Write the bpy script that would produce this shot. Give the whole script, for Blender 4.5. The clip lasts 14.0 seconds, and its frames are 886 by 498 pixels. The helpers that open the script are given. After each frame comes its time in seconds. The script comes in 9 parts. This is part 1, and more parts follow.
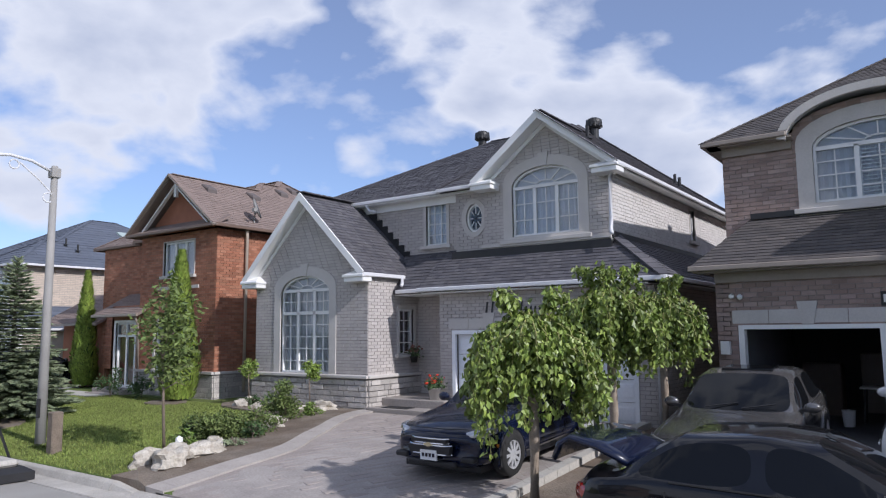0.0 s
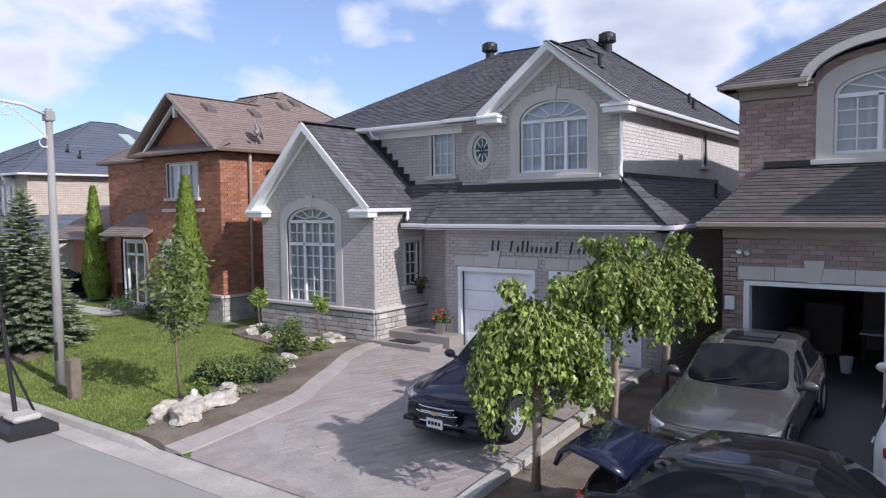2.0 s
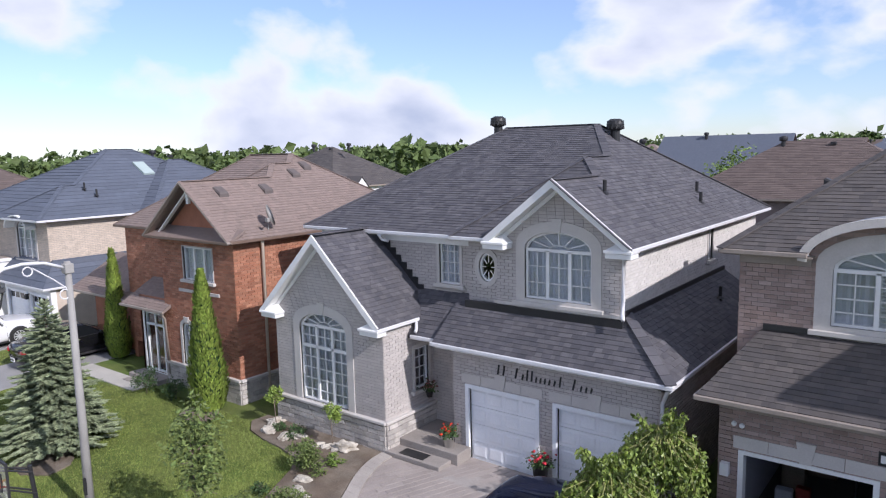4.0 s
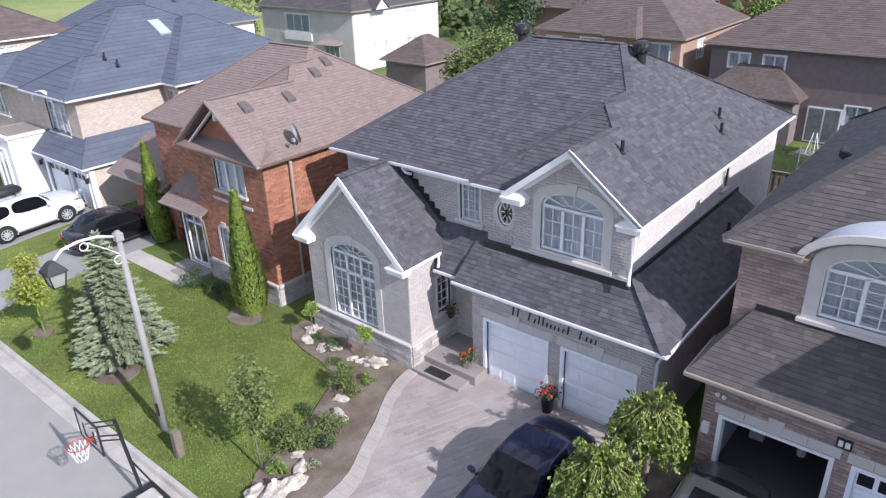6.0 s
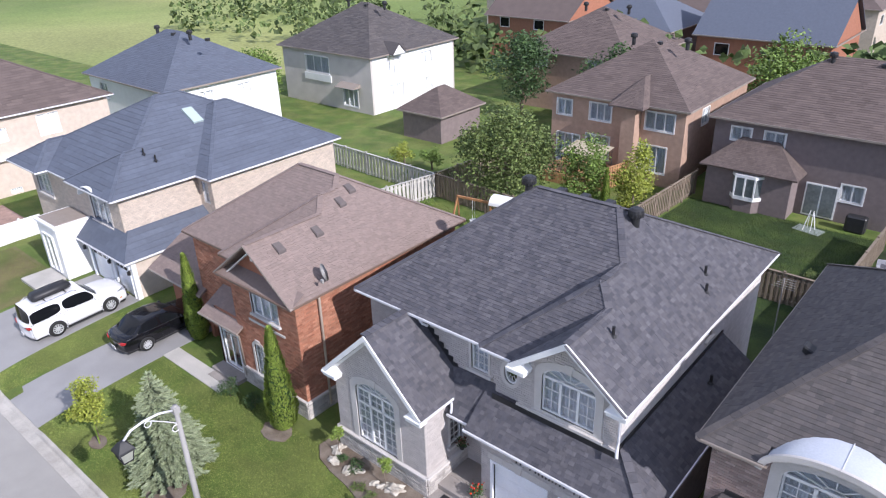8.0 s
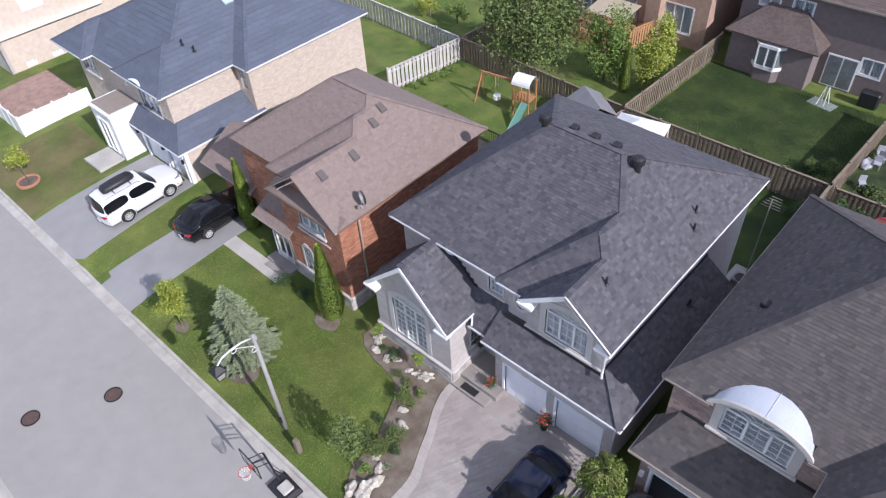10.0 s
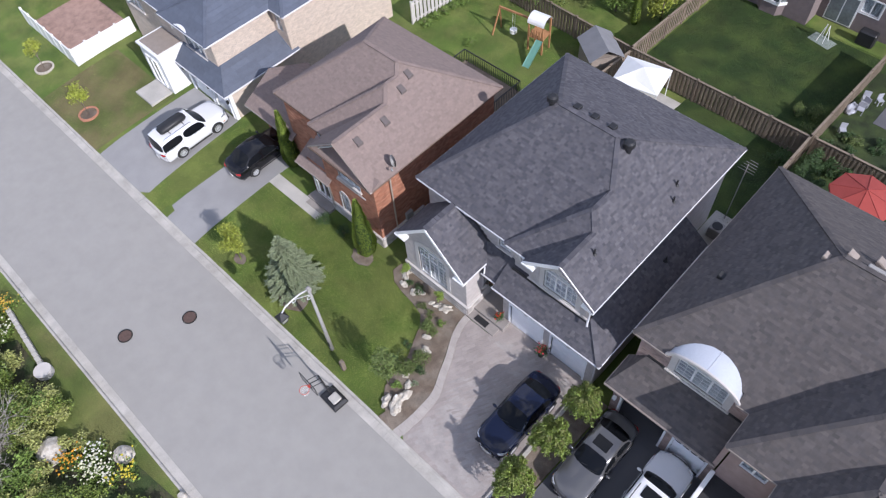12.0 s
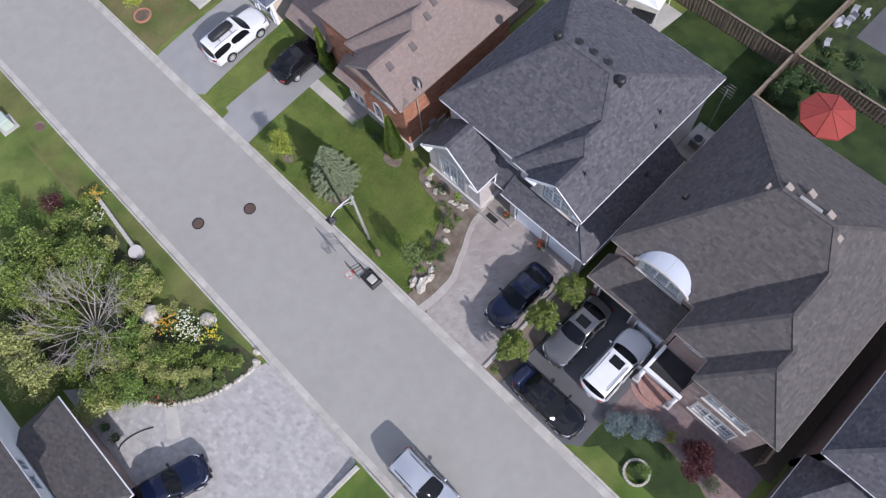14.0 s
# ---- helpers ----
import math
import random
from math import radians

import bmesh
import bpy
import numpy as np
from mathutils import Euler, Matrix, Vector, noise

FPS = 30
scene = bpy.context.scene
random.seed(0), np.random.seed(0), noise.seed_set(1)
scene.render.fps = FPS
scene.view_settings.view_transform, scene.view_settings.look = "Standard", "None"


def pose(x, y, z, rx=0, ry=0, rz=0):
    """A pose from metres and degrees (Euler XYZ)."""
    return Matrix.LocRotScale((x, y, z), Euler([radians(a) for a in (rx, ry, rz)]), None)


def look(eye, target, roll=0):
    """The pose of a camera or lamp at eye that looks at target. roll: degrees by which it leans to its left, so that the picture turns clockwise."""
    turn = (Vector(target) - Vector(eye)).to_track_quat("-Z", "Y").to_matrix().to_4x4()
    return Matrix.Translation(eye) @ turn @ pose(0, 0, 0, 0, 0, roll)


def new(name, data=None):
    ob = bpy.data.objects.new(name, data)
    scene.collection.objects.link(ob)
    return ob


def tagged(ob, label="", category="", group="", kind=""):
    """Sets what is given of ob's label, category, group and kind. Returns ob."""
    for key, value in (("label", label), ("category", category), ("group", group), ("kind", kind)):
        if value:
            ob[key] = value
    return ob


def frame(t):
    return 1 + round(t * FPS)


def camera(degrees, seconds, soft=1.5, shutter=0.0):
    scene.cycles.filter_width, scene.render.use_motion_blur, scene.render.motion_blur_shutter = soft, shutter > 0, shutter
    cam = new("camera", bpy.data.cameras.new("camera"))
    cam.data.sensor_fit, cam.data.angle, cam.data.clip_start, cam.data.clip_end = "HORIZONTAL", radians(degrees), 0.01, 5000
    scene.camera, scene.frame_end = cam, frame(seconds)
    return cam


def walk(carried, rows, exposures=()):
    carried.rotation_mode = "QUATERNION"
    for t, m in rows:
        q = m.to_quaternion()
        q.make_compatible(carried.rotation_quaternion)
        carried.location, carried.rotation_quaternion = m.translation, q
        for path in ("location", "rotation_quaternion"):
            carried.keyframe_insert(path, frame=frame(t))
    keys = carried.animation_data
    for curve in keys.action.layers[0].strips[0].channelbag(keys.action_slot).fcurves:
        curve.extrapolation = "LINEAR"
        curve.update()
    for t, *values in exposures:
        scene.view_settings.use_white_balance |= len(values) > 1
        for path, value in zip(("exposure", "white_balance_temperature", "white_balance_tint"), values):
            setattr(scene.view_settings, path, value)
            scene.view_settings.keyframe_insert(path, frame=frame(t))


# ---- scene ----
cam = camera(64.2, 14.0, soft=1.2)
PATH = [
    (0, (-0.342, -0.048, 2.847), (-1.5, 1.567, 3.078), -0.6),
    (0.5, (-0.353, -0.047, 3.141), (-1.519, 1.575, 3.218), -0.6),
    (1, (-0.346, -0.038, 3.392), (-1.518, 1.582, 3.331), -0.6),
    (1.5, (-0.358, -0.008, 3.738), (-1.534, 1.606, 3.618), -0.7),
    (2, (-0.36, 0.038, 4.391), (-1.541, 1.647, 4.269), -0.7),
    (2.5, (-0.342, 0.019, 5.369), (-1.526, 1.626, 5.248), -0.8),
    (3, (-0.277, -0.012, 6.398), (-1.463, 1.594, 6.27), -0.8),
    (3.2, (-0.219, 0.017, 6.85), (-1.412, 1.617, 6.714), -0.8),
    (5.3, (-0.079, 0.408, 11.789), (-1.273, 1.861, 11.109), -1.9),
    (5.5, (-0.073, 0.317, 12.116), (-1.253, 1.749, 11.372), -1.5),
    (6, (-0.089, 0.428, 13.253), (-1.256, 1.815, 12.407), -1.8),
    (6.5, (-0.09, 0.435, 14.602), (-1.262, 1.815, 13.752), -1.8),
    (7, (-0.074, 0.452, 16.177), (-1.254, 1.825, 15.327), -1.9),
    (7.2, (-0.041, 0.499, 16.725), (-1.227, 1.868, 15.876), -1.9),
    (9.3, (0.233, 0.504, 23.534), (-0.882, 1.685, 22.367), -3.0),
    (9.5, (0.265, 0.532, 24.164), (-0.82, 1.662, 22.921), -3.2),
    (10, (0.232, 0.676, 25.919), (-0.79, 1.706, 24.543), -3.6),
    (10.5, (0.256, 0.716, 27.582), (-0.751, 1.714, 26.172), -3.9),
    (11, (0.331, 0.691, 29.312), (-0.657, 1.651, 27.862), -4.1),
    (11.5, (0.42, 0.686, 31.27), (-0.513, 1.561, 29.732), -4.7),
    (12, (0.45, 0.61, 33.106), (-0.401, 1.377, 31.466), -5.3),
    (12.5, (0.554, 0.63, 35.456), (-0.204, 1.266, 33.718), -6.8),
    (13, (0.671, 0.497, 37.397), (-0.023, 1.052, 35.605), -7.7),
    (13.5, (0.781, 0.511, 39.384), (0.161, 0.973, 37.54), -9.3),
    (14, (1.024, 0.519, 41.175), (0.408, 0.96, 39.324), -10.1),
]
walk(cam, [(t, look(eye, target, roll)) for t, eye, target, roll in PATH],
     [(0, -0.02, 6000, 15), (1, 0.09, 6050, 17), (2, 0.18, 6100, 17), (3.2, 0.14, 6100, 17), (6, 0.56, 6000, 18), (7.2, 0.54, 6000, 18), (10, 0.37, 6000, 18), (12, 0.30, 6000, 17), (14, 0.17, 6000, 17)])

# world: blue sky with fair-weather cumulus, one sun from the east
SUN = Vector((0.93, -0.13, 0.63)).normalized()

CLOUD_SHIFT = (0.35, 0.2, 0.1)


def build_world():
    w = bpy.data.worlds.new("sky")
    scene.world = w
    w.use_nodes = True
    nt = w.node_tree
    N, L = nt.nodes, nt.links
    N.clear()
    out = N.new("ShaderNodeOutputWorld")
    bg = N.new("ShaderNodeBackground")
    sky = N.new("ShaderNodeTexSky")
    sky.sky_type, sky.sun_disc = "NISHITA", False
    sky.sun_elevation = math.asin(SUN.z)
    sky.sun_rotation = math.atan2(SUN.x, SUN.y)
    sky.altitude, sky.air_density, sky.dust_density, sky.ozone_density = 150, 1.0, 0.25, 2.5
    co = N.new("ShaderNodeTexCoord")
    # heaped clouds: a broad noise for the masses, small rounded cells for the billows
    mp = N.new("ShaderNodeMapping")
    mp.inputs["Scale"].default_value, mp.inputs["Location"].default_value = (1.0, 1.0, 1.7), CLOUD_SHIFT
    L.new(co.outputs["Generated"], mp.inputs["Vector"])
    n1 = N.new("ShaderNodeTexNoise")
    n1.inputs["Scale"].default_value, n1.inputs["Detail"].default_value, n1.inputs["Roughness"].default_value = 3.1, 8.0, 0.52
    n1.inputs["Distortion"].default_value = 0.15
    L.new(mp.outputs[0], n1.inputs["Vector"])
    vo = N.new("ShaderNodeTexVoronoi")
    vo.feature, vo.inputs["Scale"].default_value, vo.inputs["Smoothness"].default_value, vo.inputs["Detail"].default_value = "SMOOTH_F1", 7.0, 0.8, 2.0
    L.new(mp.outputs[0], vo.inputs["Vector"])
    heap = N.new("ShaderNodeMath"); heap.operation = "MULTIPLY_ADD"
    heap.inputs[1].default_value = -0.19
    L.new(vo.outputs["Distance"], heap.inputs[0]); L.new(n1.outputs["Fac"], heap.inputs[2])
    ramp = N.new("ShaderNodeValToRGB")
    ramp.color_ramp.elements[0].position, ramp.color_ramp.elements[1].position = 0.315, 0.41
    ramp.color_ramp.elements[0].color = (0.17, 0.17, 0.17, 1)
    L.new(heap.outputs[0], ramp.inputs[0])
    # cloud body: bright tops, grey thick middles
    tone = N.new("ShaderNodeValToRGB")
    e = tone.color_ramp.elements
    e[0].position, e[0].color = 0.385, (7.6, 7.85, 8.3, 1)
    e[1].position, e[1].color = 0.62, (3.9, 4.5, 5.8, 1)
    L.new(heap.outputs[0], tone.inputs[0])
    mix = N.new("ShaderNodeMix"); mix.data_type = "RGBA"
    L.new(ramp.outputs[0], mix.inputs[0])
    deep = N.new("ShaderNodeMix"); deep.data_type, deep.blend_type = "RGBA", "MULTIPLY"
    deep.inputs[0].default_value = 1.0
    deep.inputs[7].default_value = (0.98, 1.08, 1.27, 1)
    L.new(sky.outputs[0], deep.inputs[6])
    L.new(deep.outputs[2], mix.inputs[6])
    L.new(tone.outputs[0], mix.inputs[7])
    L.new(mix.outputs[2], bg.inputs[0])
    bg.inputs[1].default_value = 0.105
    L.new(bg.outputs[0], out.inputs[0])


build_world()
sun = new("sun", bpy.data.lights.new("sun", "SUN"))
sun.data.energy, sun.data.angle, sun.data.color = 3.8, radians(0.6), (1.0, 0.95, 0.88)
sun.matrix_world = look((60, -5, 40), Vector((60, -5, 40)) - SUN)
scene.view_settings.exposure = 0.35

# ---------- geometry and material helpers ----------
class Geo:
    """Vertices and faces of one mesh, gathered piece by piece."""

    def __init__(self):
        self.v, self.f = [], []

    def add(self, verts, faces):
        n = len(self.v)
        self.v.extend([tuple(p) for p in verts])
        self.f.extend([tuple(i + n for i in q) for q in faces])
        return self

    def box(self, x0, y0, z0, x1, y1, z1):
        return self.add([(x0, y0, z0), (x1, y0, z0), (x1, y1, z0), (x0, y1, z0), (x0, y0, z1), (x1, y0, z1), (x1, y1, z1), (x0, y1, z1)],
                        [(3, 2, 1, 0), (4, 5, 6, 7), (0, 1, 5, 4), (1, 2, 6, 5), (2, 3, 7, 6), (3, 0, 4, 7)])

    def beam(self, p, q, w, h, up=(0, 0, 1)):
        """A bar from p to q, w wide and h high, centred on the line."""
        p, q = Vector(p), Vector(q)
        d = (q - p).normalized()
        s = d.cross(Vector(up))
        s = s.normalized() if s.length > 1e-6 else Vector((1, 0, 0))
        u = s.cross(d).normalized()
        a, b = s * w / 2, u * h / 2
        return self.add([p - a - b, p + a - b, p + a + b, p - a + b, q - a - b, q + a - b, q + a + b, q - a + b],
                        [(0, 1, 2, 3), (7, 6, 5, 4), (4, 5, 1, 0), (5, 6, 2, 1), (6, 7, 3, 2), (7, 4, 0, 3)])

    def prism(self, pts, vec):
        """A flat outline pushed along vec to give it thickness."""
        n, vec = len(pts), Vector(vec)
        a = [Vector(p) for p in pts]
        return self.add(a + [p + vec for p in a], [tuple(range(n))[::-1], tuple(range(n, 2 * n))] + [(i, (i + 1) % n, n + (i + 1) % n, n + i) for i in range(n)])

    def tube(self, pts, radii, n=8, cap=True):
        """A round tube along a line of points."""
        pts = [Vector(p) for p in pts]
        if not isinstance(radii, (list, tuple)):
            radii = [radii] * len(pts)
        rings = []
        for i, p in enumerate(pts):
            d = (pts[min(i + 1, len(pts) - 1)] - pts[max(i - 1, 0)]).normalized()
            s = d.cross(Vector((0, 0, 1)))
            s = s.normalized() if s.length > 1e-3 else Vector((1, 0, 0))
            u = s.cross(d)
            rings.append([p + radii[i] * (math.cos(2 * math.pi * k / n) * s + math.sin(2 * math.pi * k / n) * u) for k in range(n)])
        faces = [(i * n + k, i * n + (k + 1) % n, (i + 1) * n + (k + 1) % n, (i + 1) * n + k) for i in range(len(pts) - 1) for k in range(n)]
        if cap:
            faces += [tuple(range(n))[::-1], tuple(range((len(pts) - 1) * n, len(pts) * n))]
        return self.add([p for r in rings for p in r], faces)

    def loft(self, rings, closed=True, cap=True):
        """Skin over rings of equal length."""
        n = len(rings[0])
        m = n if closed else n - 1
        faces = [(i * n + k, i * n + (k + 1) % n, (i + 1) * n + (k + 1) % n, (i + 1) * n + k) for i in range(len(rings) - 1) for k in range(m)]
        if cap:
            faces += [tuple(range(n))[::-1], tuple(range((len(rings) - 1) * n, len(rings) * n))]
        return self.add([p for r in rings for p in r], faces)

    def ball(self, c, r, seed=0, rough=0.0, squash=(1, 1, 1), sub=2, freq=1.2):
        bm = bmesh.new()
        bmesh.ops.create_icosphere(bm, subdivisions=sub, radius=1.0)
        bm.verts.ensure_lookup_table()
        vs = []
        for v in bm.verts:
            k = 1 + rough * noise.noise(v.co * freq + Vector((seed * 7.31, seed * 3.7, 0)))
            vs.append((c[0] + v.co.x * r * k * squash[0], c[1] + v.co.y * r * k * squash[1], c[2] + v.co.z * r * k * squash[2]))
        fs = [tuple(v.index for v in f.verts) for f in bm.faces]
        bm.free()
        return self.add(vs, fs)


def put(name, geo, material, parent=None, label="", smooth=False, bevel=0.0):
    me = bpy.data.meshes.new(name)
    me.from_pydata(geo.v, [], geo.f)
    me.materials.append(material)
    bm = bmesh.new()
    bm.from_mesh(me)
    if len(bm.faces) < 20000:
        bmesh.ops.recalc_face_normals(bm, faces=bm.faces)
    if bevel and len(bm.faces) < 400:
        bmesh.ops.bevel(bm, geom=list(bm.edges), offset=bevel, segments=1, affect="EDGES", clamp_overlap=True)
    bm.to_mesh(me)
    bm.free()
    if smooth:
        me.shade_smooth()
    ob = new(name, me)
    if parent:
        ob.parent = parent
    if label:
        tagged(ob, label)
    return ob


def part(name, geo, material, parent, label="", smooth=False, bevel=0.0):
    return put(name, geo, material, parent, label, smooth, bevel)


def thing(name, label, category, group="", kind="", at=None):
    ob = new(name)
    ob.empty_display_size = 0.2
    if at is not None:
        ob.matrix_basis = at
    return tagged(ob, label, category, group, kind)


def mat(name, col, rough=0.8, var=0.2, scale=3.0, fine=40.0, bump=0.3, depth=0.01, metal=0.0, island=0.0, objrand=0.0, hue=0.0,
        col2=None, mask=None, coat=0.0, spec=0.5, trans=0.0, local=False):
    """A surface with grain and stains at two scales, a fine relief, and piece by piece variation."""
    m = bpy.data.materials.new(name)
    m.use_nodes = True
    nt = m.node_tree
    N, L = nt.nodes, nt.links
    b = N["Principled BSDF"]
    b.inputs["Roughness"].default_value, b.inputs["Metallic"].default_value = rough, metal
    b.inputs["Specular IOR Level"].default_value, b.inputs["Coat Weight"].default_value = spec, coat
    b.inputs["Coat Roughness"].default_value = 0.04
    b.inputs["Transmission Weight"].default_value = trans
    if local:
        tc = N.new("ShaderNodeTexCoord"); src = tc.outputs["Object"]
    else:
        geo = N.new("ShaderNodeNewGeometry"); src = geo.outputs["Position"]
    n1 = N.new("ShaderNodeTexNoise")
    n1.inputs["Scale"].default_value, n1.inputs["Detail"].default_value = scale, 4
    L.new(src, n1.inputs["Vector"])
    n2 = N.new("ShaderNodeTexNoise")
    n2.inputs["Scale"].default_value, n2.inputs["Detail"].default_value = fine, 3
    L.new(src, n2.inputs["Vector"])
    s = N.new("ShaderNodeMath"); s.operation = "ADD"
    L.new(n1.outputs["Fac"], s.inputs[0]); L.new(n2.outputs["Fac"], s.inputs[1])
    mp = N.new("ShaderNodeMapRange")
    mp.inputs["From Min"].default_value, mp.inputs["From Max"].default_value = 0.7, 1.3
    mp.inputs["To Min"].default_value, mp.inputs["To Max"].default_value = 1 - var, 1 + var
    L.new(s.outputs[0], mp.inputs["Value"])
    value = mp.outputs[0]
    if island or objrand:
        if island:
            g2 = N.new("ShaderNodeNewGeometry"); rnd = g2.outputs["Random Per Island"]
        else:
            oi = N.new("ShaderNodeObjectInfo"); rnd = oi.outputs["Random"]
        k = island or objrand
        m2 = N.new("ShaderNodeMapRange")
        m2.inputs["To Min"].default_value, m2.inputs["To Max"].default_value = 1 - k, 1 + k
        L.new(rnd, m2.inputs["Value"])
        mu = N.new("ShaderNodeMath"); mu.operation = "MULTIPLY"
        L.new(value, mu.inputs[0]); L.new(m2.outputs[0], mu.inputs[1])
        value = mu.outputs[0]
    rgb = N.new("ShaderNodeRGB"); rgb.outputs[0].default_value = (*col, 1)
    colour = rgb.outputs[0]
    if col2 is not None:
        r2 = N.new("ShaderNodeRGB"); r2.outputs[0].default_value = (*col2, 1)
        mx = N.new("ShaderNodeMix"); mx.data_type = "RGBA"
        if island or objrand:
            wn = N.new("ShaderNodeTexWhiteNoise"); wn.noise_dimensions = "1D"
            L.new(rnd, wn.inputs["W"]); L.new(wn.outputs["Value"], mx.inputs[0])
        else:
            n3 = N.new("ShaderNodeTexNoise")
            n3.inputs["Scale"].default_value, n3.inputs["Detail"].default_value = mask or scale * 0.5, 6
            L.new(src, n3.inputs["Vector"])
            m3 = N.new("ShaderNodeMapRange")
            m3.inputs["From Min"].default_value, m3.inputs["From Max"].default_value = 0.42, 0.58
            L.new(n3.outputs["Fac"], m3.inputs["Value"]); L.new(m3.outputs[0], mx.inputs[0])
        L.new(colour, mx.inputs[6]); L.new(r2.outputs[0], mx.inputs[7])
        colour = mx.outputs[2]
    hs = N.new("ShaderNodeHueSaturation")
    L.new(value, hs.inputs["Value"]); L.new(colour, hs.inputs["Color"])
    if hue and (island or objrand):
        mh = N.new("ShaderNodeMapRange")
        mh.inputs["To Min"].default_value, mh.inputs["To Max"].default_value = 0.5 - hue, 0.5 + hue
        L.new(rnd, mh.inputs["Value"]); L.new(mh.outputs[0], hs.inputs["Hue"])
    L.new(hs.outputs[0], b.inputs["Base Color"])
    if bump:
        bp = N.new("ShaderNodeBump")
        bp.inputs["Strength"].default_value, bp.inputs["Distance"].default_value = bump, depth
        L.new(n2.outputs["Fac"], bp.inputs["Height"]); L.new(bp.outputs[0], b.inputs["Normal"])
    return m


def mat_pair(key, *a, island=0.1, **k):
    """A material for joined pieces and its twin for single pieces."""
    M[key] = mat(key, *a, island=island, **k)
    M[key + "_one"] = mat(key + "_single", *a, objrand=island, **k)


M = {}


def scan(poly, v):
    """Where the level v cuts a flat outline: pairs of u."""
    xs = []
    for (u0, v0), (u1, v1) in zip(poly, poly[1:] + poly[:1]):
        if (v0 <= v) != (v1 <= v):
            xs.append(u0 + (u1 - u0) * (v - v0) / (v1 - v0))
    xs.sort()
    return list(zip(xs[::2], xs[1::2]))


def cut(spans, holes):
    for a, b in holes:
        out = []
        for s, e in spans:
            if b <= s or a >= e:
                out.append((s, e))
            else:
                if a > s:
                    out.append((s, a))
                if b < e:
                    out.append((b, e))
        spans = out
    return spans


class Plane:
    """A flat frame: origin, u along the courses, v up the face, w outwards."""

    def __init__(self, o, u, v):
        self.o, self.u, self.v = Vector(o), Vector(u).normalized(), Vector(v).normalized()
        self.w = self.u.cross(self.v)

    def to2(self, p):
        d = Vector(p) - self.o
        return (d.dot(self.u), d.dot(self.v))

    def to3(self, u, v, w=0.0):
        return self.o + self.u * u + self.v * v + self.w * w


def unit_piece(name, material, wedge):
    """A mesh one unit long, high and deep, shared by alike pieces."""
    me = bpy.data.meshes.new(name)
    if wedge:
        me.from_pydata([(0, 0, 0), (1, 0, 0), (0, 0, 1), (1, 0, 1), (1, 1, 0.25), (0, 1, 0.25)], [], [(0, 1, 3, 2), (2, 3, 4, 5), (0, 2, 5), (1, 4, 3)])
    else:
        me.from_pydata([(0, 0, 0), (1, 0, 0), (1, 1, 0), (0, 1, 0), (0.012, 0.03, 1), (0.988, 0.03, 1), (0.988, 0.97, 1), (0.012, 0.97, 1)], [], [(4, 5, 6, 7), (0, 1, 5, 4), (1, 2, 6, 5), (2, 3, 7, 6), (3, 0, 4, 7)])
    me.materials.append(material)
    return me


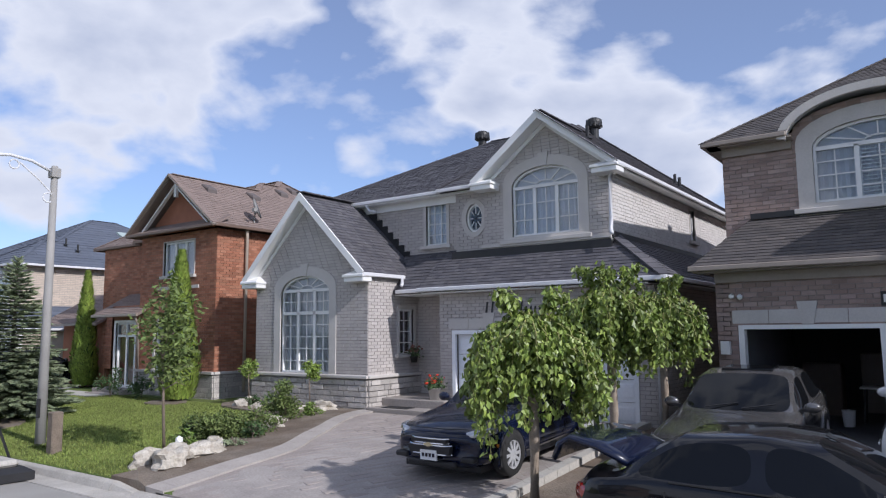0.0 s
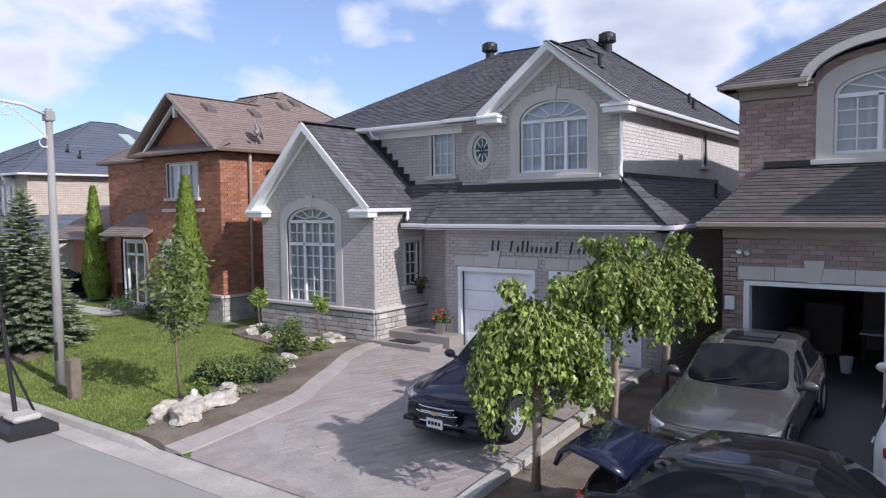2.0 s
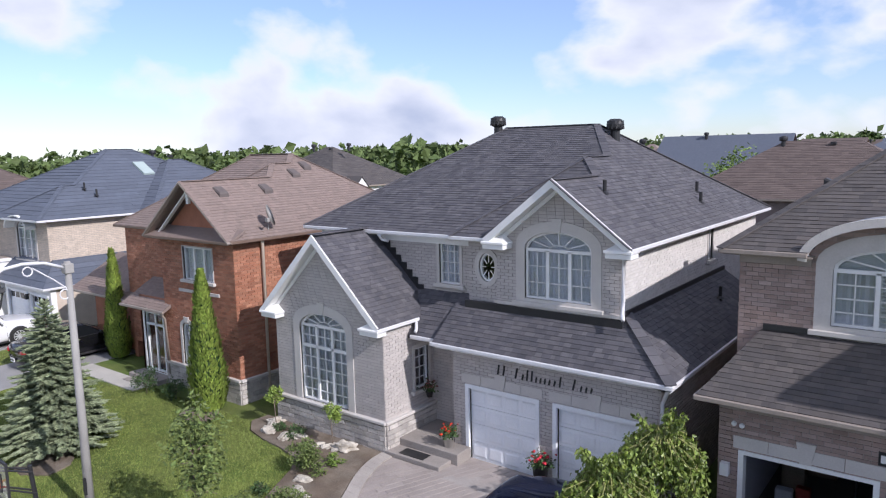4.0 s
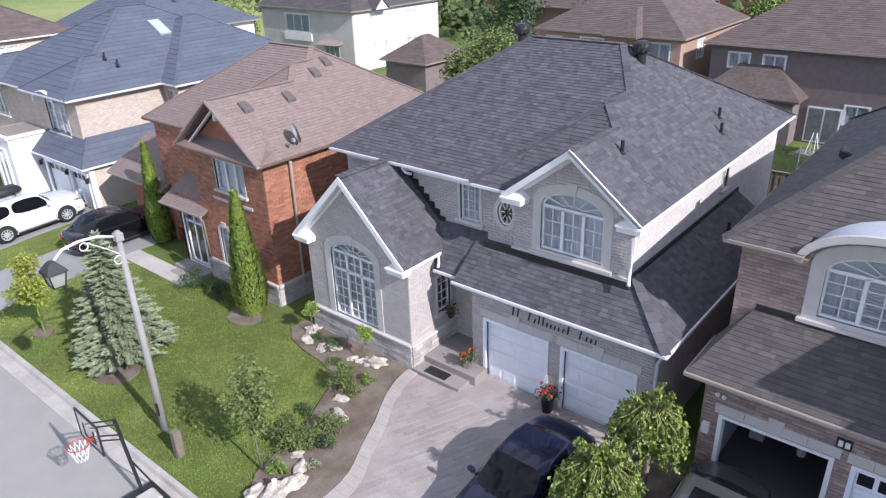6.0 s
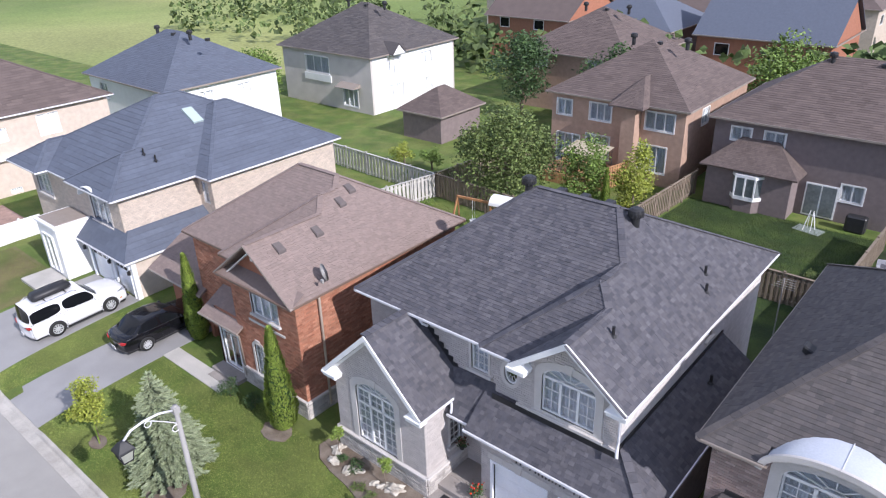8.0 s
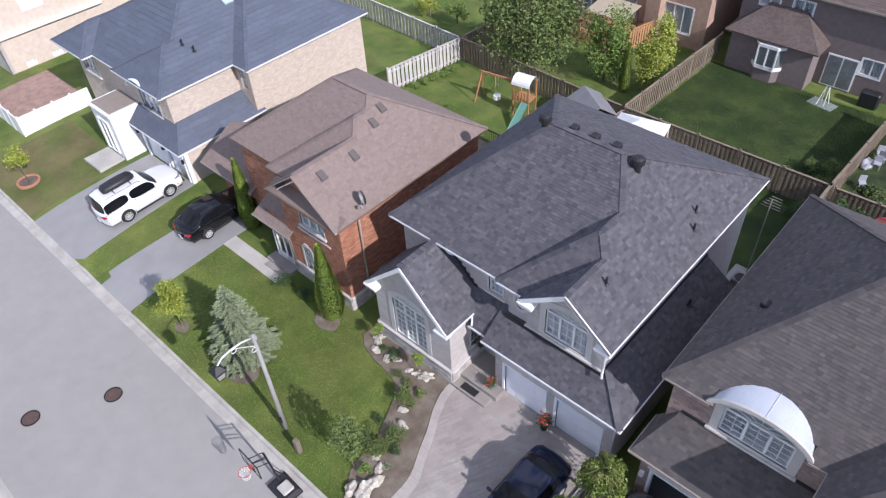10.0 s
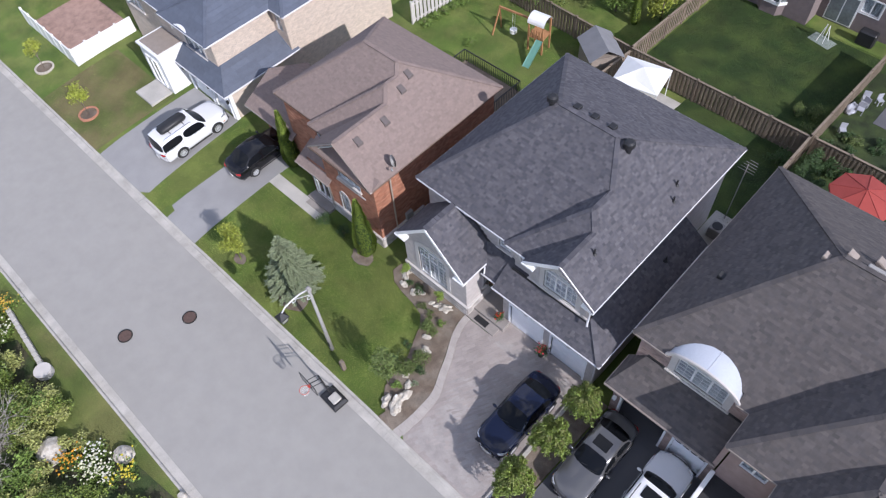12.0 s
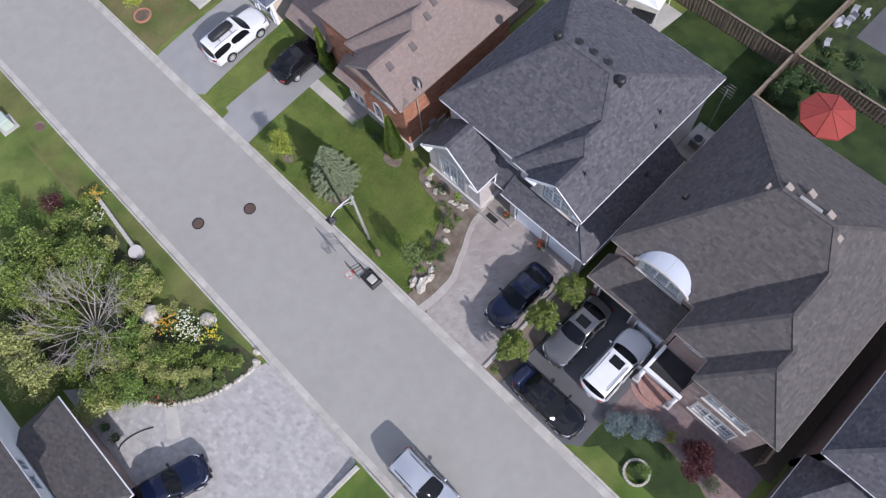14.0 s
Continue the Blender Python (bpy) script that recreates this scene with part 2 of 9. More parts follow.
def lay(geo, pl, poly, course, length, thick, gap=0.0, jitter=0.0, wedge=False, holes=(), seed=1, single=None):
    """Lays courses of pieces over a flat outline: bricks, blocks or (wedge) shingles. holes: outlines left open."""
    rng = random.Random(seed)
    if single:
        one_name, one_mat, one_parent, left_over = single[0], single[1], single[2], single[3]
        one = unit_piece(one_name, one_mat, wedge)
    v0, v1 = min(p[1] for p in poly), max(p[1] for p in poly)
    row, v = 0, v0
    while v < v1 - 1e-4:
        top = min(v + course, v1)
        lo, hi, mid = scan(poly, v + 1e-3), scan(poly, top - 1e-3), scan(poly, (v + top) / 2)
        if len(lo) != len(mid):
            lo = mid
        if len(hi) != len(mid):
            hi = mid
        hs = [s for h in holes for s in scan(h, (v + top) / 2)]
        for (a0, b0), (a1, b1) in zip(lo, hi):
            left, right = min(a0, a1), max(b0, b1)
            u = left - rng.random() * length if wedge else left - (length / 2 if row % 2 else 0)
            while u < right:
                w = length * (1 + jitter * (rng.random() - 0.5) * 2)
                for s, e in cut([(u, u + w - gap)], hs):
                    p0, q0, p1, q1 = max(s, a0), min(e, b0), max(s, a1), min(e, b1)
                    if q0 - p0 < 0.01 and q1 - p1 < 0.01:
                        continue
                    q0, q1 = max(q0, p0), max(q1, p1)
                    if single and left_over > 0 and q0 - p0 > 0.6 * length and abs(p0 - p1) + abs(q0 - q1) < 1e-6:
                        left_over -= 1
                        t = thick * (0.8 + 0.4 * rng.random())
                        o = pl.to3(p0, v, 0.0)
                        hgt = (top - v) - (0 if wedge else gap)
                        a, b, n = pl.to3(q0, v) - o, pl.to3(p0, v + hgt) - o, pl.w * t
                        ob = new(one_name, one)
                        ob.parent = one_parent
                        ob.matrix_basis = Matrix(((a.x, b.x, n.x, o.x), (a.y, b.y, n.y, o.y), (a.z, b.z, n.z, o.z), (0, 0, 0, 1)))
                        continue
                    if wedge:
                        t = thick * (0.7 + 0.6 * rng.random())
                        geo.add([pl.to3(p0, v, 0.002), pl.to3(q0, v, 0.002), pl.to3(p0, v, t), pl.to3(q0, v, t), pl.to3(q1, top, 0.004), pl.to3(p1, top, 0.004)],
                                [(0, 1, 3, 2), (2, 3, 4, 5), (0, 2, 5), (1, 4, 3)])
                    else:
                        t = thick * (0.85 + 0.3 * rng.random())
                        g = top - gap
                        geo.add([pl.to3(p0, v, 0), pl.to3(q0, v, 0), pl.to3(q1, g, 0), pl.to3(p1, g, 0), pl.to3(p0, v, t), pl.to3(q0, v, t), pl.to3(q1, g, t), pl.to3(p1, g, t)],
                                [(4, 5, 6, 7), (0, 1, 5, 4), (1, 2, 6, 5), (2, 3, 7, 6), (3, 0, 4, 7)])
                u += w
        v += course
        row += 1
    return geo

# ---------- materials ----------
M["asphalt"] = mat("asphalt", (0.325, 0.312, 0.288), 0.9, 0.07, 1.4, 75, 0.6, 0.006, col2=(0.318, 0.305, 0.281), mask=0.10)
M["drive_asphalt"] = mat("drive_asphalt", (0.29, 0.285, 0.28), 0.9, 0.12, 0.8, 60, 0.4, 0.006)
M["grass_dry"] = mat("grass_dry", (0.155, 0.158, 0.05), 0.95, 0.35, 0.6, 25, 0.8, 0.05, col2=(0.11, 0.15, 0.032), mask=0.35)
M["drive_dark"] = mat("drive_dark", (0.105, 0.105, 0.112), 0.9, 0.18, 0.5, 60, 0.4, 0.006)
M["concrete"] = mat("concrete", (0.45, 0.43, 0.39), 0.9, 0.16, 1.2, 30, 0.3, 0.004)
M["kerb"] = mat("kerb_concrete", (0.45, 0.425, 0.385), 0.9, 0.2, 1.6, 40, 0.4, 0.005, col2=(0.40, 0.375, 0.335), mask=0.9)
M["grass"] = mat("grass", (0.088, 0.140, 0.022), 0.95, 0.35, 0.6, 25, 0.8, 0.05, col2=(0.135, 0.168, 0.038), mask=0.5)
# very dark sheet: shade between the grass blades is put into its colour
M["grass_back"] = mat("grass_back", (0.021, 0.045, 0.007), 0.95, 0.5, 0.8, 25, 0.8, 0.05, col2=(0.048, 0.074, 0.014), mask=0.45)
M["grass_rough"] = mat("grass_rough", (0.024, 0.044, 0.009), 0.95, 0.4, 0.8, 25, 0.8, 0.05, col2=(0.038, 0.062, 0.013), mask=0.7)
M["field"] = mat("field", (0.16, 0.22, 0.05), 0.95, 0.3, 0.02, 2, 0.3, 0.1, col2=(0.28, 0.30, 0.10), mask=0.012)
M["dark_soil"] = mat("dark_soil", (0.10, 0.08, 0.06), 0.95, 0.35, 2, 30, 0.9, 0.03, col2=(0.075, 0.065, 0.05), mask=2)
M["soil"] = mat("soil", (0.20, 0.165, 0.13), 0.95, 0.3, 2, 30, 0.8, 0.03, col2=(0.15, 0.115, 0.085), mask=1.2)
mat_pair("shingle_grey", (0.067, 0.066, 0.078), 0.85, 0.14, 5, 120, 0.5, 0.005, island=0.15, col2=(0.108, 0.103, 0.113))
mat_pair("shingle_brown", (0.215, 0.165, 0.145), 0.85, 0.10, 9, 90, 0.4, 0.004, island=0.08, col2=(0.235, 0.18, 0.158))
mat_pair("shingle_taupe", (0.074, 0.067, 0.067), 0.85, 0.12, 5, 90, 0.3, 0.004, island=0.15, col2=(0.103, 0.090, 0.085))
mat_pair("shingle_blue", (0.10, 0.115, 0.15), 0.8, 0.10, 4, 90, 0.3, 0.004, island=0.09)
M["shingle_far"] = mat("shingle_far", (0.125, 0.095, 0.085), 0.85, 0.15, 1, 20, 0.3, 0.01, island=0.15)
M["alloy"] = mat("alloy_wheel", (0.62, 0.63, 0.65), 0.3, 0.08, 6, 40, 0, metal=0.4)
M["stucco"] = mat("cream_stucco", (0.54, 0.50, 0.465), 0.9, 0.12, 0.8, 40, 0.2, 0.004)
# lighter copies of mortar and grey brick that carry sunlight in their colour
M["mortar_sunlit"] = mat("mortar_sunlit", (0.58, 0.56, 0.54), 0.95, 0.1, 2, 60, 0.2, 0.004)
M["brick_sunlit"] = mat("brick_sunlit", (0.60, 0.575, 0.555), 0.9, 0.10, 3, 60, 0.4, 0.004, island=0.05)
M["mortar"] = mat("mortar", (0.31, 0.29, 0.275), 0.95, 0.12, 2, 60, 0.2, 0.004)
mat_pair("brick_grey", (0.455, 0.420, 0.400), 0.9, 0.10, 3, 60, 0.4, 0.004, island=0.05, col2=(0.50, 0.463, 0.440))
mat_pair("brick_red", (0.33, 0.135, 0.08), 0.9, 0.15, 3, 60, 0.4, 0.004, island=0.22, col2=(0.39, 0.19, 0.12))
mat_pair("brick_taupe", (0.285, 0.205, 0.180), 0.9, 0.15, 3, 60, 0.4, 0.004, island=0.20, col2=(0.36, 0.275, 0.245))
M["brick_beige"] = mat("brick_beige", (0.54, 0.46, 0.385), 0.9, 0.12, 3, 60, 0.4, 0.004, island=0.08, col2=(0.57, 0.48, 0.40))
M["brick_tan"] = mat("brick_tan", (0.42, 0.285, 0.215), 0.9, 0.15, 3, 30, 0.4, 0.004, island=0.15)
M["brick_mauve"] = mat("brick_mauve", (0.205, 0.165, 0.160), 0.9, 0.15, 3, 30, 0.4, 0.004, island=0.15)
mat_pair("stone", (0.46, 0.43, 0.40), 0.95, 0.2, 3, 25, 0.9, 0.03, island=0.20)
M["precast"] = mat("precast", (0.55, 0.52, 0.49), 0.85, 0.08, 2, 40, 0.2, 0.003)
M["white"] = mat("white_paint", (0.80, 0.80, 0.79), 0.45, 0.05, 2, 30, 0.05, 0.002)
M["alu"] = mat("white_aluminium", (0.68, 0.68, 0.70), 0.35, 0.06, 3, 30, 0.05, 0.002)
M["brown_trim"] = mat("brown_trim", (0.16, 0.11, 0.085), 0.5, 0.1, 3, 30, 0.05, 0.002)
M["taupe_trim"] = mat("taupe_trim", (0.30, 0.255, 0.22), 0.5, 0.1, 3, 30, 0.05, 0.002)
# near-black: shade of hollows and of the dim garage as a colour
M["dark"] = mat("recess_shade", (0.03, 0.03, 0.032), 0.9, 0.3, 2, 20, 0.1)
M["glass"] = mat("window_glass", (0.9, 0.93, 0.95), 0.02, 0.0, 1, 1, 0, trans=1.0)
M["step_concrete"] = mat("step_concrete", (0.29, 0.262, 0.24), 0.9, 0.18, 1.2, 30, 0.3, 0.004)
M["door_white"] = mat("door_white", (0.84, 0.86, 0.89), 0.4, 0.05, 2, 30, 0.05, 0.002)
M["curtain"] = mat("curtain", (0.56, 0.58, 0.62), 0.9, 0.1, 3, 30, 0.2)
M["sheer"] = mat("sheer_curtain", (0.70, 0.72, 0.77), 0.9, 0.1, 3, 30, 0.2)
mat_pair("paver", (0.30, 0.262, 0.242), 0.85, 0.16, 1.0, 30, 0.5, 0.006, island=0.07, col2=(0.335, 0.295, 0.272))
M["bark"] = mat("bark", (0.20, 0.16, 0.125), 0.95, 0.25, 6, 40, 0.7, 0.02)
M["leaf"] = mat("leaf", (0.11, 0.17, 0.03), 0.6, 0.2, 2, 30, 0.1, island=0.45, col2=(0.17, 0.26, 0.05))
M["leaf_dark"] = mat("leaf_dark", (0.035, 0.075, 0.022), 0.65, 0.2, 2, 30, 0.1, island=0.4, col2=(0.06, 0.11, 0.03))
M["needle"] = mat("needle_blue", (0.21, 0.26, 0.145), 0.8, 0.2, 2, 30, 0.1, island=0.35, col2=(0.30, 0.34, 0.215))
M["thuja"] = mat("thuja", (0.155, 0.235, 0.032), 0.8, 0.2, 2, 30, 0.1, island=0.4, col2=(0.24, 0.31, 0.055))
M["far_leaf"] = mat("far_leaf", (0.075, 0.115, 0.035), 0.9, 0.3, 0.2, 3, 0.3, 0.1, island=0.35, col2=(0.11, 0.15, 0.05))
M["rock"] = mat("limestone", (0.56, 0.52, 0.45), 0.9, 0.2, 3, 25, 0.8, 0.03, local=True, col2=(0.40, 0.36, 0.30), mask=4)
M["wood"] = mat("fence_wood", (0.22, 0.175, 0.13), 0.9, 0.25, 2, 30, 0.4, 0.006, objrand=0.15)
M["wood_cedar"] = mat("cedar_boards", (0.42, 0.23, 0.11), 0.85, 0.2, 2, 30, 0.4, 0.006, objrand=0.12)
M["wood_white"] = mat("bleached_wood", (0.50, 0.48, 0.45), 0.9, 0.2, 2, 30, 0.4, 0.006, objrand=0.12)
M["galv"] = mat("concrete_pole", (0.31, 0.30, 0.285), 0.8, 0.12, 2, 50, 0.3, 0.004)
M["black"] = mat("black_plastic", (0.02, 0.02, 0.022), 0.5, 0.2, 4, 50, 0.1, 0.002)
M["chrome"] = mat("chrome", (0.75, 0.75, 0.76), 0.15, 0.03, 3, 30, 0, metal=1.0)
M["tyre"] = mat("tyre", (0.018, 0.018, 0.018), 0.85, 0.2, 8, 60, 0.3, 0.003)
M["carglass"] = mat("car_glass", (0.008, 0.009, 0.011), 0.03, 0.0, 1, 1, 0, spec=0.22)
for n, c, me in (("black", (0.006, 0.006, 0.008), 0.0), ("navy", (0.006, 0.010, 0.030), 0.0), ("grey", (0.15, 0.148, 0.15), 0.6), ("white", (0.75, 0.75, 0.76), 0.0), ("silver", (0.55, 0.57, 0.60), 0.6)):
    M["car_" + n] = mat("car_paint_" + n, c, 0.24, 0.03, 2, 300, 0.0, metal=me, coat=0.75, spec=0.15)
M["red_lens"] = mat("red_lens", (0.35, 0.01, 0.01), 0.15, 0.1, 5, 30, 0, coat=1.0)
M["red"] = mat("red_fabric", (0.32, 0.055, 0.045), 0.9, 0.12, 2, 60, 0.2, 0.003)

# ---------- ground, road, kerbs ----------
KERB, NEAR, G = 6.45, -2.0, 0.85      # far kerb line, near kerb line, house ground level
ROAD = 0.30                           # level of the gutters
DROPS = ((-38.5, -32.95), (-31.1, -27.6), (-11.15, 1.4))      # where the far kerb is lowered for the drives


def gz(x, y):
    """Height of the natural ground."""
    if y > KERB:
        t = min((y - KERB) / 7.0, 1.0)
        high = t * (2 - t) * 0.75 + 0.25 * t
        low = min((y - KERB) / 7.4, 1.0) ** 1.35           # the drives lie lower than the lawns to the west
        w = min(max((x + 11.2) / 5.58, 0.0), 1.0)
        base = ROAD + 0.13
        h = base + (G - base) * (high + (low - high) * w)
        if any(a < x < b for a, b in DROPS):
            h -= 0.085 * max(1.0 - (y - KERB) / 1.5, 0.0)
        if y > 27.5:
            h -= 0.75 * min((y - 27.5) / 7.0, 1.0) + 0.5 * min(max((y - 34.5) / 12.0, 0.0), 1.0)
    elif y < NEAR:
        t = min((NEAR - y) / 8.0, 1.0)
        h = ROAD + 0.13 + 0.35 * t
        if -15.3 < x < -6.7:
            h -= 0.085 * max(1.0 - (NEAR - y) / 1.5, 0.0)
    else:
        h = ROAD - 0.12
    return h


def build_ground():
    ys = [-3000, -800, -300, -120, -60, -40, -30, -20] + [-12 + 0.6 * k for k in range(17)] + [NEAR - 0.16, NEAR - 0.155, NEAR, 0, 2.5, 5, KERB, KERB + 0.155, KERB + 0.16]
    ys += [7.4 + 0.5 * k for k in range(14)] + [16, 20, 25, 27.5, 29.2, 31, 32.8, 34.5, 37.5, 40.5, 43.5, 46.5, 50, 60, 80, 120, 300, 800, 3000]
    xs = [-3000, -800, -300, -150, -90] + [-70 + 2 * k for k in range(29)] + [-11.2] + [-12 + 2 * k for k in range(1, 17)] + [30, 40, 60, 120, 300, 800, 3000]
    ys = sorted(set(ys))
    v = []
    for y in ys:
        for x in xs:
            if NEAR - 0.158 < y < KERB + 0.158:
                z = ROAD - 0.12
            else:
                z = gz(x, y) - (0.08 if -11.1 < x < 1.1 and KERB + 0.2 < y < 14.4 else 0.0) - (0.3 if (-16.5 < x < -5.7 or -4.1 < x < 1.0) and 14.4 < y < 21 else 0.0)
            v.append((x, y, z))
    n = len(xs)
    f = [(j * n + i, j * n + i + 1, (j + 1) * n + i + 1, (j + 1) * n + i) for j in range(len(ys) - 1) for i in range(n - 1)]
    ground = put("ground", Geo().add(v, f), M["grass"])
    tagged(ground, "mown green lawn ground of the neighbourhood", "lawn", kind="structure")
    # the carriageway, slightly crowned
    xs2 = [-400, -150, -80, -60, -40, -20, 0, 20, 40, 80, 200]
    prof = [(NEAR, ROAD), (NEAR + 0.45, ROAD + 0.005), (2.5, ROAD + 0.09), (KERB - 0.45, ROAD + 0.005), (KERB, ROAD)]
    g = Geo()
    g.add([(x, y, z) for y, z in prof for x in xs2], [(j * 11 + i, j * 11 + i + 1, (j + 1) * 11 + i + 1, (j + 1) * 11 + i) for j in range(4) for i in range(10)])
    tagged(put("road", g, M["asphalt"]), "pale worn grey asphalt street", "road", kind="structure")
    # concrete kerbs with gutters, in cast lengths
    for name, y, s in (("kerb_far", KERB, 1), ("kerb_near", NEAR, -1)):
        kerb = thing(name, "pale grey cast concrete kerb and gutter", "kerb", kind="structure")
        drops = DROPS if s > 0 else ((-15.3, -6.7),)
        cuts = sorted([k * 3.0 for k in range(-24, 13)] + [c for d in drops for e, c in zip((-0.6, 0.6), d) for c in (c, c + e)])

        def section(x, low):
            h = 0.055 if low else 0.14
            return [(x, a, b + ROAD) for a, b in ((y - s * 0.42, -0.1), (y - s * 0.42, 0.018), (y - s * 0.02, 0.012), (y + s * 0.03, h * 0.8), (y + s * 0.06, h * 0.96), (y + s * 0.16, h), (y + s * 0.16, -0.1))]
        for a, b in zip(cuts, cuts[1:]):
            low = [any(d0 - 1e-6 <= c <= d1 + 1e-6 for d0, d1 in drops) for c in (a, b)]
            if b - a > 0.05:
                part("kerb_stone", Geo().loft([section(a + 0.008, low[0]), section(b - 0.008, low[1])]), M["kerb"], kerb)


build_ground()


def slab(name, outline, material, label, category, lift=0.02, grid=0.8, kind="structure"):
    """A surface that follows the ground inside a flat outline."""
    bm = bmesh.new()
    bm.faces.new([bm.verts.new((x, y, 0)) for x, y in outline])
    ys = [p[1] for p in outline]
    y = min(ys) + grid
    while y < max(ys):
        geom = bm.verts[:] + bm.edges[:] + bm.faces[:]
        bmesh.ops.bisect_plane(bm, geom=geom, plane_co=(0, y, 0), plane_no=(0, 1, 0))
        y += grid
    for v in bm.verts:
        v.co.z = gz(v.co.x, v.co.y) + lift
    ret = bmesh.ops.extrude_face_region(bm, geom=bm.faces[:])
    for e in ret["geom"]:
        if isinstance(e, bmesh.types.BMVert):
            e.co.z -= 0.25
    bmesh.ops.recalc_face_normals(bm, faces=bm.faces)
    me = bpy.data.meshes.new(name)
    bm.to_mesh(me)
    bm.free()
    me.materials.append(material)
    return tagged(new(name, me), label, category, kind=kind)

# ---------- house building ----------
def wall(name, pl, outline, holes, thick, material, parent, label=""):
    """A wall with thickness whose openings go right through."""
    bm = bmesh.new()
    edges = []
    for loop in [outline] + list(holes):
        vs = [bm.verts.new(pl.to3(u, v)) for u, v in loop]
        edges += [bm.edges.new((a, b)) for a, b in zip(vs, vs[1:] + vs[:1])]
    bmesh.ops.triangle_fill(bm, edges=edges, use_beauty=True, normal=pl.w)
    ret = bmesh.ops.extrude_face_region(bm, geom=bm.faces[:])
    bmesh.ops.translate(bm, verts=[e for e in ret["geom"] if isinstance(e, bmesh.types.BMVert)], vec=-pl.w * thick)
    bmesh.ops.recalc_face_normals(bm, faces=bm.faces)
    me = bpy.data.meshes.new(name)
    bm.to_mesh(me)
    bm.free()
    me.materials.append(material)
    ob = new(name, me)
    ob.parent = parent
    if label:
        tagged(ob, label)
    return ob


def rect(u0, v0, u1, v1):
    return [(u0, v0), (u1, v0), (u1, v1), (u0, v1)]


def arch(u0, v0, u1, v1, rise, n=14):
    """An opening with an arched head; v1 is the spring line."""
    c, r = (u0 + u1) / 2, (u1 - u0) / 2
    return [(u0, v0), (u1, v0)] + [(c + r * math.cos(math.pi * k / n), v1 + rise * math.sin(math.pi * k / n)) for k in range(n + 1)]


def ellipse(cu, cv, a, b, n=24):
    return [(cu + a * math.cos(2 * math.pi * k / n), cv + b * math.sin(2 * math.pi * k / n)) for k in range(n)]


def roof_plane(pts, parent, tile, seed, name="roof_plane", deck=0.10, course=0.135, length=0.19, thick=0.016, shingles=True, single=0):
    """One slope of a roof: a deck with laid shingles."""
    pts = [Vector(p) for p in pts]
    nrm = Vector((0, 0, 0))
    for a, b in zip(pts, pts[1:] + pts[:1]):
        nrm += Vector(((a.y - b.y) * (a.z + b.z), (a.z - b.z) * (a.x + b.x), (a.x - b.x) * (a.y + b.y)))
    nrm.normalize()
    if nrm.z < 0:
        nrm = -nrm
    u = Vector((0, 0, 1)).cross(nrm)
    if u.length < 1e-5:
        u = Vector((1, 0, 0))
    u.normalize()
    v = nrm.cross(u).normalized()
    low = min(pts, key=lambda p: p.dot(v))
    pl = Plane(low, u, v)
    ob = part(name, Geo().prism(pts, (0, 0, -deck)), M[tile], parent)
    if shingles:
        g = lay(Geo(), pl, [pl.to2(p) for p in pts], course, length, thick, 0.004, 0.5, True, seed=seed, single=("shingle", M[tile + "_one"], ob, single) if single else None)
        if g.v:
            s = part("shingles", g, M[tile], ob)
            tagged(s, kind="stuff")
    return ob


def gutter(p, q, parent, material, name="gutter", w=0.075, h=0.10):
    g = Geo().beam(p, q, w, h)
    return part(name, g, material, parent, bevel=0.015)


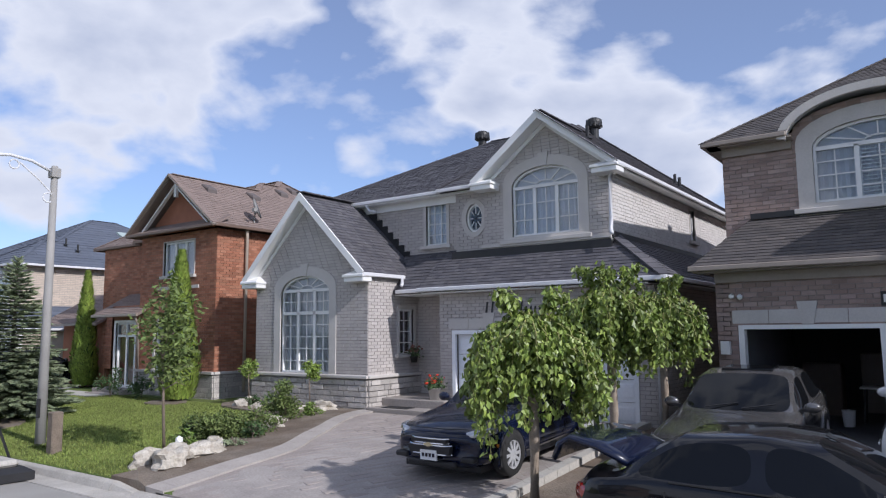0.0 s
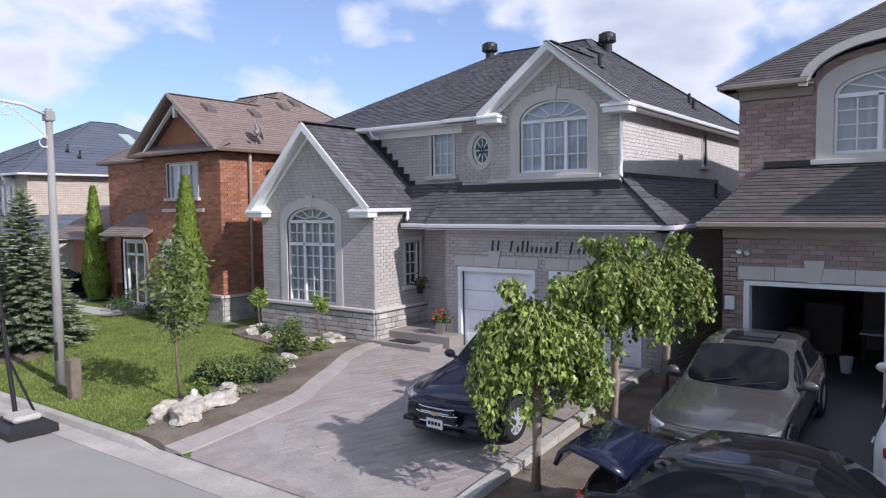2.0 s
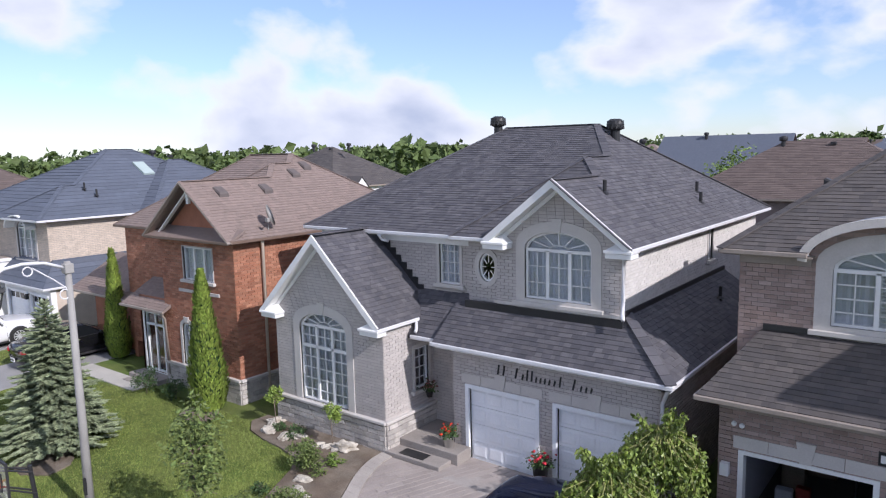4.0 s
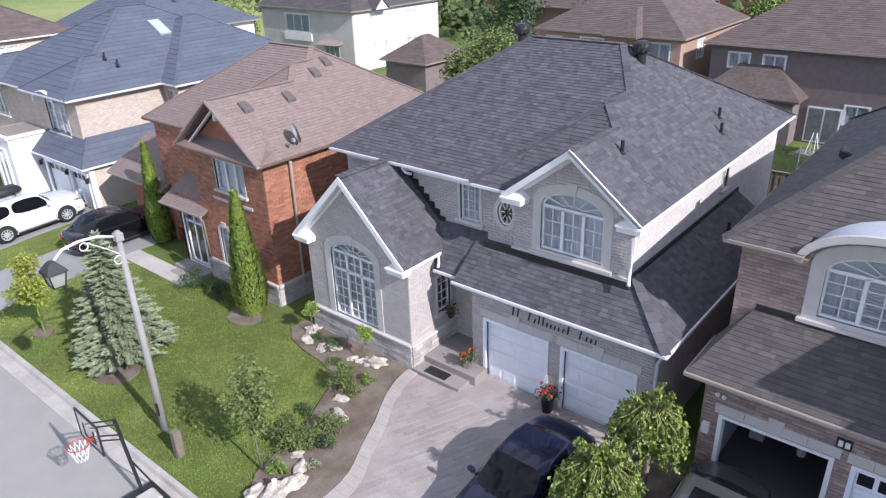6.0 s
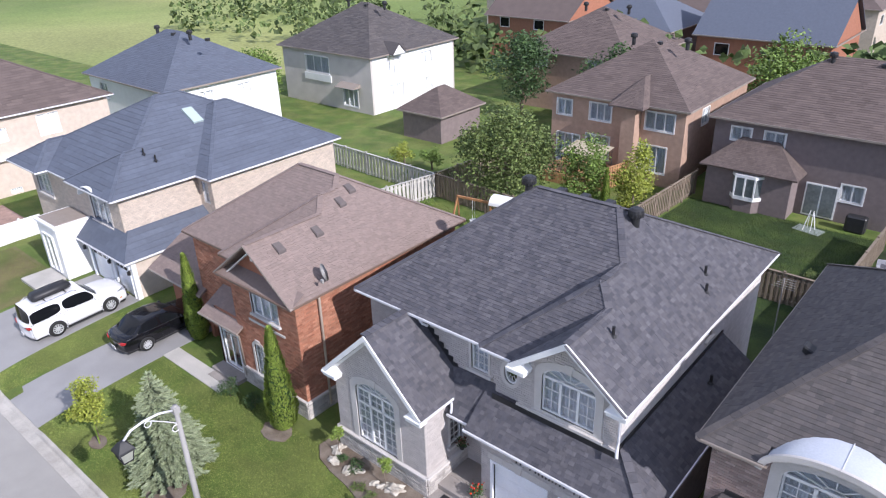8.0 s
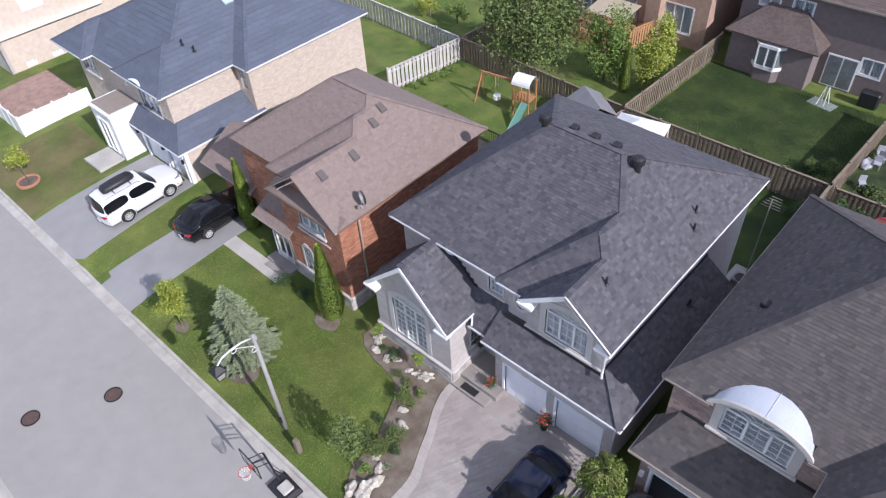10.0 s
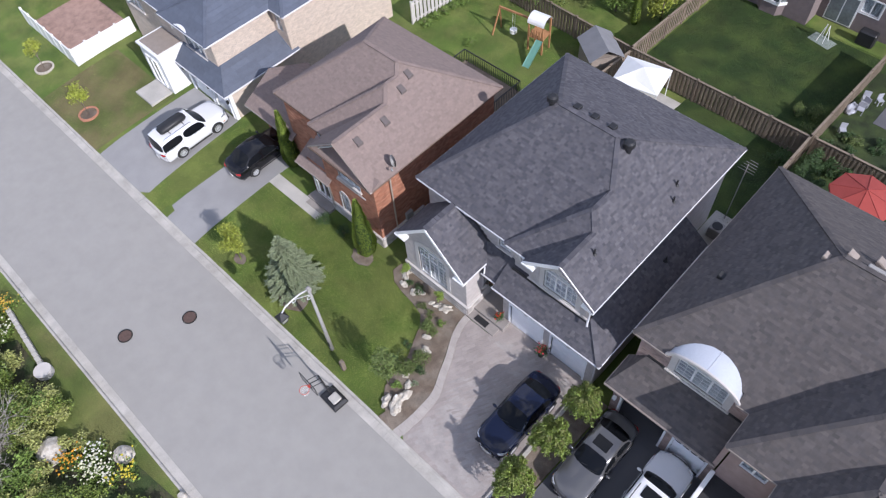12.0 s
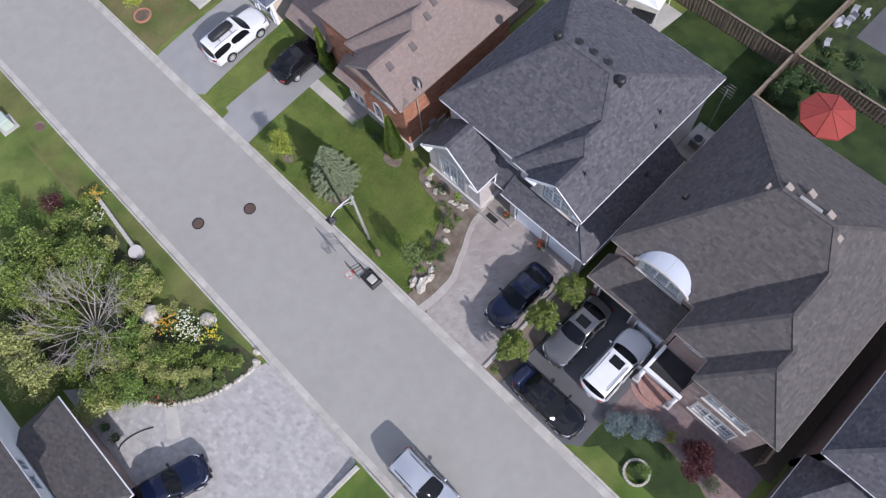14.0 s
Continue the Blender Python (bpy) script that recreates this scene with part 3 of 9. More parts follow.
def stepped_roof(house, x0, x1, y0, y1, ze, ps, pf, wings, tile, trim, notch=None, pb=None, seed=1, shingles=True, course=0.135, length=0.19, thick=0.016):
    """A hip roof whose right slope is shared by wings that step out to the front. wings: (x_left, y_front, pitch or None for a gable)."""
    pb = pb or pf
    zr = ze + min((x1 - x0) / 2 * ps, (y1 - y0) / (1 / pf + 1 / pb))
    run = (zr - ze) / ps
    xa, xb = x0 + run, x1 - run
    ya, yb = y0 + (zr - ze) / pf, y1 - (zr - ze) / pb
    R = lambda pts, k: roof_plane(pts, house, tile, seed * 50 + k, shingles=shingles, course=course, length=length, thick=thick)
    R([(x0, y1, ze), (x0, y0, ze), (xa, ya, zr), (xa, yb, zr)] if yb - ya > 0.02 else [(x0, y1, ze), (x0, y0, ze), (xa, ya, zr)], 1)
    R([(x1, y1, ze), (x0, y1, ze), (xa, yb, zr), (xb, yb, zr)] if xb - xa > 0.02 else [(x1, y1, ze), (x0, y1, ze), (xa, yb, zr)], 2)
    levels = [(y0, pf, zr, x0)] + [(yw, pw, ze + (x1 - xw) / 2 * ps, xw) for xw, yw, pw in wings]
    right = []
    zprev = ze

    def to_valley(k):
        """Lower right end of front slope k: the eave corner, or the valley with the wing that stands before it."""
        yk, pk = levels[k][0], levels[k][1]
        if k + 1 < len(levels):
            xn, zn = levels[k + 1][3], levels[k + 1][2]
            return [(xn, yk, ze), (x1 - (zn - ze) / ps, yk + (zn - ze) / pk, zn)]
        return [(x1, yk, ze)]

    cutout = [(notch[0], y0, ze), (notch[0], y0 + notch[2], ze + notch[2] * pf), (notch[1], y0 + notch[2], ze + notch[2] * pf), (notch[1], y0, ze)] if notch else []
    R([(x0, y0, ze)] + cutout + to_valley(0) + ([(xb, ya, zr), (xa, ya, zr)] if xb - xa > 0.02 else [(xa, ya, zr)]), 0)
    ridges = [((x0, y0, ze), (xa, ya, zr)), ((x0, y1, ze), (xa, yb, zr)), ((x1, y1, ze), (xb, yb, zr)), ((xa, ya, zr), (xb, yb, zr))]
    for k in range(len(levels) - 1, -1, -1):
        yw, pw, zw, xw = levels[k]
        fy = lambda z: yw + ((z - ze) / pw if pw else 0.0)
        right += [(x1 - (zprev - ze) / ps, fy(zprev), zprev), (x1 - (zw - ze) / ps, fy(zw), zw)]
        ridges.append((right[-2], right[-1]))
        if k:
            yi, pi, zi, xi = levels[k - 1]
            xr = x1 - (zw - ze) / ps
            back = yi + (zw - ze) / pi
            K = (xr, fy(zw), zw)
            if pw:
                R([(xw, yw, ze)] + to_valley(k) + [K], 10 + k)
            R([(xw, yw, ze), K, (xr, back, zw), (xw, yi, ze)], 20 + k)
            ridges += [(K, (xr, back, zw))] + ([((xw, yw, ze), K)] if pw else [])
        zprev = zw
    if yb - ya > 0.02:
        right.append((xb, yb, zr))
    right.append((x1, y1, ze))
    R(right, 5)
    # ridge and hip caps
    cap = Geo()
    for a, b in ridges:
        a, b = Vector(a), Vector(b)
        n = max(int((b - a).length / 0.25), 1)
        if (b - a).length < 0.1:
            continue
        for i in range(n):
            p, q = a.lerp(b, i / n), a.lerp(b, (i + 1) / n)
            cap.beam(p + Vector((0, 0, 0.006)), q + Vector((0, 0, 0.0)), 0.22, 0.022)
    tagged(part("ridge_cap", cap, M[tile], house), kind="stuff")
    # eaves: gutter and fascia, then the soffit under the overhang
    eaves = []
    front = sorted(levels, key=lambda l: l[3])
    for i, (yw, pw, zw, xw) in enumerate(front):
        xn = front[i + 1][3] if i + 1 < len(front) else x1
        if pw or i == 0:
            eaves.append(((xw, yw), (xn, yw)))
        if i + 1 < len(front):
            eaves.append(((xn, yw), (xn, front[i + 1][0])))
    eaves += [((x1, front[-1][0]), (x1, y1)), ((x1, y1), (x0, y1)), ((x0, y1), (x0, y0))]
    for (ax, ay), (bx, by) in eaves:
        runs = [(ax, bx)]
        if notch and ay == by == y0:
            runs = [(ax, notch[0]), (notch[1], bx)]
        for px, qx in runs:
            if abs(px - qx) + abs(ay - by) > 0.05:
                gutter((px, ay, ze - 0.05), (qx, by, ze - 0.05), house, trim)
    return zr


def plain_walls(house, x0, x1, y0, y1, z0, z1, material, bricks=None, seed=3, sides="frbl", course=0.085, length=0.23, holes=None, thick=0.25):
    """Four walls of a plain block. holes: side letter -> list of outlines in metres along the wall and above z0."""
    holes = holes or {}
    spec = {"f": ((x0, y0), (1, 0), x1 - x0), "r": ((x1, y0), (0, 1), y1 - y0), "b": ((x1, y1), (-1, 0), x1 - x0), "l": ((x0, y1), (0, -1), y1 - y0)}
    out = {}
    for k in sides:
        (ox, oy), (ux, uy), ln = spec[k]
        inset = 0.0 if k in "fb" else thick
        pl = Plane((ox, oy, z0), (ux, uy, 0), (0, 0, 1))
        o = wall("wall", pl, rect(inset, 0, ln - inset, z1 - z0), holes.get(k, []), thick, material, house)
        out[k] = (pl, o)
        if bricks:
            b = part("bricks", lay(Geo(), pl, rect(0, 0, ln, z1 - z0), course, length, 0.012, 0.012, 0, False, holes.get(k, []), seed), bricks, o)
            tagged(b, kind="stuff")
    return out

# ---------- windows, doors and other house parts ----------
def ring(g, pl, inner, outer, w0, w1):
    """A flat band between two outlines of equal length, from depth w0 to w1."""
    n = len(inner)
    vs = [pl.to3(u, v, w) for w in (w0, w1) for lp in (inner, outer) for u, v in lp]
    fs = []
    for i in range(n):
        j = (i + 1) % n
        fs += [(2 * n + i, 2 * n + j, 3 * n + j, 3 * n + i), (i, j, 2 * n + j, 2 * n + i), (n + i, 3 * n + i, 3 * n + j, n + j), (i, n + i, n + j, j)]
    return g.add(vs, fs)


def grow(loop, d):
    """The outline moved outwards by d about its own centre lines."""
    us, vs = [p[0] for p in loop], [p[1] for p in loop]
    cu, cv = (min(us) + max(us)) / 2, (min(vs) + max(vs)) / 2
    au, av = (max(us) - min(us)) / 2, (max(vs) - min(vs)) / 2
    return [(cu + (u - cu) * (au + d) / au, cv + (v - cv) * (av + d) / av) for u, v in loop]


def window(house, pl, loop, name="window", lights=1, grid=(2, 3), transom=None, fan=None, frame=M["white"], blind=True, back=0.09, label="", drape=None):
    """A framed window in an outline: frame, sash bars, glazing bars, one pane to each light and a curtain behind."""
    us, vs = [p[0] for p in loop], [p[1] for p in loop]
    u0, u1, v0, v1 = min(us), max(us), min(vs), max(vs)
    g = ring(Geo(), pl, grow(loop, -0.055), loop, -back - 0.05, -back + 0.05)
    bar = lambda a, b, w, d: g.beam(pl.to3(*a, -back + 0.01), pl.to3(*b, -back + 0.01), w, d, pl.w)
    spans = [(u0 + (u1 - u0) * k / lights, u0 + (u1 - u0) * (k + 1) / lights) for k in range(lights)]
    top = fan if fan else v1
    for a, b in spans[1:]:
        bar((a, v0), (a, top), 0.085, 0.07)
    if transom:
        bar((u0, transom), (u1, transom), 0.085, 0.07)
    if fan:
        bar((u0, fan), (u1, fan), 0.08, 0.07)
        cu = (u0 + u1) / 2
        for k in (1, 2, 3, 4, 5):
            a = math.pi * k / 6
            bar((cu + 0.25 * math.cos(a), fan + 0.12 * math.sin(a)), (cu + (u1 - u0) / 2 * math.cos(a), fan + (v1 - fan) * math.sin(a)), 0.028, 0.03)
        for k in range(8):
            a, b = math.pi * k / 8, math.pi * (k + 1) / 8
            bar((cu + 0.28 * math.cos(a), fan + 0.14 * math.sin(a)), (cu + 0.28 * math.cos(b), fan + 0.14 * math.sin(b)), 0.028, 0.03)
    win = part(name, g, frame, house, label)
    m = Geo()
    mb = lambda a, b: m.beam(pl.to3(*a, -back + 0.012), pl.to3(*b, -back + 0.012), 0.025, 0.024, pl.w)
    c, r = grid
    bands = [(v0, transom), (transom, top)] if transom else [(v0, top)]
    if r:
        for a, b in spans:
            for k in range(1, c):
                mb((a + (b - a) * k / c, v0 + 0.05), (a + (b - a) * k / c, top - 0.05))
            for lo, hi in bands:
                n = max(1, round(r * (hi - lo) / (top - v0)))
                for k in range(1, n):
                    mb((a + 0.04, lo + (hi - lo) * k / n), (b - 0.04, lo + (hi - lo) * k / n))
        if m.v:
            part("glazing_bar", m, frame, win)
    inner = grow(loop, -0.05)
    if abs(u1 - u0) * abs(v1 - v0) > 0:
        p = part("pane", Geo().prism([pl.to3(u, v, -back) for u, v in inner], pl.w * 0.006), M["glass"], win)
        p.visible_shadow = False
    if blind:
        if fan:
            part("curtain", Geo().add([pl.to3(u, v, -0.16) for u, v in inner if v >= fan - 0.01], [tuple(range(len([1 for u, v in inner if v >= fan - 0.01])))]), drape or M["curtain"], win)
        for a, b in spans:
            wv = Geo()
            n = max(int((b - a) / 0.07), 3)
            for k in range(n):
                x0, x1 = a + (b - a) * k / n, a + (b - a) * (k + 1) / n
                d0, d1 = -0.15 - 0.03 * (k % 2), -0.15 - 0.03 * ((k + 1) % 2)
                wv.add([pl.to3(x0, v0, d0), pl.to3(x1, v0, d1), pl.to3(x1, top, d1), pl.to3(x0, top, d0)], [(0, 1, 2, 3)])
            part("curtain", wv, drape or M["curtain"], win)
    return win


def surround(house, pl, loop, w=0.2, sill=True, key=True, proud=0.035, name="window_surround"):
    us, vs = [p[0] for p in loop], [p[1] for p in loop]
    s = part(name, ring(Geo(), pl, loop, grow(loop, w), -0.12, proud), M["precast"], house)
    if sill:
        a, b = pl.to3(min(us) - w - 0.08, min(vs) - w * 0.5, 0.05), pl.to3(max(us) + w + 0.08, min(vs) - w * 0.5, 0.05)
        part("sill", Geo().beam(a, b, 0.14, 0.1, pl.v), M["precast"], s, bevel=0.01)
    if key:
        cu, t = (min(us) + max(us)) / 2, max(vs)
        part("keystone", Geo().prism([pl.to3(cu - 0.09, t - 0.01), pl.to3(cu + 0.09, t - 0.01), pl.to3(cu + 0.14, t + w + 0.07), pl.to3(cu - 0.14, t + w + 0.07)], pl.w * (proud + 0.025)), M["precast"], s)
    return s


def sectional_door(house, pl, u0, v0, u1, v1, depth=0.10, lites=False, sections=4, cols=4):
    """A white overhead garage door of raised panels with its casing."""
    case = Geo()
    case.beam(pl.to3(u0 - 0.05, v0, 0.0), pl.to3(u0 - 0.05, v1 + 0.1, 0.0), 0.1, 0.08, pl.w)
    case.beam(pl.to3(u1 + 0.05, v0, 0.0), pl.to3(u1 + 0.05, v1 + 0.1, 0.0), 0.1, 0.08, pl.w)
    case.beam(pl.to3(u0, v1 + 0.05, 0.0), pl.to3(u1, v1 + 0.05, 0.0), 0.08, 0.1, pl.v)
    d = part("garage_door", case, M["door_white"], house, "white sectional garage door")
    for k in range(sections):
        a, b = v0 + (v1 - v0) * k / sections, v0 + (v1 - v0) * (k + 1) / sections
        g = Geo().prism([pl.to3(u0, a + 0.006, -depth - 0.04), pl.to3(u1, a + 0.006, -depth - 0.04), pl.to3(u1, b - 0.006, -depth - 0.04), pl.to3(u0, b - 0.006, -depth - 0.04)], pl.w * 0.04)
        for c in range(cols):
            ua, ub = u0 + (u1 - u0) * (c + 0.08) / cols, u0 + (u1 - u0) * (c + 0.92) / cols
            if lites and k == sections - 1:
                continue
            q = [pl.to3(ua, a + 0.08, -depth), pl.to3(ub, a + 0.08, -depth), pl.to3(ub, b - 0.08, -depth), pl.to3(ua, b - 0.08, -depth)]
            i = [pl.to3(ua + 0.04, a + 0.12, -depth + 0.012), pl.to3(ub - 0.04, a + 0.12, -depth + 0.012), pl.to3(ub - 0.04, b - 0.12, -depth + 0.012), pl.to3(ua + 0.04, b - 0.12, -depth + 0.012)]
            g.loft([q, i], cap=True)
        panel = part("panel", g, M["door_white"], d)
        if lites and k == sections - 1:
            for c in range(cols):
                ua, ub = u0 + (u1 - u0) * (c + 0.12) / cols, u0 + (u1 - u0) * (c + 0.88) / cols
                part("pane", Geo().prism([pl.to3(ua, a + 0.1, -depth), pl.to3(ub, a + 0.1, -depth), pl.to3(ub, b - 0.1, -depth), pl.to3(ua, b - 0.1, -depth)], pl.w * 0.01), M["carglass"], d)
    return d


def lintel(house, pl, u0, u1, v0, h=0.26, key=True):
    c = (u0 + u1) / 2
    n = 4
    s = None
    for k in range(n):
        a, b = u0 + (u1 - u0) * k / n, u0 + (u1 - u0) * (k + 1) / n - 0.012
        g = Geo().prism([pl.to3(a, v0), pl.to3(b, v0), pl.to3(b, v0 + h), pl.to3(a, v0 + h)], pl.w * 0.035)
        part("lintel_stone", g, M["precast"], house)
    part("keystone", Geo().prism([pl.to3(c - 0.1, v0 - 0.02), pl.to3(c + 0.1, v0 - 0.02), pl.to3(c + 0.17, v0 + h + 0.14), pl.to3(c - 0.17, v0 + h + 0.14)], pl.w * 0.065), M["precast"], house)


def downpipe(house, pts, material, r=0.045):
    return part("downpipe", Geo().tube(pts, r, 6), material, house, smooth=True)


def roof_vent(house, x, y, z, kind="box", material=None):
    if kind == "turbine":
        g = Geo()
        prof = [(0.15, -0.3), (0.15, 0.24), (0.22, 0.27), (0.26, 0.33), (0.27, 0.44), (0.25, 0.53), (0.15, 0.60), (0.0, 0.62)]
        n = 16
        rings = [[(x + r * math.cos(2 * math.pi * k / n), y + r * math.sin(2 * math.pi * k / n), z + h) for k in range(n)] for r, h in prof[:-1]]
        g.loft(rings)
        v = part("roof_vent", g, M["black"], house, "black turbine roof vent", smooth=False)
        b = Geo()
        for k in range(12):
            a = 2 * math.pi * k / 12
            b.beam((x + 0.265 * math.cos(a), y + 0.265 * math.sin(a), z + 0.29), (x + 0.25 * math.cos(a + 0.3), y + 0.25 * math.sin(a + 0.3), z + 0.54), 0.02, 0.05)
        part("vane", b, M["black"], v)
    elif kind == "box":
        g = Geo().prism([(x - 0.17, y - 0.19, z - 0.1), (x + 0.17, y - 0.19, z - 0.1), (x + 0.17, y + 0.19, z - 0.1), (x - 0.17, y + 0.19, z - 0.1)], (0, 0, 0.24))
        part("roof_vent", g, material or M["black"], house, bevel=0.03)
    elif kind == "boxlight":
        part("roof_vent", Geo().loft([[(x - a, y - b, z + c + 0.5 * a), (x + a, y - b, z + c - 0.5 * a), (x + a, y + b, z + c - 0.5 * a), (x - a, y + b, z + c + 0.5 * a)] for a, b, c in ((0.20, 0.18, -0.1), (0.20, 0.18, 0.07), (0.17, 0.15, 0.12))]), material or M["taupe_trim"], house)
    else:
        part("vent_pipe", Geo().tube([(x, y, z - 0.2), (x, y, z + 0.32)], 0.05, 8).tube([(x, y, z - 0.02), (x, y, z + 0.04)], [0.13, 0.06], 8), M["black"], house)


def brick_wall(house, pl, outline, holes, mortar, brick, seed=1, course=0.085, length=0.24, thick=0.25, name="wall", brickholes=None, single=0):
    o = wall(name, pl, outline, holes, thick, mortar, house)
    g = lay(Geo(), pl, outline, course, length, 0.014, 0.012, 0, False, brickholes if brickholes is not None else holes, seed, single=("brick", M[brick.name + "_one"], o, single) if single else None)
    b = part("bricks", g, brick, o)
    tagged(b, kind="stuff")
    return o


def wall_pl(x, y, z, face):
    """The frame of a wall seen from outside: face f (street), r, b or l."""
    u = {"f": (1, 0, 0), "r": (0, 1, 0), "b": (-1, 0, 0), "l": (0, -1, 0)}[face]
    return Plane((x, y, z), u, (0, 0, 1))

# ---------- the grey brick house ----------
BG, MO = M["brick_grey"], M["mortar"]
main = thing("house", "grey brick two-storey house with charcoal shingle roof and white trim", "house")
ZE, PS = 6.64, 0.77
stepped_roof(main, -17.26, -6.2, 15.22, 27.26, ZE, PS, 0.495, [(-11.4, 15.08, 0.70), (-10.15, 14.86, None)], "shingle_grey", M["alu"], seed=1)
# upper storey: main front, window bay and gable front step forward one by one
F = G - 0.3
pl = wall_pl(-16.85, 15.62, F, "f")
w1 = rect(4.72, 5.2 - F, 5.42, 6.42 - F)
brick_wall(main, pl, rect(0, 0, 5.85, ZE - F), [w1], MO, BG, 11)
surround(main, pl, w1, 0.09, key=False)
window(main, pl, w1, lights=1, grid=(3, 4), drape=M["sheer"])
pl = wall_pl(-11.0, 15.45, F, "f")
ov = ellipse(0.58, 5.81 - F, 0.26, 0.38)
brick_wall(main, pl, rect(0, 3.6, 1.0, ZE - F), [ov], MO, BG, 12, brickholes=[grow(ov, 0.12)])
surround(main, pl, ov, 0.13, sill=False, key=False)
ow = window(main, pl, ov, grid=(1, 0), blind=False)
sp = Geo()
for k in range(8):
    a = math.pi * k / 4
    sp.beam(pl.to3(0.58 + 0.08 * math.cos(a), 5.81 - F + 0.12 * math.sin(a), -0.075), pl.to3(0.58 + 0.22 * math.cos(a), 5.81 - F + 0.33 * math.sin(a), -0.075), 0.022, 0.02, pl.w)
part("glazing_bar", sp, M["white"], ow)
brick_wall(main, wall_pl(-11.0, 15.45, F, "l"), rect(-0.18, 3.6, 0, ZE - F), [], MO, BG, 13)
pl = wall_pl(-10.0, 15.28, F, "f")
aw = arch(0.84, 5.17 - F, 2.66, 6.42 - F, 0.46)
gab = [(0, 3.6), (3.4, 3.6), (3.4, ZE - F), (1.80, 8.1 - F - 0.10), (0, ZE - F)]
brick_wall(main, pl, gab, [aw], MO, BG, 14, brickholes=[grow(aw, 0.24)])
surround(main, pl, aw, 0.25)
window(main, pl, aw, lights=3, grid=(2, 3), fan=6.40 - F, drape=M["sheer"])
part("string_course", Geo().box(-10.05, 15.2, 4.95, -6.55, 15.27, 5.03), M["precast"], main)
# side and back; the east side's sunlight is put into its paler brick
sw = rect(6.2, 5.45 - F, 6.65, 6.45 - F)
brick_wall(main, wall_pl(-6.6, 15.29, F, "r"), rect(0, 0, 11.6, ZE - F), [sw], M["mortar_sunlit"], M["brick_sunlit"], 15)
surround(main, wall_pl(-6.6, 15.29, F, "r"), sw, 0.06, key=False)
window(main, wall_pl(-6.6, 15.29, F, "r"), sw, lights=1, grid=(1, 1), blind=False)
wall("wall", wall_pl(-6.6, 26.89, F, "b"), rect(0, 0, 10.25, ZE - F), [], 0.25, BG, main)
brick_wall(main, wall_pl(-16.85, 26.89, F, "l"), rect(0, 0, 11.27, ZE - F), [], MO, BG, 16)
# cornice boards under the eaves, rakes and returns of the upper gable
part("frieze", Geo().box(-16.8, 15.55, ZE - 0.32, -10.4, 15.61, ZE - 0.12), M["white"], main)
part("soffit", Geo().box(-17.2, 15.25, ZE - 0.13, -10.3, 15.6, ZE - 0.10).box(-6.55, 14.9, ZE - 0.13, -6.25, 27.2, ZE - 0.10).box(-17.2, 15.3, ZE - 0.13, -16.86, 27.2, ZE - 0.10), M["white"], main)


def rake(house, xl, xr, xa, ze, za, y, depth, board=0.15, ret=0.62, trim=M["white"]):
    """White rake boards, soffit and cornice returns of a gable front."""
    for xe in (xl, xr):
        s = 1 if xe > xa else -1
        d = Vector((xe - xa, 0, ze - za)).normalized()
        nrm = Vector((-d.z, 0, d.x)) * (1 if d.x > 0 else -1)
        nrm = nrm if nrm.z > 0 else -nrm
        a, b = Vector((xa, y, za)), Vector((xe, y, ze))
        o = nrm * -board
        part("rake_board", Geo().prism([a + Vector((0, -0.03, 0.02)), b + Vector((0, -0.03, 0.02)), b + o + Vector((0, -0.03, 0)), Vector((xa, y - 0.03, za - board / abs(d.x)))], (0, 0.05, 0)), trim, house)
        part("rake_soffit", Geo().prism([a + nrm * -0.10, b + nrm * -0.10, b + nrm * -0.13, a + nrm * -0.13], (0, depth, 0)), trim, house)
        # second fascia against the wall
        part("rake_moulding", Geo().prism([a + nrm * -0.14 + Vector((0, depth - 0.06, 0)), b + nrm * -0.14 + Vector((0, depth - 0.06, 0)), b + nrm * -0.24 + Vector((0, depth - 0.06, 0)), Vector((xa, y + depth - 0.06, za - 0.24 / abs(d.x)))], (0, 0.05, 0)), trim, house)
        x0, x1 = sorted((xe, xe - s * ret))
        part("cornice_return", Geo().box(x0, y - 0.03, ze - 0.24, x1, y + depth - 0.02, ze - 0.09).box(x0 - 0.03, y - 0.07, ze - 0.12, x1 + 0.03, y + depth - 0.02, ze - 0.05), trim, house, bevel=0.012)
        xi, xp = xe - s * ret, xe - s * ret * 0.6
        part("return_cap", Geo().add([(xe, y - 0.05, ze - 0.05), (xi, y - 0.05, ze - 0.05), (xi, y + depth - 0.03, ze - 0.05), (xe, y + depth - 0.03, ze - 0.05), (xp, y + depth - 0.03, ze + 0.13)], [(0, 1, 4), (1, 2, 4), (2, 3, 4), (3, 0, 4), (3, 2, 1, 0)]), trim, house)


rake(main, -10.15, -6.2, -8.175, ZE, ZE + 1.975 * PS, 14.86, 0.42)
# front room with the tall arched window
pl = wall_pl(-16.75, 13.52, F, "f")
bw = arch(1.05, 1.76 - F, 2.95, 3.92 - F, 0.48)
gab = [(0, 1.15), (4.3, 1.15), (4.3, 4.3 - F), (2.08, 6.5 - F), (0, 4.3 - F)]
brick_wall(main, pl, gab, [bw], MO, BG, 17, brickholes=[grow(bw, 0.24)])
surround(main, pl, bw, 0.25, sill=False)
window(main, pl, bw, lights=3, grid=(2, 7), transom=3.38 - F, fan=4.0 - F, label="tall white arched window with leaded fan")
for face, x, y, ln in (("f", -16.8, 13.47, 4.4), ("r", -12.4, 13.47, 2.75), ("l", -16.8, 15.6, 2.13)):
    p2 = wall_pl(x, y, F, face)
    base = wall("stone_base", p2, rect(0, 0, ln, 1.12), [], 0.2, MO, main)
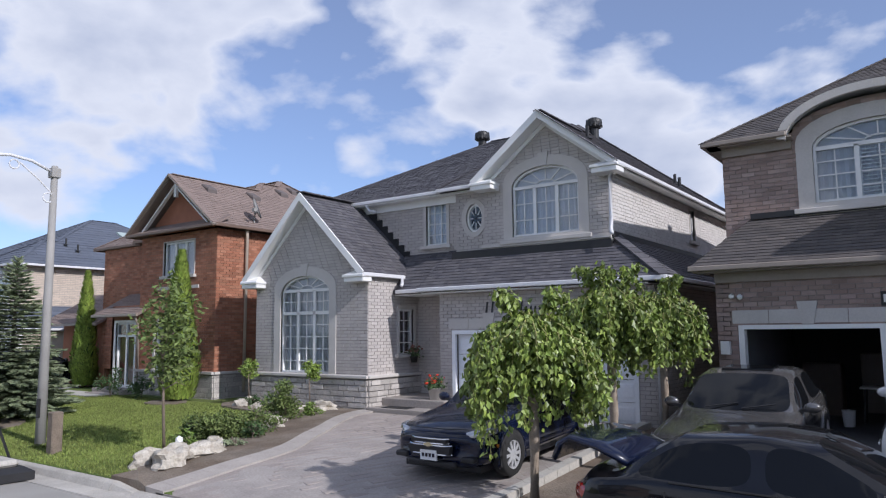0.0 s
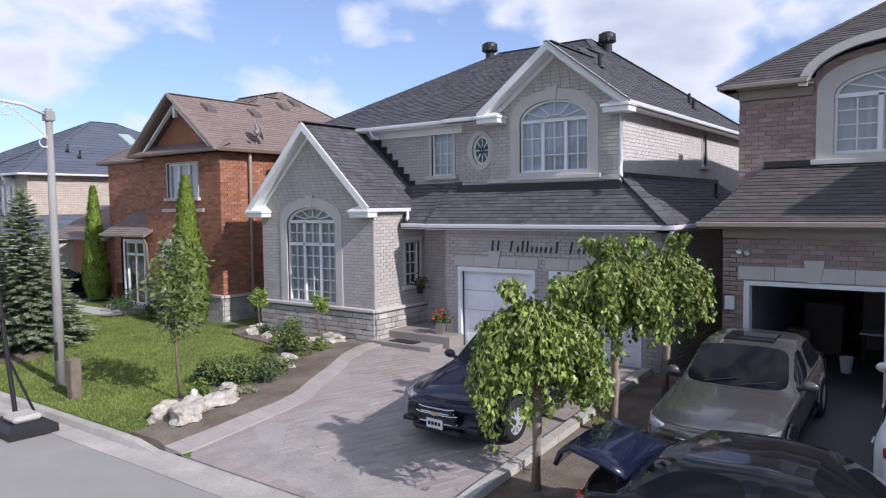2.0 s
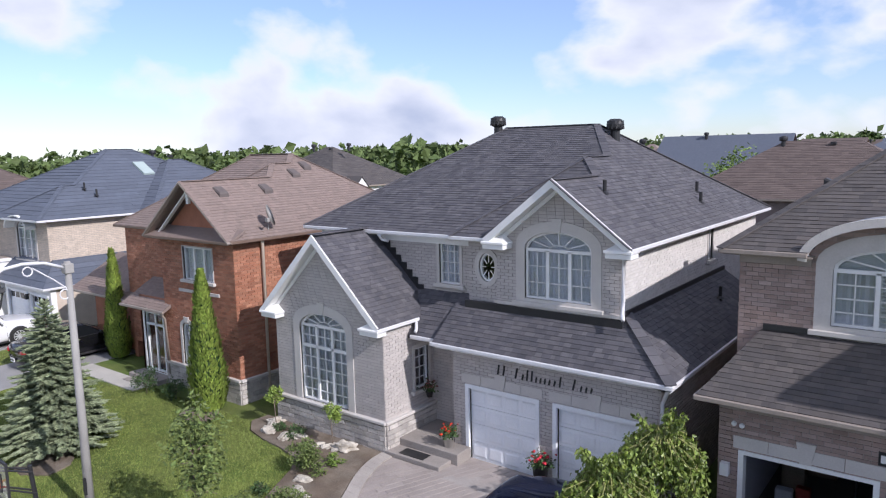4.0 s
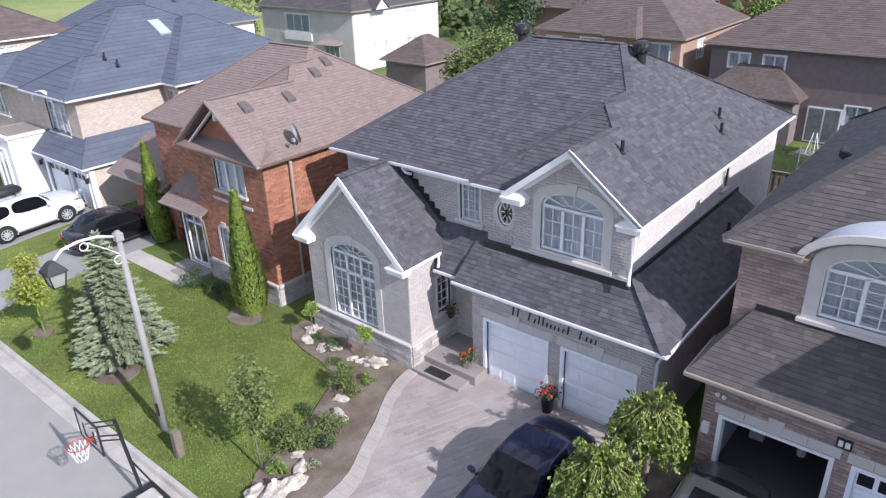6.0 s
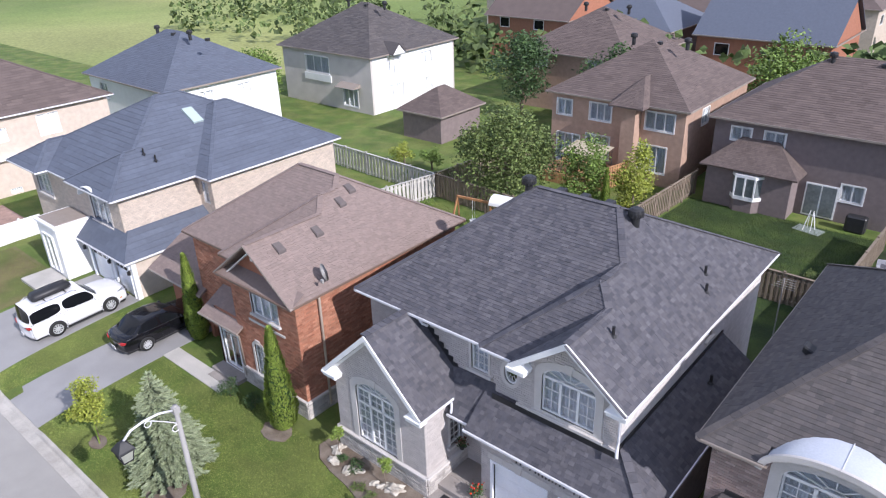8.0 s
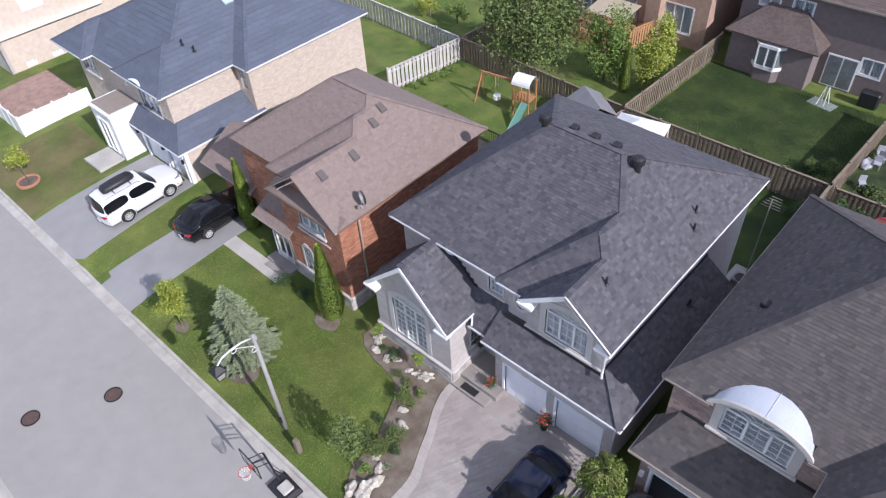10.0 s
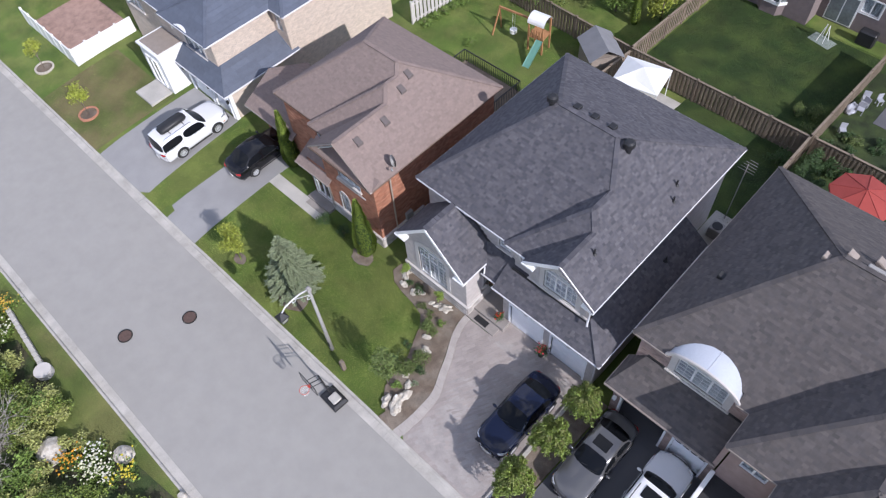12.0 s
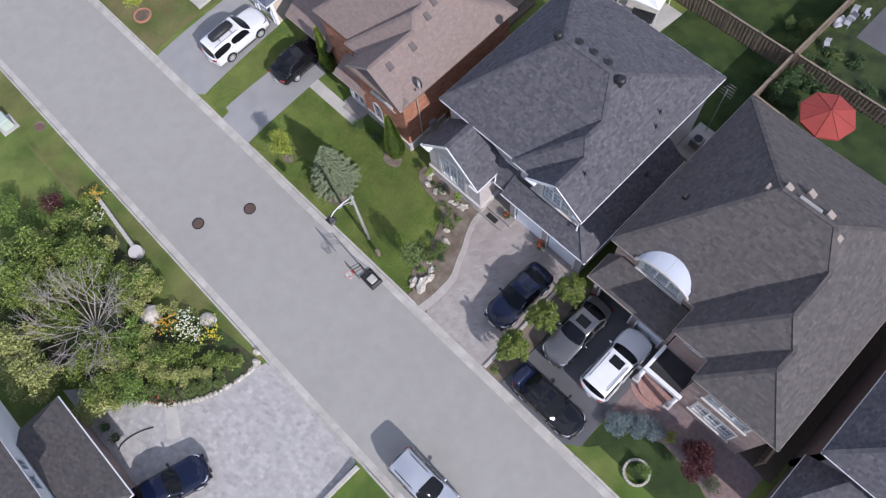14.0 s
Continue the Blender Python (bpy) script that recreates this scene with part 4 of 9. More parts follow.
    if face != "l":
        g = lay(Geo(), p2, rect(0.0, 0.25, ln, 1.10), 0.14, 0.42, 0.045, 0.014, 0.45, False, (), 21, ("stone", M["stone_one"], base, 150))
        tagged(part("stone_end", g, M["stone"], base), kind="stuff")
    part("base_cap", Geo().beam(p2.to3(-0.03, 1.16, 0.02), p2.to3(ln + 0.03, 1.16, 0.02), 0.14, 0.085), M["precast"], main, bevel=0.015)
pl = wall_pl(-12.45, 13.52, F, "r")
s1 = rect(1.25, 2.25 - F, 1.85, 3.45 - F)
brick_wall(main, pl, rect(0, 1.2, 3.2, 4.28 - F), [s1], MO, BG, 18, thick=0.25)
surround(main, pl, s1, 0.1, key=False)
window(main, pl, s1, grid=(2, 4), blind=False)
brick_wall(main, wall_pl(-16.75, 15.62, F, "l"), rect(0, 1.15, 2.1, 4.28 - F), [], MO, BG, 19)
GA = 6.66
for xe, k in ((-17.02, 7), (-12.31, 8)):
    roof_plane([(xe, 13.2, 4.36), (-14.67, 13.2, GA), (-14.67, 15.7, GA), (xe, 15.7, 4.36)], main, "shingle_grey", k)
rake(main, -17.02, -12.31, -14.67, 4.36, GA, 13.2, 0.34, ret=0.66)
gutter((-12.31, 13.15, 4.3), (-12.31, 14.85, 4.3), main, M["alu"])
gutter((-17.02, 13.15, 4.3), (-17.02, 15.6, 4.3), main, M["alu"])
cap = Geo()
for k in range(10):
    cap.beam((-14.67, 13.2 + 0.25 * k, GA + 0.03), (-14.67, 13.44 + 0.25 * k, GA + 0.02), 0.3, 0.03)
tagged(part("ridge_cap", cap, M["shingle_grey"], main), kind="stuff")
# porch: back wall, door, side of the garage
pl = wall_pl(-12.45, 16.3, F, "f")
dr = rect(0.5, 1.17 - F, 1.45, 3.3 - F)
brick_wall(main, pl, rect(0, 0, 1.6, 4.3 - F), [dr], MO, BG, 22)
door = part("front_door", ring(Geo(), pl, grow(dr, -0.06), dr, -0.12, 0.03), M["white"], main)
g = Geo().prism([pl.to3(0.56, 1.19 - F, -0.08), pl.to3(1.39, 1.19 - F, -0.08), pl.to3(1.39, 3.24 - F, -0.08), pl.to3(0.56, 3.24 - F, -0.08)], -pl.w * 0.05)
leafd = part("door_leaf", g, M["taupe_trim"], door)
part("handle", Geo().ball(pl.to3(1.31, 2.2 - F, -0.03), 0.035, sub=1), M["chrome"], leafd)
brick_wall(main, wall_pl(-10.95, 16.3, F, "l"), rect(0, 0, 1.7, 4.0 - F), [], MO, BG, 23)
lamp = part("wall_lantern", Geo().box(-12.42, 15.75, 2.9, -12.28, 15.87, 3.1).beam((-12.45, 15.81, 3.12), (-12.32, 15.81, 3.12), 0.04, 0.03), M["black"], main)
# garage front with two doors
pl = wall_pl(-10.95, 14.6, F, "f")
gz0 = 0.80 - F
d1, d2 = rect(0.38, gz0, 2.58, 2.86 - F), rect(2.95, gz0, 5.15, 2.86 - F)
brick_wall(main, pl, rect(0, 0, 5.55, 3.92 - F), [d1, d2], MO, BG, 24, single=300)
for d in (d1, d2):
    sectional_door(main, pl, d[0][0] + 0.1, gz0, d[1][0] - 0.1, 2.76 - F)
    lintel(main, pl, d[0][0] - 0.1, d[1][0] + 0.1, 2.9 - F, 0.24)
brick_wall(main, wall_pl(-5.4, 14.6, F, "r"), rect(0, 0, 8.2, 3.92 - F), [], MO, BG, 25)
wall("wall", wall_pl(-5.4, 22.8, F, "b"), rect(0, 0, 1.25, 3.92 - F), [], 0.25, BG, main)
# skirt roof over porch, garage and side
ZL = 3.93
R = lambda pts, k: roof_plane(pts, main, "shingle_grey", k, single=300 if k == 31 else 0)
R([(-11.35, 14.2, ZL), (-5.03, 14.2, ZL), (-6.62, 15.62, 5.02), (-11.35, 15.62, 5.02)], 31)
R([(-12.4, 14.48, ZL), (-11.3, 14.48, ZL), (-11.3, 15.62, 5.0), (-12.9, 15.62, 5.0)], 32)
R([(-5.03, 14.2, ZL), (-5.03, 23.1, ZL), (-6.62, 23.1, 5.02), (-6.62, 15.62, 5.02)], 33)
for a, b in (((-12.3, 14.46), (-11.35, 14.46)), ((-11.35, 14.48), (-11.35, 14.18)), ((-11.4, 14.18), (-5.0, 14.18)), ((-5.01, 14.15), (-5.01, 23.1))):
    gutter((*a, ZL - 0.04), (*b, ZL - 0.04), main, M["alu"])
part("soffit", Geo().box(-11.3, 14.25, ZL - 0.14, -5.1, 14.59, ZL - 0.11).box(-5.39, 14.25, ZL - 0.14, -5.06, 23.0, ZL - 0.11).box(-12.4, 14.55, ZL - 0.14, -10.96, 16.29, ZL - 0.11), M["white"], main)
cap = Geo()
for k in range(8):
    a, b = Vector((-5.03, 14.2, ZL)), Vector((-6.62, 15.62, 5.02))
    cap.beam(a.lerp(b, k / 8) + Vector((0, 0, 0.03)), a.lerp(b, (k + 1) / 8) + Vector((0, 0, 0.02)), 0.26, 0.03)
tagged(part("ridge_cap", cap, M["shingle_grey"], main), kind="stuff")
part("flashing", Geo().box(-11.0, 15.22, 4.72, -6.55, 15.27, 4.92).box(-6.58, 15.3, 4.98, -6.53, 23.1, 5.1), M["black"], main)
downpipe(main, [(-6.3, 15.0, ZE - 0.12), (-6.5, 15.15, ZE - 0.3), (-6.53, 15.2, 5.4), (-6.5, 15.1, 5.1), (-6.42, 14.95, 5.0)], M["alu"], 0.05)
downpipe(main, [(-5.05, 14.25, ZL - 0.1), (-5.2, 14.45, ZL - 0.25), (-5.33, 14.53, 3.4), (-5.33, 14.53, 0.9)], M["alu"])
downpipe(main, [(-14.05, 15.22, ZE - 0.1), (-14.0, 15.3, ZE - 0.28), (-13.8, 15.35, ZE - 0.32)], M["alu"])
downpipe(main, [(-12.28, 14.7, 4.25), (-12.2, 14.6, 4.1), (-12.1, 14.45, 4.05)], M["alu"])
downpipe(main, [(-16.95, 13.6, 4.25), (-16.85, 13.7, 4.0), (-16.82, 13.7, 0.9)], M["brown_trim"])
# roof vents
zr = lambda x, y: ZE + min((27.26 - y) * 0.495, (-6.2 - x) * PS, (x + 17.26) * PS)
roof_vent(main, -13.7, 21.1, 9.42, "turbine")
roof_vent(main, -9.45, 21.25, 9.15, "turbine")
for x in (-12.7, -11.7, -10.7):
    roof_vent(main, x, 21.75, zr(x, 21.75) + 0.02, "box")
roof_vent(main, -7.65, 16.6, zr(-7.65, 16.6), "pipe")
roof_vent(main, -6.9, 21.7, zr(-6.9, 21.7), "pipe")
roof_vent(main, -7.25, 22.4, zr(-7.25, 22.4), "pipe")
roof_vent(main, -5.9, 20.5, 4.6, "pipe")
# address lettering above the doors, kept as plain script-like strokes
let = wall_pl(-9.6, 14.6, 3.28, "f")
xx = 0.0
for k, wd in enumerate((0.13, 0.13, 0.0, 0.2, 0.1, 0.1, 0.1, 0.08, 0.1, 0.08, 0.1, 0.12, 0.12, 0.0, 0.2, 0.1, 0.1, 0.1)):
    if wd:
        h = 0.26 if k in (0, 1, 3, 5, 6, 12, 14) else 0.13
        part("letter_bar", Geo().beam(let.to3(xx + wd * 0.35, 0.0, 0.02), let.to3(xx + wd * 0.65, h, 0.02), 0.04, 0.025, let.w), M["black"], main)
    xx += (wd if wd else 0.14) + 0.03
# porch and steps
st = thing("porch_steps", "brown-grey concrete porch slab with two steps and a dark mat", "steps", kind="structure")
part("porch_slab", Geo().box(-12.43, 13.95, 0.6, -10.4, 14.55, 1.17).box(-12.43, 14.551, 0.6, -10.97, 16.28, 1.17), M["step_concrete"], st, bevel=0.015)
part("step", Geo().box(-12.43, 13.42, 0.55, -10.6, 13.949, 0.98), M["step_concrete"], st, bevel=0.015)
mt = tagged(put("doormat", Geo().box(-12.0, 13.5, 0.982, -11.2, 13.85, 0.997), M["black"]), "dark rubber doormat on the porch step", "doormat")
# stepped dark flashing where the front room's roof meets the upper wall
for k in range(10):
    x = -14.35 + 0.205 * k
    z = GA - (x + 14.67) * 0.977
    part("step_flashing", Geo().box(x, 15.57, z - 0.25, x + 0.2, 15.60, z + 0.16), M["black"], main)

# ---------- the red brick house ----------
RB, MR = M["brick_red"], mat("mortar_red", (0.26, 0.17, 0.13), 0.95, 0.12, 2, 60, 0.2, 0.004)
bk = thing("house", "red brick two-storey house with a brown shingle roof and stone base", "house")
ZB = 6.24
stepped_roof(bk, -28.0, -18.5, 14.6, 23.2, ZB, 0.76, 0.62, [(-24.6, 14.25, 0.7), (-23.35, 13.3, None)], "shingle_brown", M["brown_trim"], seed=3)
F = G - 0.3
pl = wall_pl(-23.0, 13.65, F, "f")
w1 = rect(1.35, 4.72 - F, 3.02, 5.87 - F)
w2 = arch(1.0, 1.55 - F, 1.6, 2.95 - F, 0.26)
brick_wall(bk, pl, [(0, 1.0), (4.15, 1.0), (4.15, ZB - F - 0.1), (0, ZB - F - 0.1)], [w1, w2], MR, RB, 41, single=300)
window(bk, pl, w1, lights=3, grid=(1, 0), drape=M["sheer"])
surround(bk, pl, w1, 0.04, key=False)
window(bk, pl, w2, grid=(2, 4))
surround(bk, pl, w2, 0.12)
part("string_course", Geo().box(-22.0, 13.6, 4.3, -19.7, 13.66, 4.4), M["precast"], bk)
# open pediment of the front gable
part("pediment_wall", Geo().prism([(-23.0, 13.85, ZB), (-18.8, 13.85, ZB), (-20.9, 13.85, ZB + 1.58)], (0, 0.2, 0)), RB, bk)
part("pediment_roof", Geo().prism([(-23.3, 13.25, ZB - 0.02), (-18.5, 13.25, ZB - 0.02), (-18.5, 13.9, ZB + 0.32), (-23.3, 13.9, ZB + 0.32)], (0, 0, -0.08)), M["shingle_brown"], bk)
gutter((-23.3, 13.22, ZB - 0.06), (-18.48, 13.22, ZB - 0.06), bk, M["brown_trim"])
for s in (-1, 1):
    part("rake_board", Geo().beam((-20.92, 13.28, ZB + 1.80), (-20.92 + s * 2.45, 13.28, ZB - 0.06), 0.05, 0.2, (0, 1, 0)), M["taupe_trim"], bk)
    part("rake_moulding", Geo().beam((-20.92, 13.5, ZB + 1.50), (-20.92 + s * 1.95, 13.5, ZB - 0.02), 0.05, 0.12, (0, 1, 0)), M["white"], bk)
part("king_post", Geo().box(-20.96, 13.45, ZB + 1.1, -20.84, 13.55, ZB + 1.55), M["white"], bk)
brick_wall(bk, wall_pl(-18.85, 13.65, F, "r"), rect(0, 1.0, 9.2, ZB - F - 0.1), [], MR, RB, 42)
brick_wall(bk, wall_pl(-23.0, 14.75, F, "l"), rect(0, 1.0, 1.1, ZB - F - 0.1), [], MR, RB, 43)
pl = wall_pl(-27.3, 14.7, F, "f")
w3 = arch(2.6, 4.5 - F, 3.3, 5.4 - F, 0.3)
brick_wall(bk, pl, rect(0, 1.0, 4.3, ZB - F - 0.1), [w3], MR, RB, 44)
window(bk, pl, w3, grid=(2, 3), blind=False)
wall("wall", wall_pl(-18.85, 22.85, F, "b"), rect(0, 0, 8.45, ZB - F - 0.1), [], 0.25, RB, bk)
wall("wall", wall_pl(-27.3, 22.85, F, "l"), rect(0, 0, 8.15, ZB - F - 0.1), [], 0.25, RB, bk)
for face, x, y, ln in (("f", -23.05, 13.6, 4.25), ("r", -18.8, 13.6, 3.2)):
    p2 = wall_pl(x, y, F, face)
    b = wall("stone_base", p2, rect(0, 0, ln, 1.05), [], 0.2, M["mortar"], bk)
    tagged(part("stone", lay(Geo(), p2, rect(0, 0.2, ln, 1.03), 0.15, 0.4, 0.04, 0.014, 0.4, False, (), 45), M["stone"], b), kind="stuff")
    part("base_cap", Geo().beam(p2.to3(0, 1.09, 0.02), p2.to3(ln, 1.09, 0.02), 0.12, 0.08), M["precast"], bk)
wall("wall", wall_pl(-18.86, 16.8, F, "r"), rect(0, 0, 6.0, 1.0), [], 0.2, RB, bk)
# enclosed porch with glazed front, and the garage lean-to
P = wall_pl(-24.85, 13.72, G, "f")
pw = rect(0.28, 0.2, 1.5, 2.4)
wall("porch_wall", P, rect(0, 0, 1.83, 3.0), [pw], 0.12, RB, bk)
window(bk, P, pw, name="porch_door", lights=2, grid=(1, 0), transom=1.95, blind=False, label="white glazed porch door")
part("door_trim", ring(Geo(), P, pw, grow(pw, 0.09), -0.05, 0.03), M["white"], bk)
wall("porch_wall", wall_pl(-24.85, 14.68, G, "l"), rect(0, 0, 0.96, 3.0), [], 0.12, RB, bk)
part("porch_step", Geo().box(-24.9, 13.1, 0.5, -22.95, 13.71, 1.02).box(-24.7, 12.75, 0.5, -23.1, 13.09, 0.9), M["step_concrete"], bk, bevel=0.015)
roof_plane([(-25.4, 13.3, 3.55), (-22.6, 13.3, 3.55), (-22.6, 13.62, 3.73), (-22.98, 13.62, 3.73), (-22.98, 14.68, 4.33), (-25.4, 14.68, 4.33)], bk, "shingle_brown", 46)
gutter((-25.45, 13.27, 3.5), (-22.55, 13.27, 3.5), bk, M["taupe_trim"])
roof_plane([(-31.6, 14.3, 3.3), (-27.0, 14.3, 3.3), (-27.0, 16.6, 4.6), (-31.6, 16.6, 4.6)], bk, "shingle_brown", 47)
roof_plane([(-31.6, 19.3, 3.3), (-27.3, 19.3, 3.3), (-27.3, 16.6, 4.6), (-31.6, 16.6, 4.6)], bk, "shingle_brown", 48)
wall("wall", wall_pl(-31.3, 15.2, G - 0.3, "f"), rect(0, 0, 4.0, 2.8), [], 0.2, RB, bk)
part("post", Geo().box(-28.4, 14.5, G - 0.2, -28.2, 14.7, 3.3), M["white"], bk)
gutter((-31.6, 14.28, 3.25), (-27.0, 14.28, 3.25), bk, M["taupe_trim"])
downpipe(bk, [(-18.6, 14.6, ZB - 0.1), (-18.72, 14.7, ZB - 0.3), (-18.76, 14.7, 1.0)], M["brick_beige"], 0.055)
downpipe(bk, [(-22.75, 13.3, 3.45), (-22.85, 13.5, 3.2), (-22.88, 13.6, 1.0)], M["taupe_trim"])
VENT = mat("vent_brown", (0.12, 0.10, 0.095), 0.7, 0.1, 4, 30, 0.1)
for x, y in ((-20.37, 14.39), (-20.37, 16.25), (-21.0, 18.1), (-21.33, 18.95)):
    roof_vent(bk, x, y, ZB + (-18.5 - x) * 0.76, "boxlight", VENT)
box = part("meter_box", Geo().box(-18.82, 15.4, 1.7, -18.62, 15.85, 2.25).tube([(-18.7, 15.5, 1.7), (-18.7, 15.5, 0.8)], 0.04, 6).tube([(-18.7, 15.7, 1.7), (-18.7, 15.7, 0.8)], 0.04, 6), M["galv"], bk, "grey electricity meter box")
dish = thing("satellite_dish", "grey satellite dish on the brown roof edge", "satellite dish", at=pose(-18.75, 15.0, ZB + 0.15))
rg = [[(r * math.cos(2 * math.pi * k / 16) * 0.8, 0.09 * (r / 0.36) ** 2, r * math.sin(2 * math.pi * k / 16)) for k in range(16)] for r in (0.02, 0.14, 0.26, 0.36)]
d = part("reflector", Geo().loft(rg).loft([[(a, b + 0.012, c) for a, b, c in q] for q in rg]), M["galv"], dish, smooth=True)
d.matrix_basis = pose(0, 0, 0.5, 20, 0, -50)
part("mast", Geo().tube([(0, 0, 0), (0, 0.0, 0.3), (0.05, 0.05, 0.5)], 0.025, 6), M["galv"], dish)
part("feed_arm", Geo().tube([(0.0, 0.0, 0.28), (0.35, -0.3, 0.38)], 0.018, 6).box(0.31, -0.36, 0.35, 0.42, -0.27, 0.47), M["galv"], dish)

# ---------- the beige house with the slate-blue roof ----------
BB = M["brick_beige"]
bl = thing("house", "beige brick house with a slate-blue metal tile roof and white portico", "house")
ZU = 6.12
stepped_roof(bl, -46.2, -34.3, 14.55, 28.6, ZU, 0.55, 0.52, [(-39.6, 14.35, 0.6)], "shingle_blue", M["alu"], seed=4, course=0.34, length=1.3, thick=0.02)
stepped_roof(bl, -43.5, -32.95, 19.2, 28.65, ZU - 0.004, 0.5, 0.6, [], "shingle_blue", M["alu"], seed=5, course=0.34, length=1.3, thick=0.02)
stepped_roof(bl, -46.3, -42.2, 13.9, 20.0, ZU - 0.01, 0.55, 0.6, [], "shingle_blue", M["alu"], seed=6, course=0.34, length=1.3, thick=0.02)
F = G - 0.5
pl = wall_pl(-45.9, 14.9, F, "f")
wa = arch(0.7, 4.1 - F, 2.6, 5.6 - F, 0.42)
wb = arch(7.9, 4.1 - F, 9.9, 5.6 - F, 0.42)
brick_wall(bl, pl, rect(0, 0, 11.2, ZU - F), [wa, wb], M["mortar"], BB, 51)
for w in (wa, wb):
    window(bl, pl, w, lights=3, grid=(1, 3), fan=5.6 - F, drape=M["sheer"])
    surround(bl, pl, w, 0.14, key=False)
    cx = -45.9 + (w[0][0] + w[1][0]) / 2
    arc = [(cx + 1.22 * math.cos(math.pi * k / 16), 5.66 + 0.62 * math.sin(math.pi * k / 16)) for k in range(17)]
    part("window_hood", Geo().loft([[(x, y, z) for x, z in arc] + [(cx + (x - cx) * 0.93, y, z - 0.05) for x, z in arc[::-1]] for y in (14.38, 14.86)]), M["white"], bl, "white arched window hood")
brick_wall(bl, wall_pl(-34.7, 14.9, F, "r"), rect(0, 0, 4.6, ZU - F), [], M["mortar"], BB, 52)
pr = wall_pl(-34.7, 19.5, F, "f")
brick_wall(bl, pr, rect(0, 0, 1.35, ZU - F), [rect(0.35, 4.4 - F, 0.95, 5.7 - F)], M["mortar"], BB, 53)
window(bl, pr, rect(0.35, 4.4 - F, 0.95, 5.7 - F), grid=(1, 2))
brick_wall(bl, wall_pl(-33.35, 19.5, F, "r"), rect(0, 0, 8.8, ZU - F), [], M["mortar"], BB, 54)
wall("wall", wall_pl(-33.35, 28.3, F, "b"), rect(0, 0, 12.5, ZU - F), [], 0.25, BB, bl)
wall("wall", wall_pl(-45.9, 28.3, F, "l"), rect(0, 0, 13.1, ZU - F), [], 0.25, BB, bl)
# garage wing with its skirt roof
pl = wall_pl(-38.3, 14.2, F, "f")
gd = [rect(0.25, G - 0.05 - F, 2.55, 2.75 - F), rect(2.85, G - 0.05 - F, 4.7, 2.75 - F)]
wall("garage_wall", pl, rect(0, 0, 4.95, 3.1 - F), gd, 0.25, M["white"], bl)
for d in gd:
    sectional_door(bl, pl, d[0][0] + 0.1, G - 0.05 - F, d[1][0] - 0.1, 2.65 - F, lites=True)
wall("wall", wall_pl(-33.4, 14.2, F, "r"), rect(0.25, 0, 5.3, 3.1 - F), [], 0.25, BB, bl)
ZS = 3.15
roof_plane([(-38.6, 13.85, ZS), (-33.2, 13.85, ZS), (-34.6, 15.0, 4.2), (-38.6, 15.0, 4.2)], bl, "shingle_blue", 56, course=0.34, length=1.3, thick=0.02)
roof_plane([(-33.2, 13.85, ZS), (-33.2, 20.0, ZS), (-34.65, 20.0, 4.2), (-34.65, 15.0, 4.2)], bl, "shingle_blue", 57, course=0.34, length=1.3, thick=0.02)
gutter((-38.6, 13.83, ZS - 0.05), (-33.15, 13.83, ZS - 0.05), bl, M["alu"])
gutter((-33.18, 13.8, ZS - 0.05), (-33.18, 20.0, ZS - 0.05), bl, M["alu"])
# white portico with a flat balcony top
part("portico", Geo().box(-41.1, 12.9, G - 0.3, -38.7, 13.15, 3.9).box(-38.95, 13.15, G - 0.3, -38.7, 14.88, 3.9).box(-41.1, 13.15, G - 0.3, -40.85, 14.88, 3.9).box(-41.2, 12.8, 3.9, -38.6, 14.85, 4.05), M["white"], bl, bevel=0.02)
part("balcony_floor", Geo().box(-41.0, 13.0, 4.05, -38.8, 14.8, 4.08), M["taupe_trim"], bl)
pp = wall_pl(-41.1, 12.88, G, "f")
window(bl, pp, rect(0.55, 0.3, 1.85, 2.5), name="entry_door", lights=2, grid=(1, 0), blind=True, back=-0.03)
part("entry_step", Geo().box(-40.9, 11.2, G - 0.4, -38.9, 12.85, G + 0.12), M["concrete"], bl, bevel=0.02)
part("skylight", Geo().prism([(-38.7, 21.5, 8.56), (-37.55, 21.5, 7.93), (-37.55, 22.15, 7.93), (-38.7, 22.15, 8.56)], (0.05, 0, 0.1)), mat("skylight_glass", (0.42, 0.50, 0.48), 0.1, 0.05, 2, 20, 0), bl, "pale green skylight")
for x, y in ((-36.4, 17.6), (-35.8, 17.9), (-35.2, 23.6), (-34.6, 25.4)):
    roof_vent(bl, x, y, ZU + (-34.3 - x) * 0.55 + 0.1, "pipe")
for x, z in ((-38.45, 2.6), (-35.6, 2.6), (-33.5, 2.55)):
    part("wall_lantern", Geo().box(x - 0.07, 14.0, z - 0.2, x + 0.07, 14.14, z).beam((x, 14.2, z + 0.03), (x, 14.05, z + 0.03), 0.04, 0.04), M["black"], bl)
wb = thing("garden_wall", "white panel fence around a gravel bed", "fence", kind="structure")
for k in range(4):
    part("panel", Geo().box(-46.8, 10.12 + 1.2 * k, 0.3, -46.7, 11.28 + 1.2 * k, 2.1), M["white"], wb, bevel=0.012)
    part("post", Geo().box(-46.83, 9.98 + 1.2 * k, 0.3, -46.67, 10.12 + 1.2 * k, 2.2), M["white"], wb, bevel=0.012)
for k in range(6):
    part("panel", Geo().box(-48.0 - 1.2 * k, 9.98, 0.3, -46.86 - 1.2 * k, 10.08, 2.1), M["white"], wb, bevel=0.012)
    part("post", Geo().box(-48.13 - 1.2 * k, 9.95, 0.3, -48.0 - 1.2 * k, 10.11, 2.2), M["white"], wb, bevel=0.012)
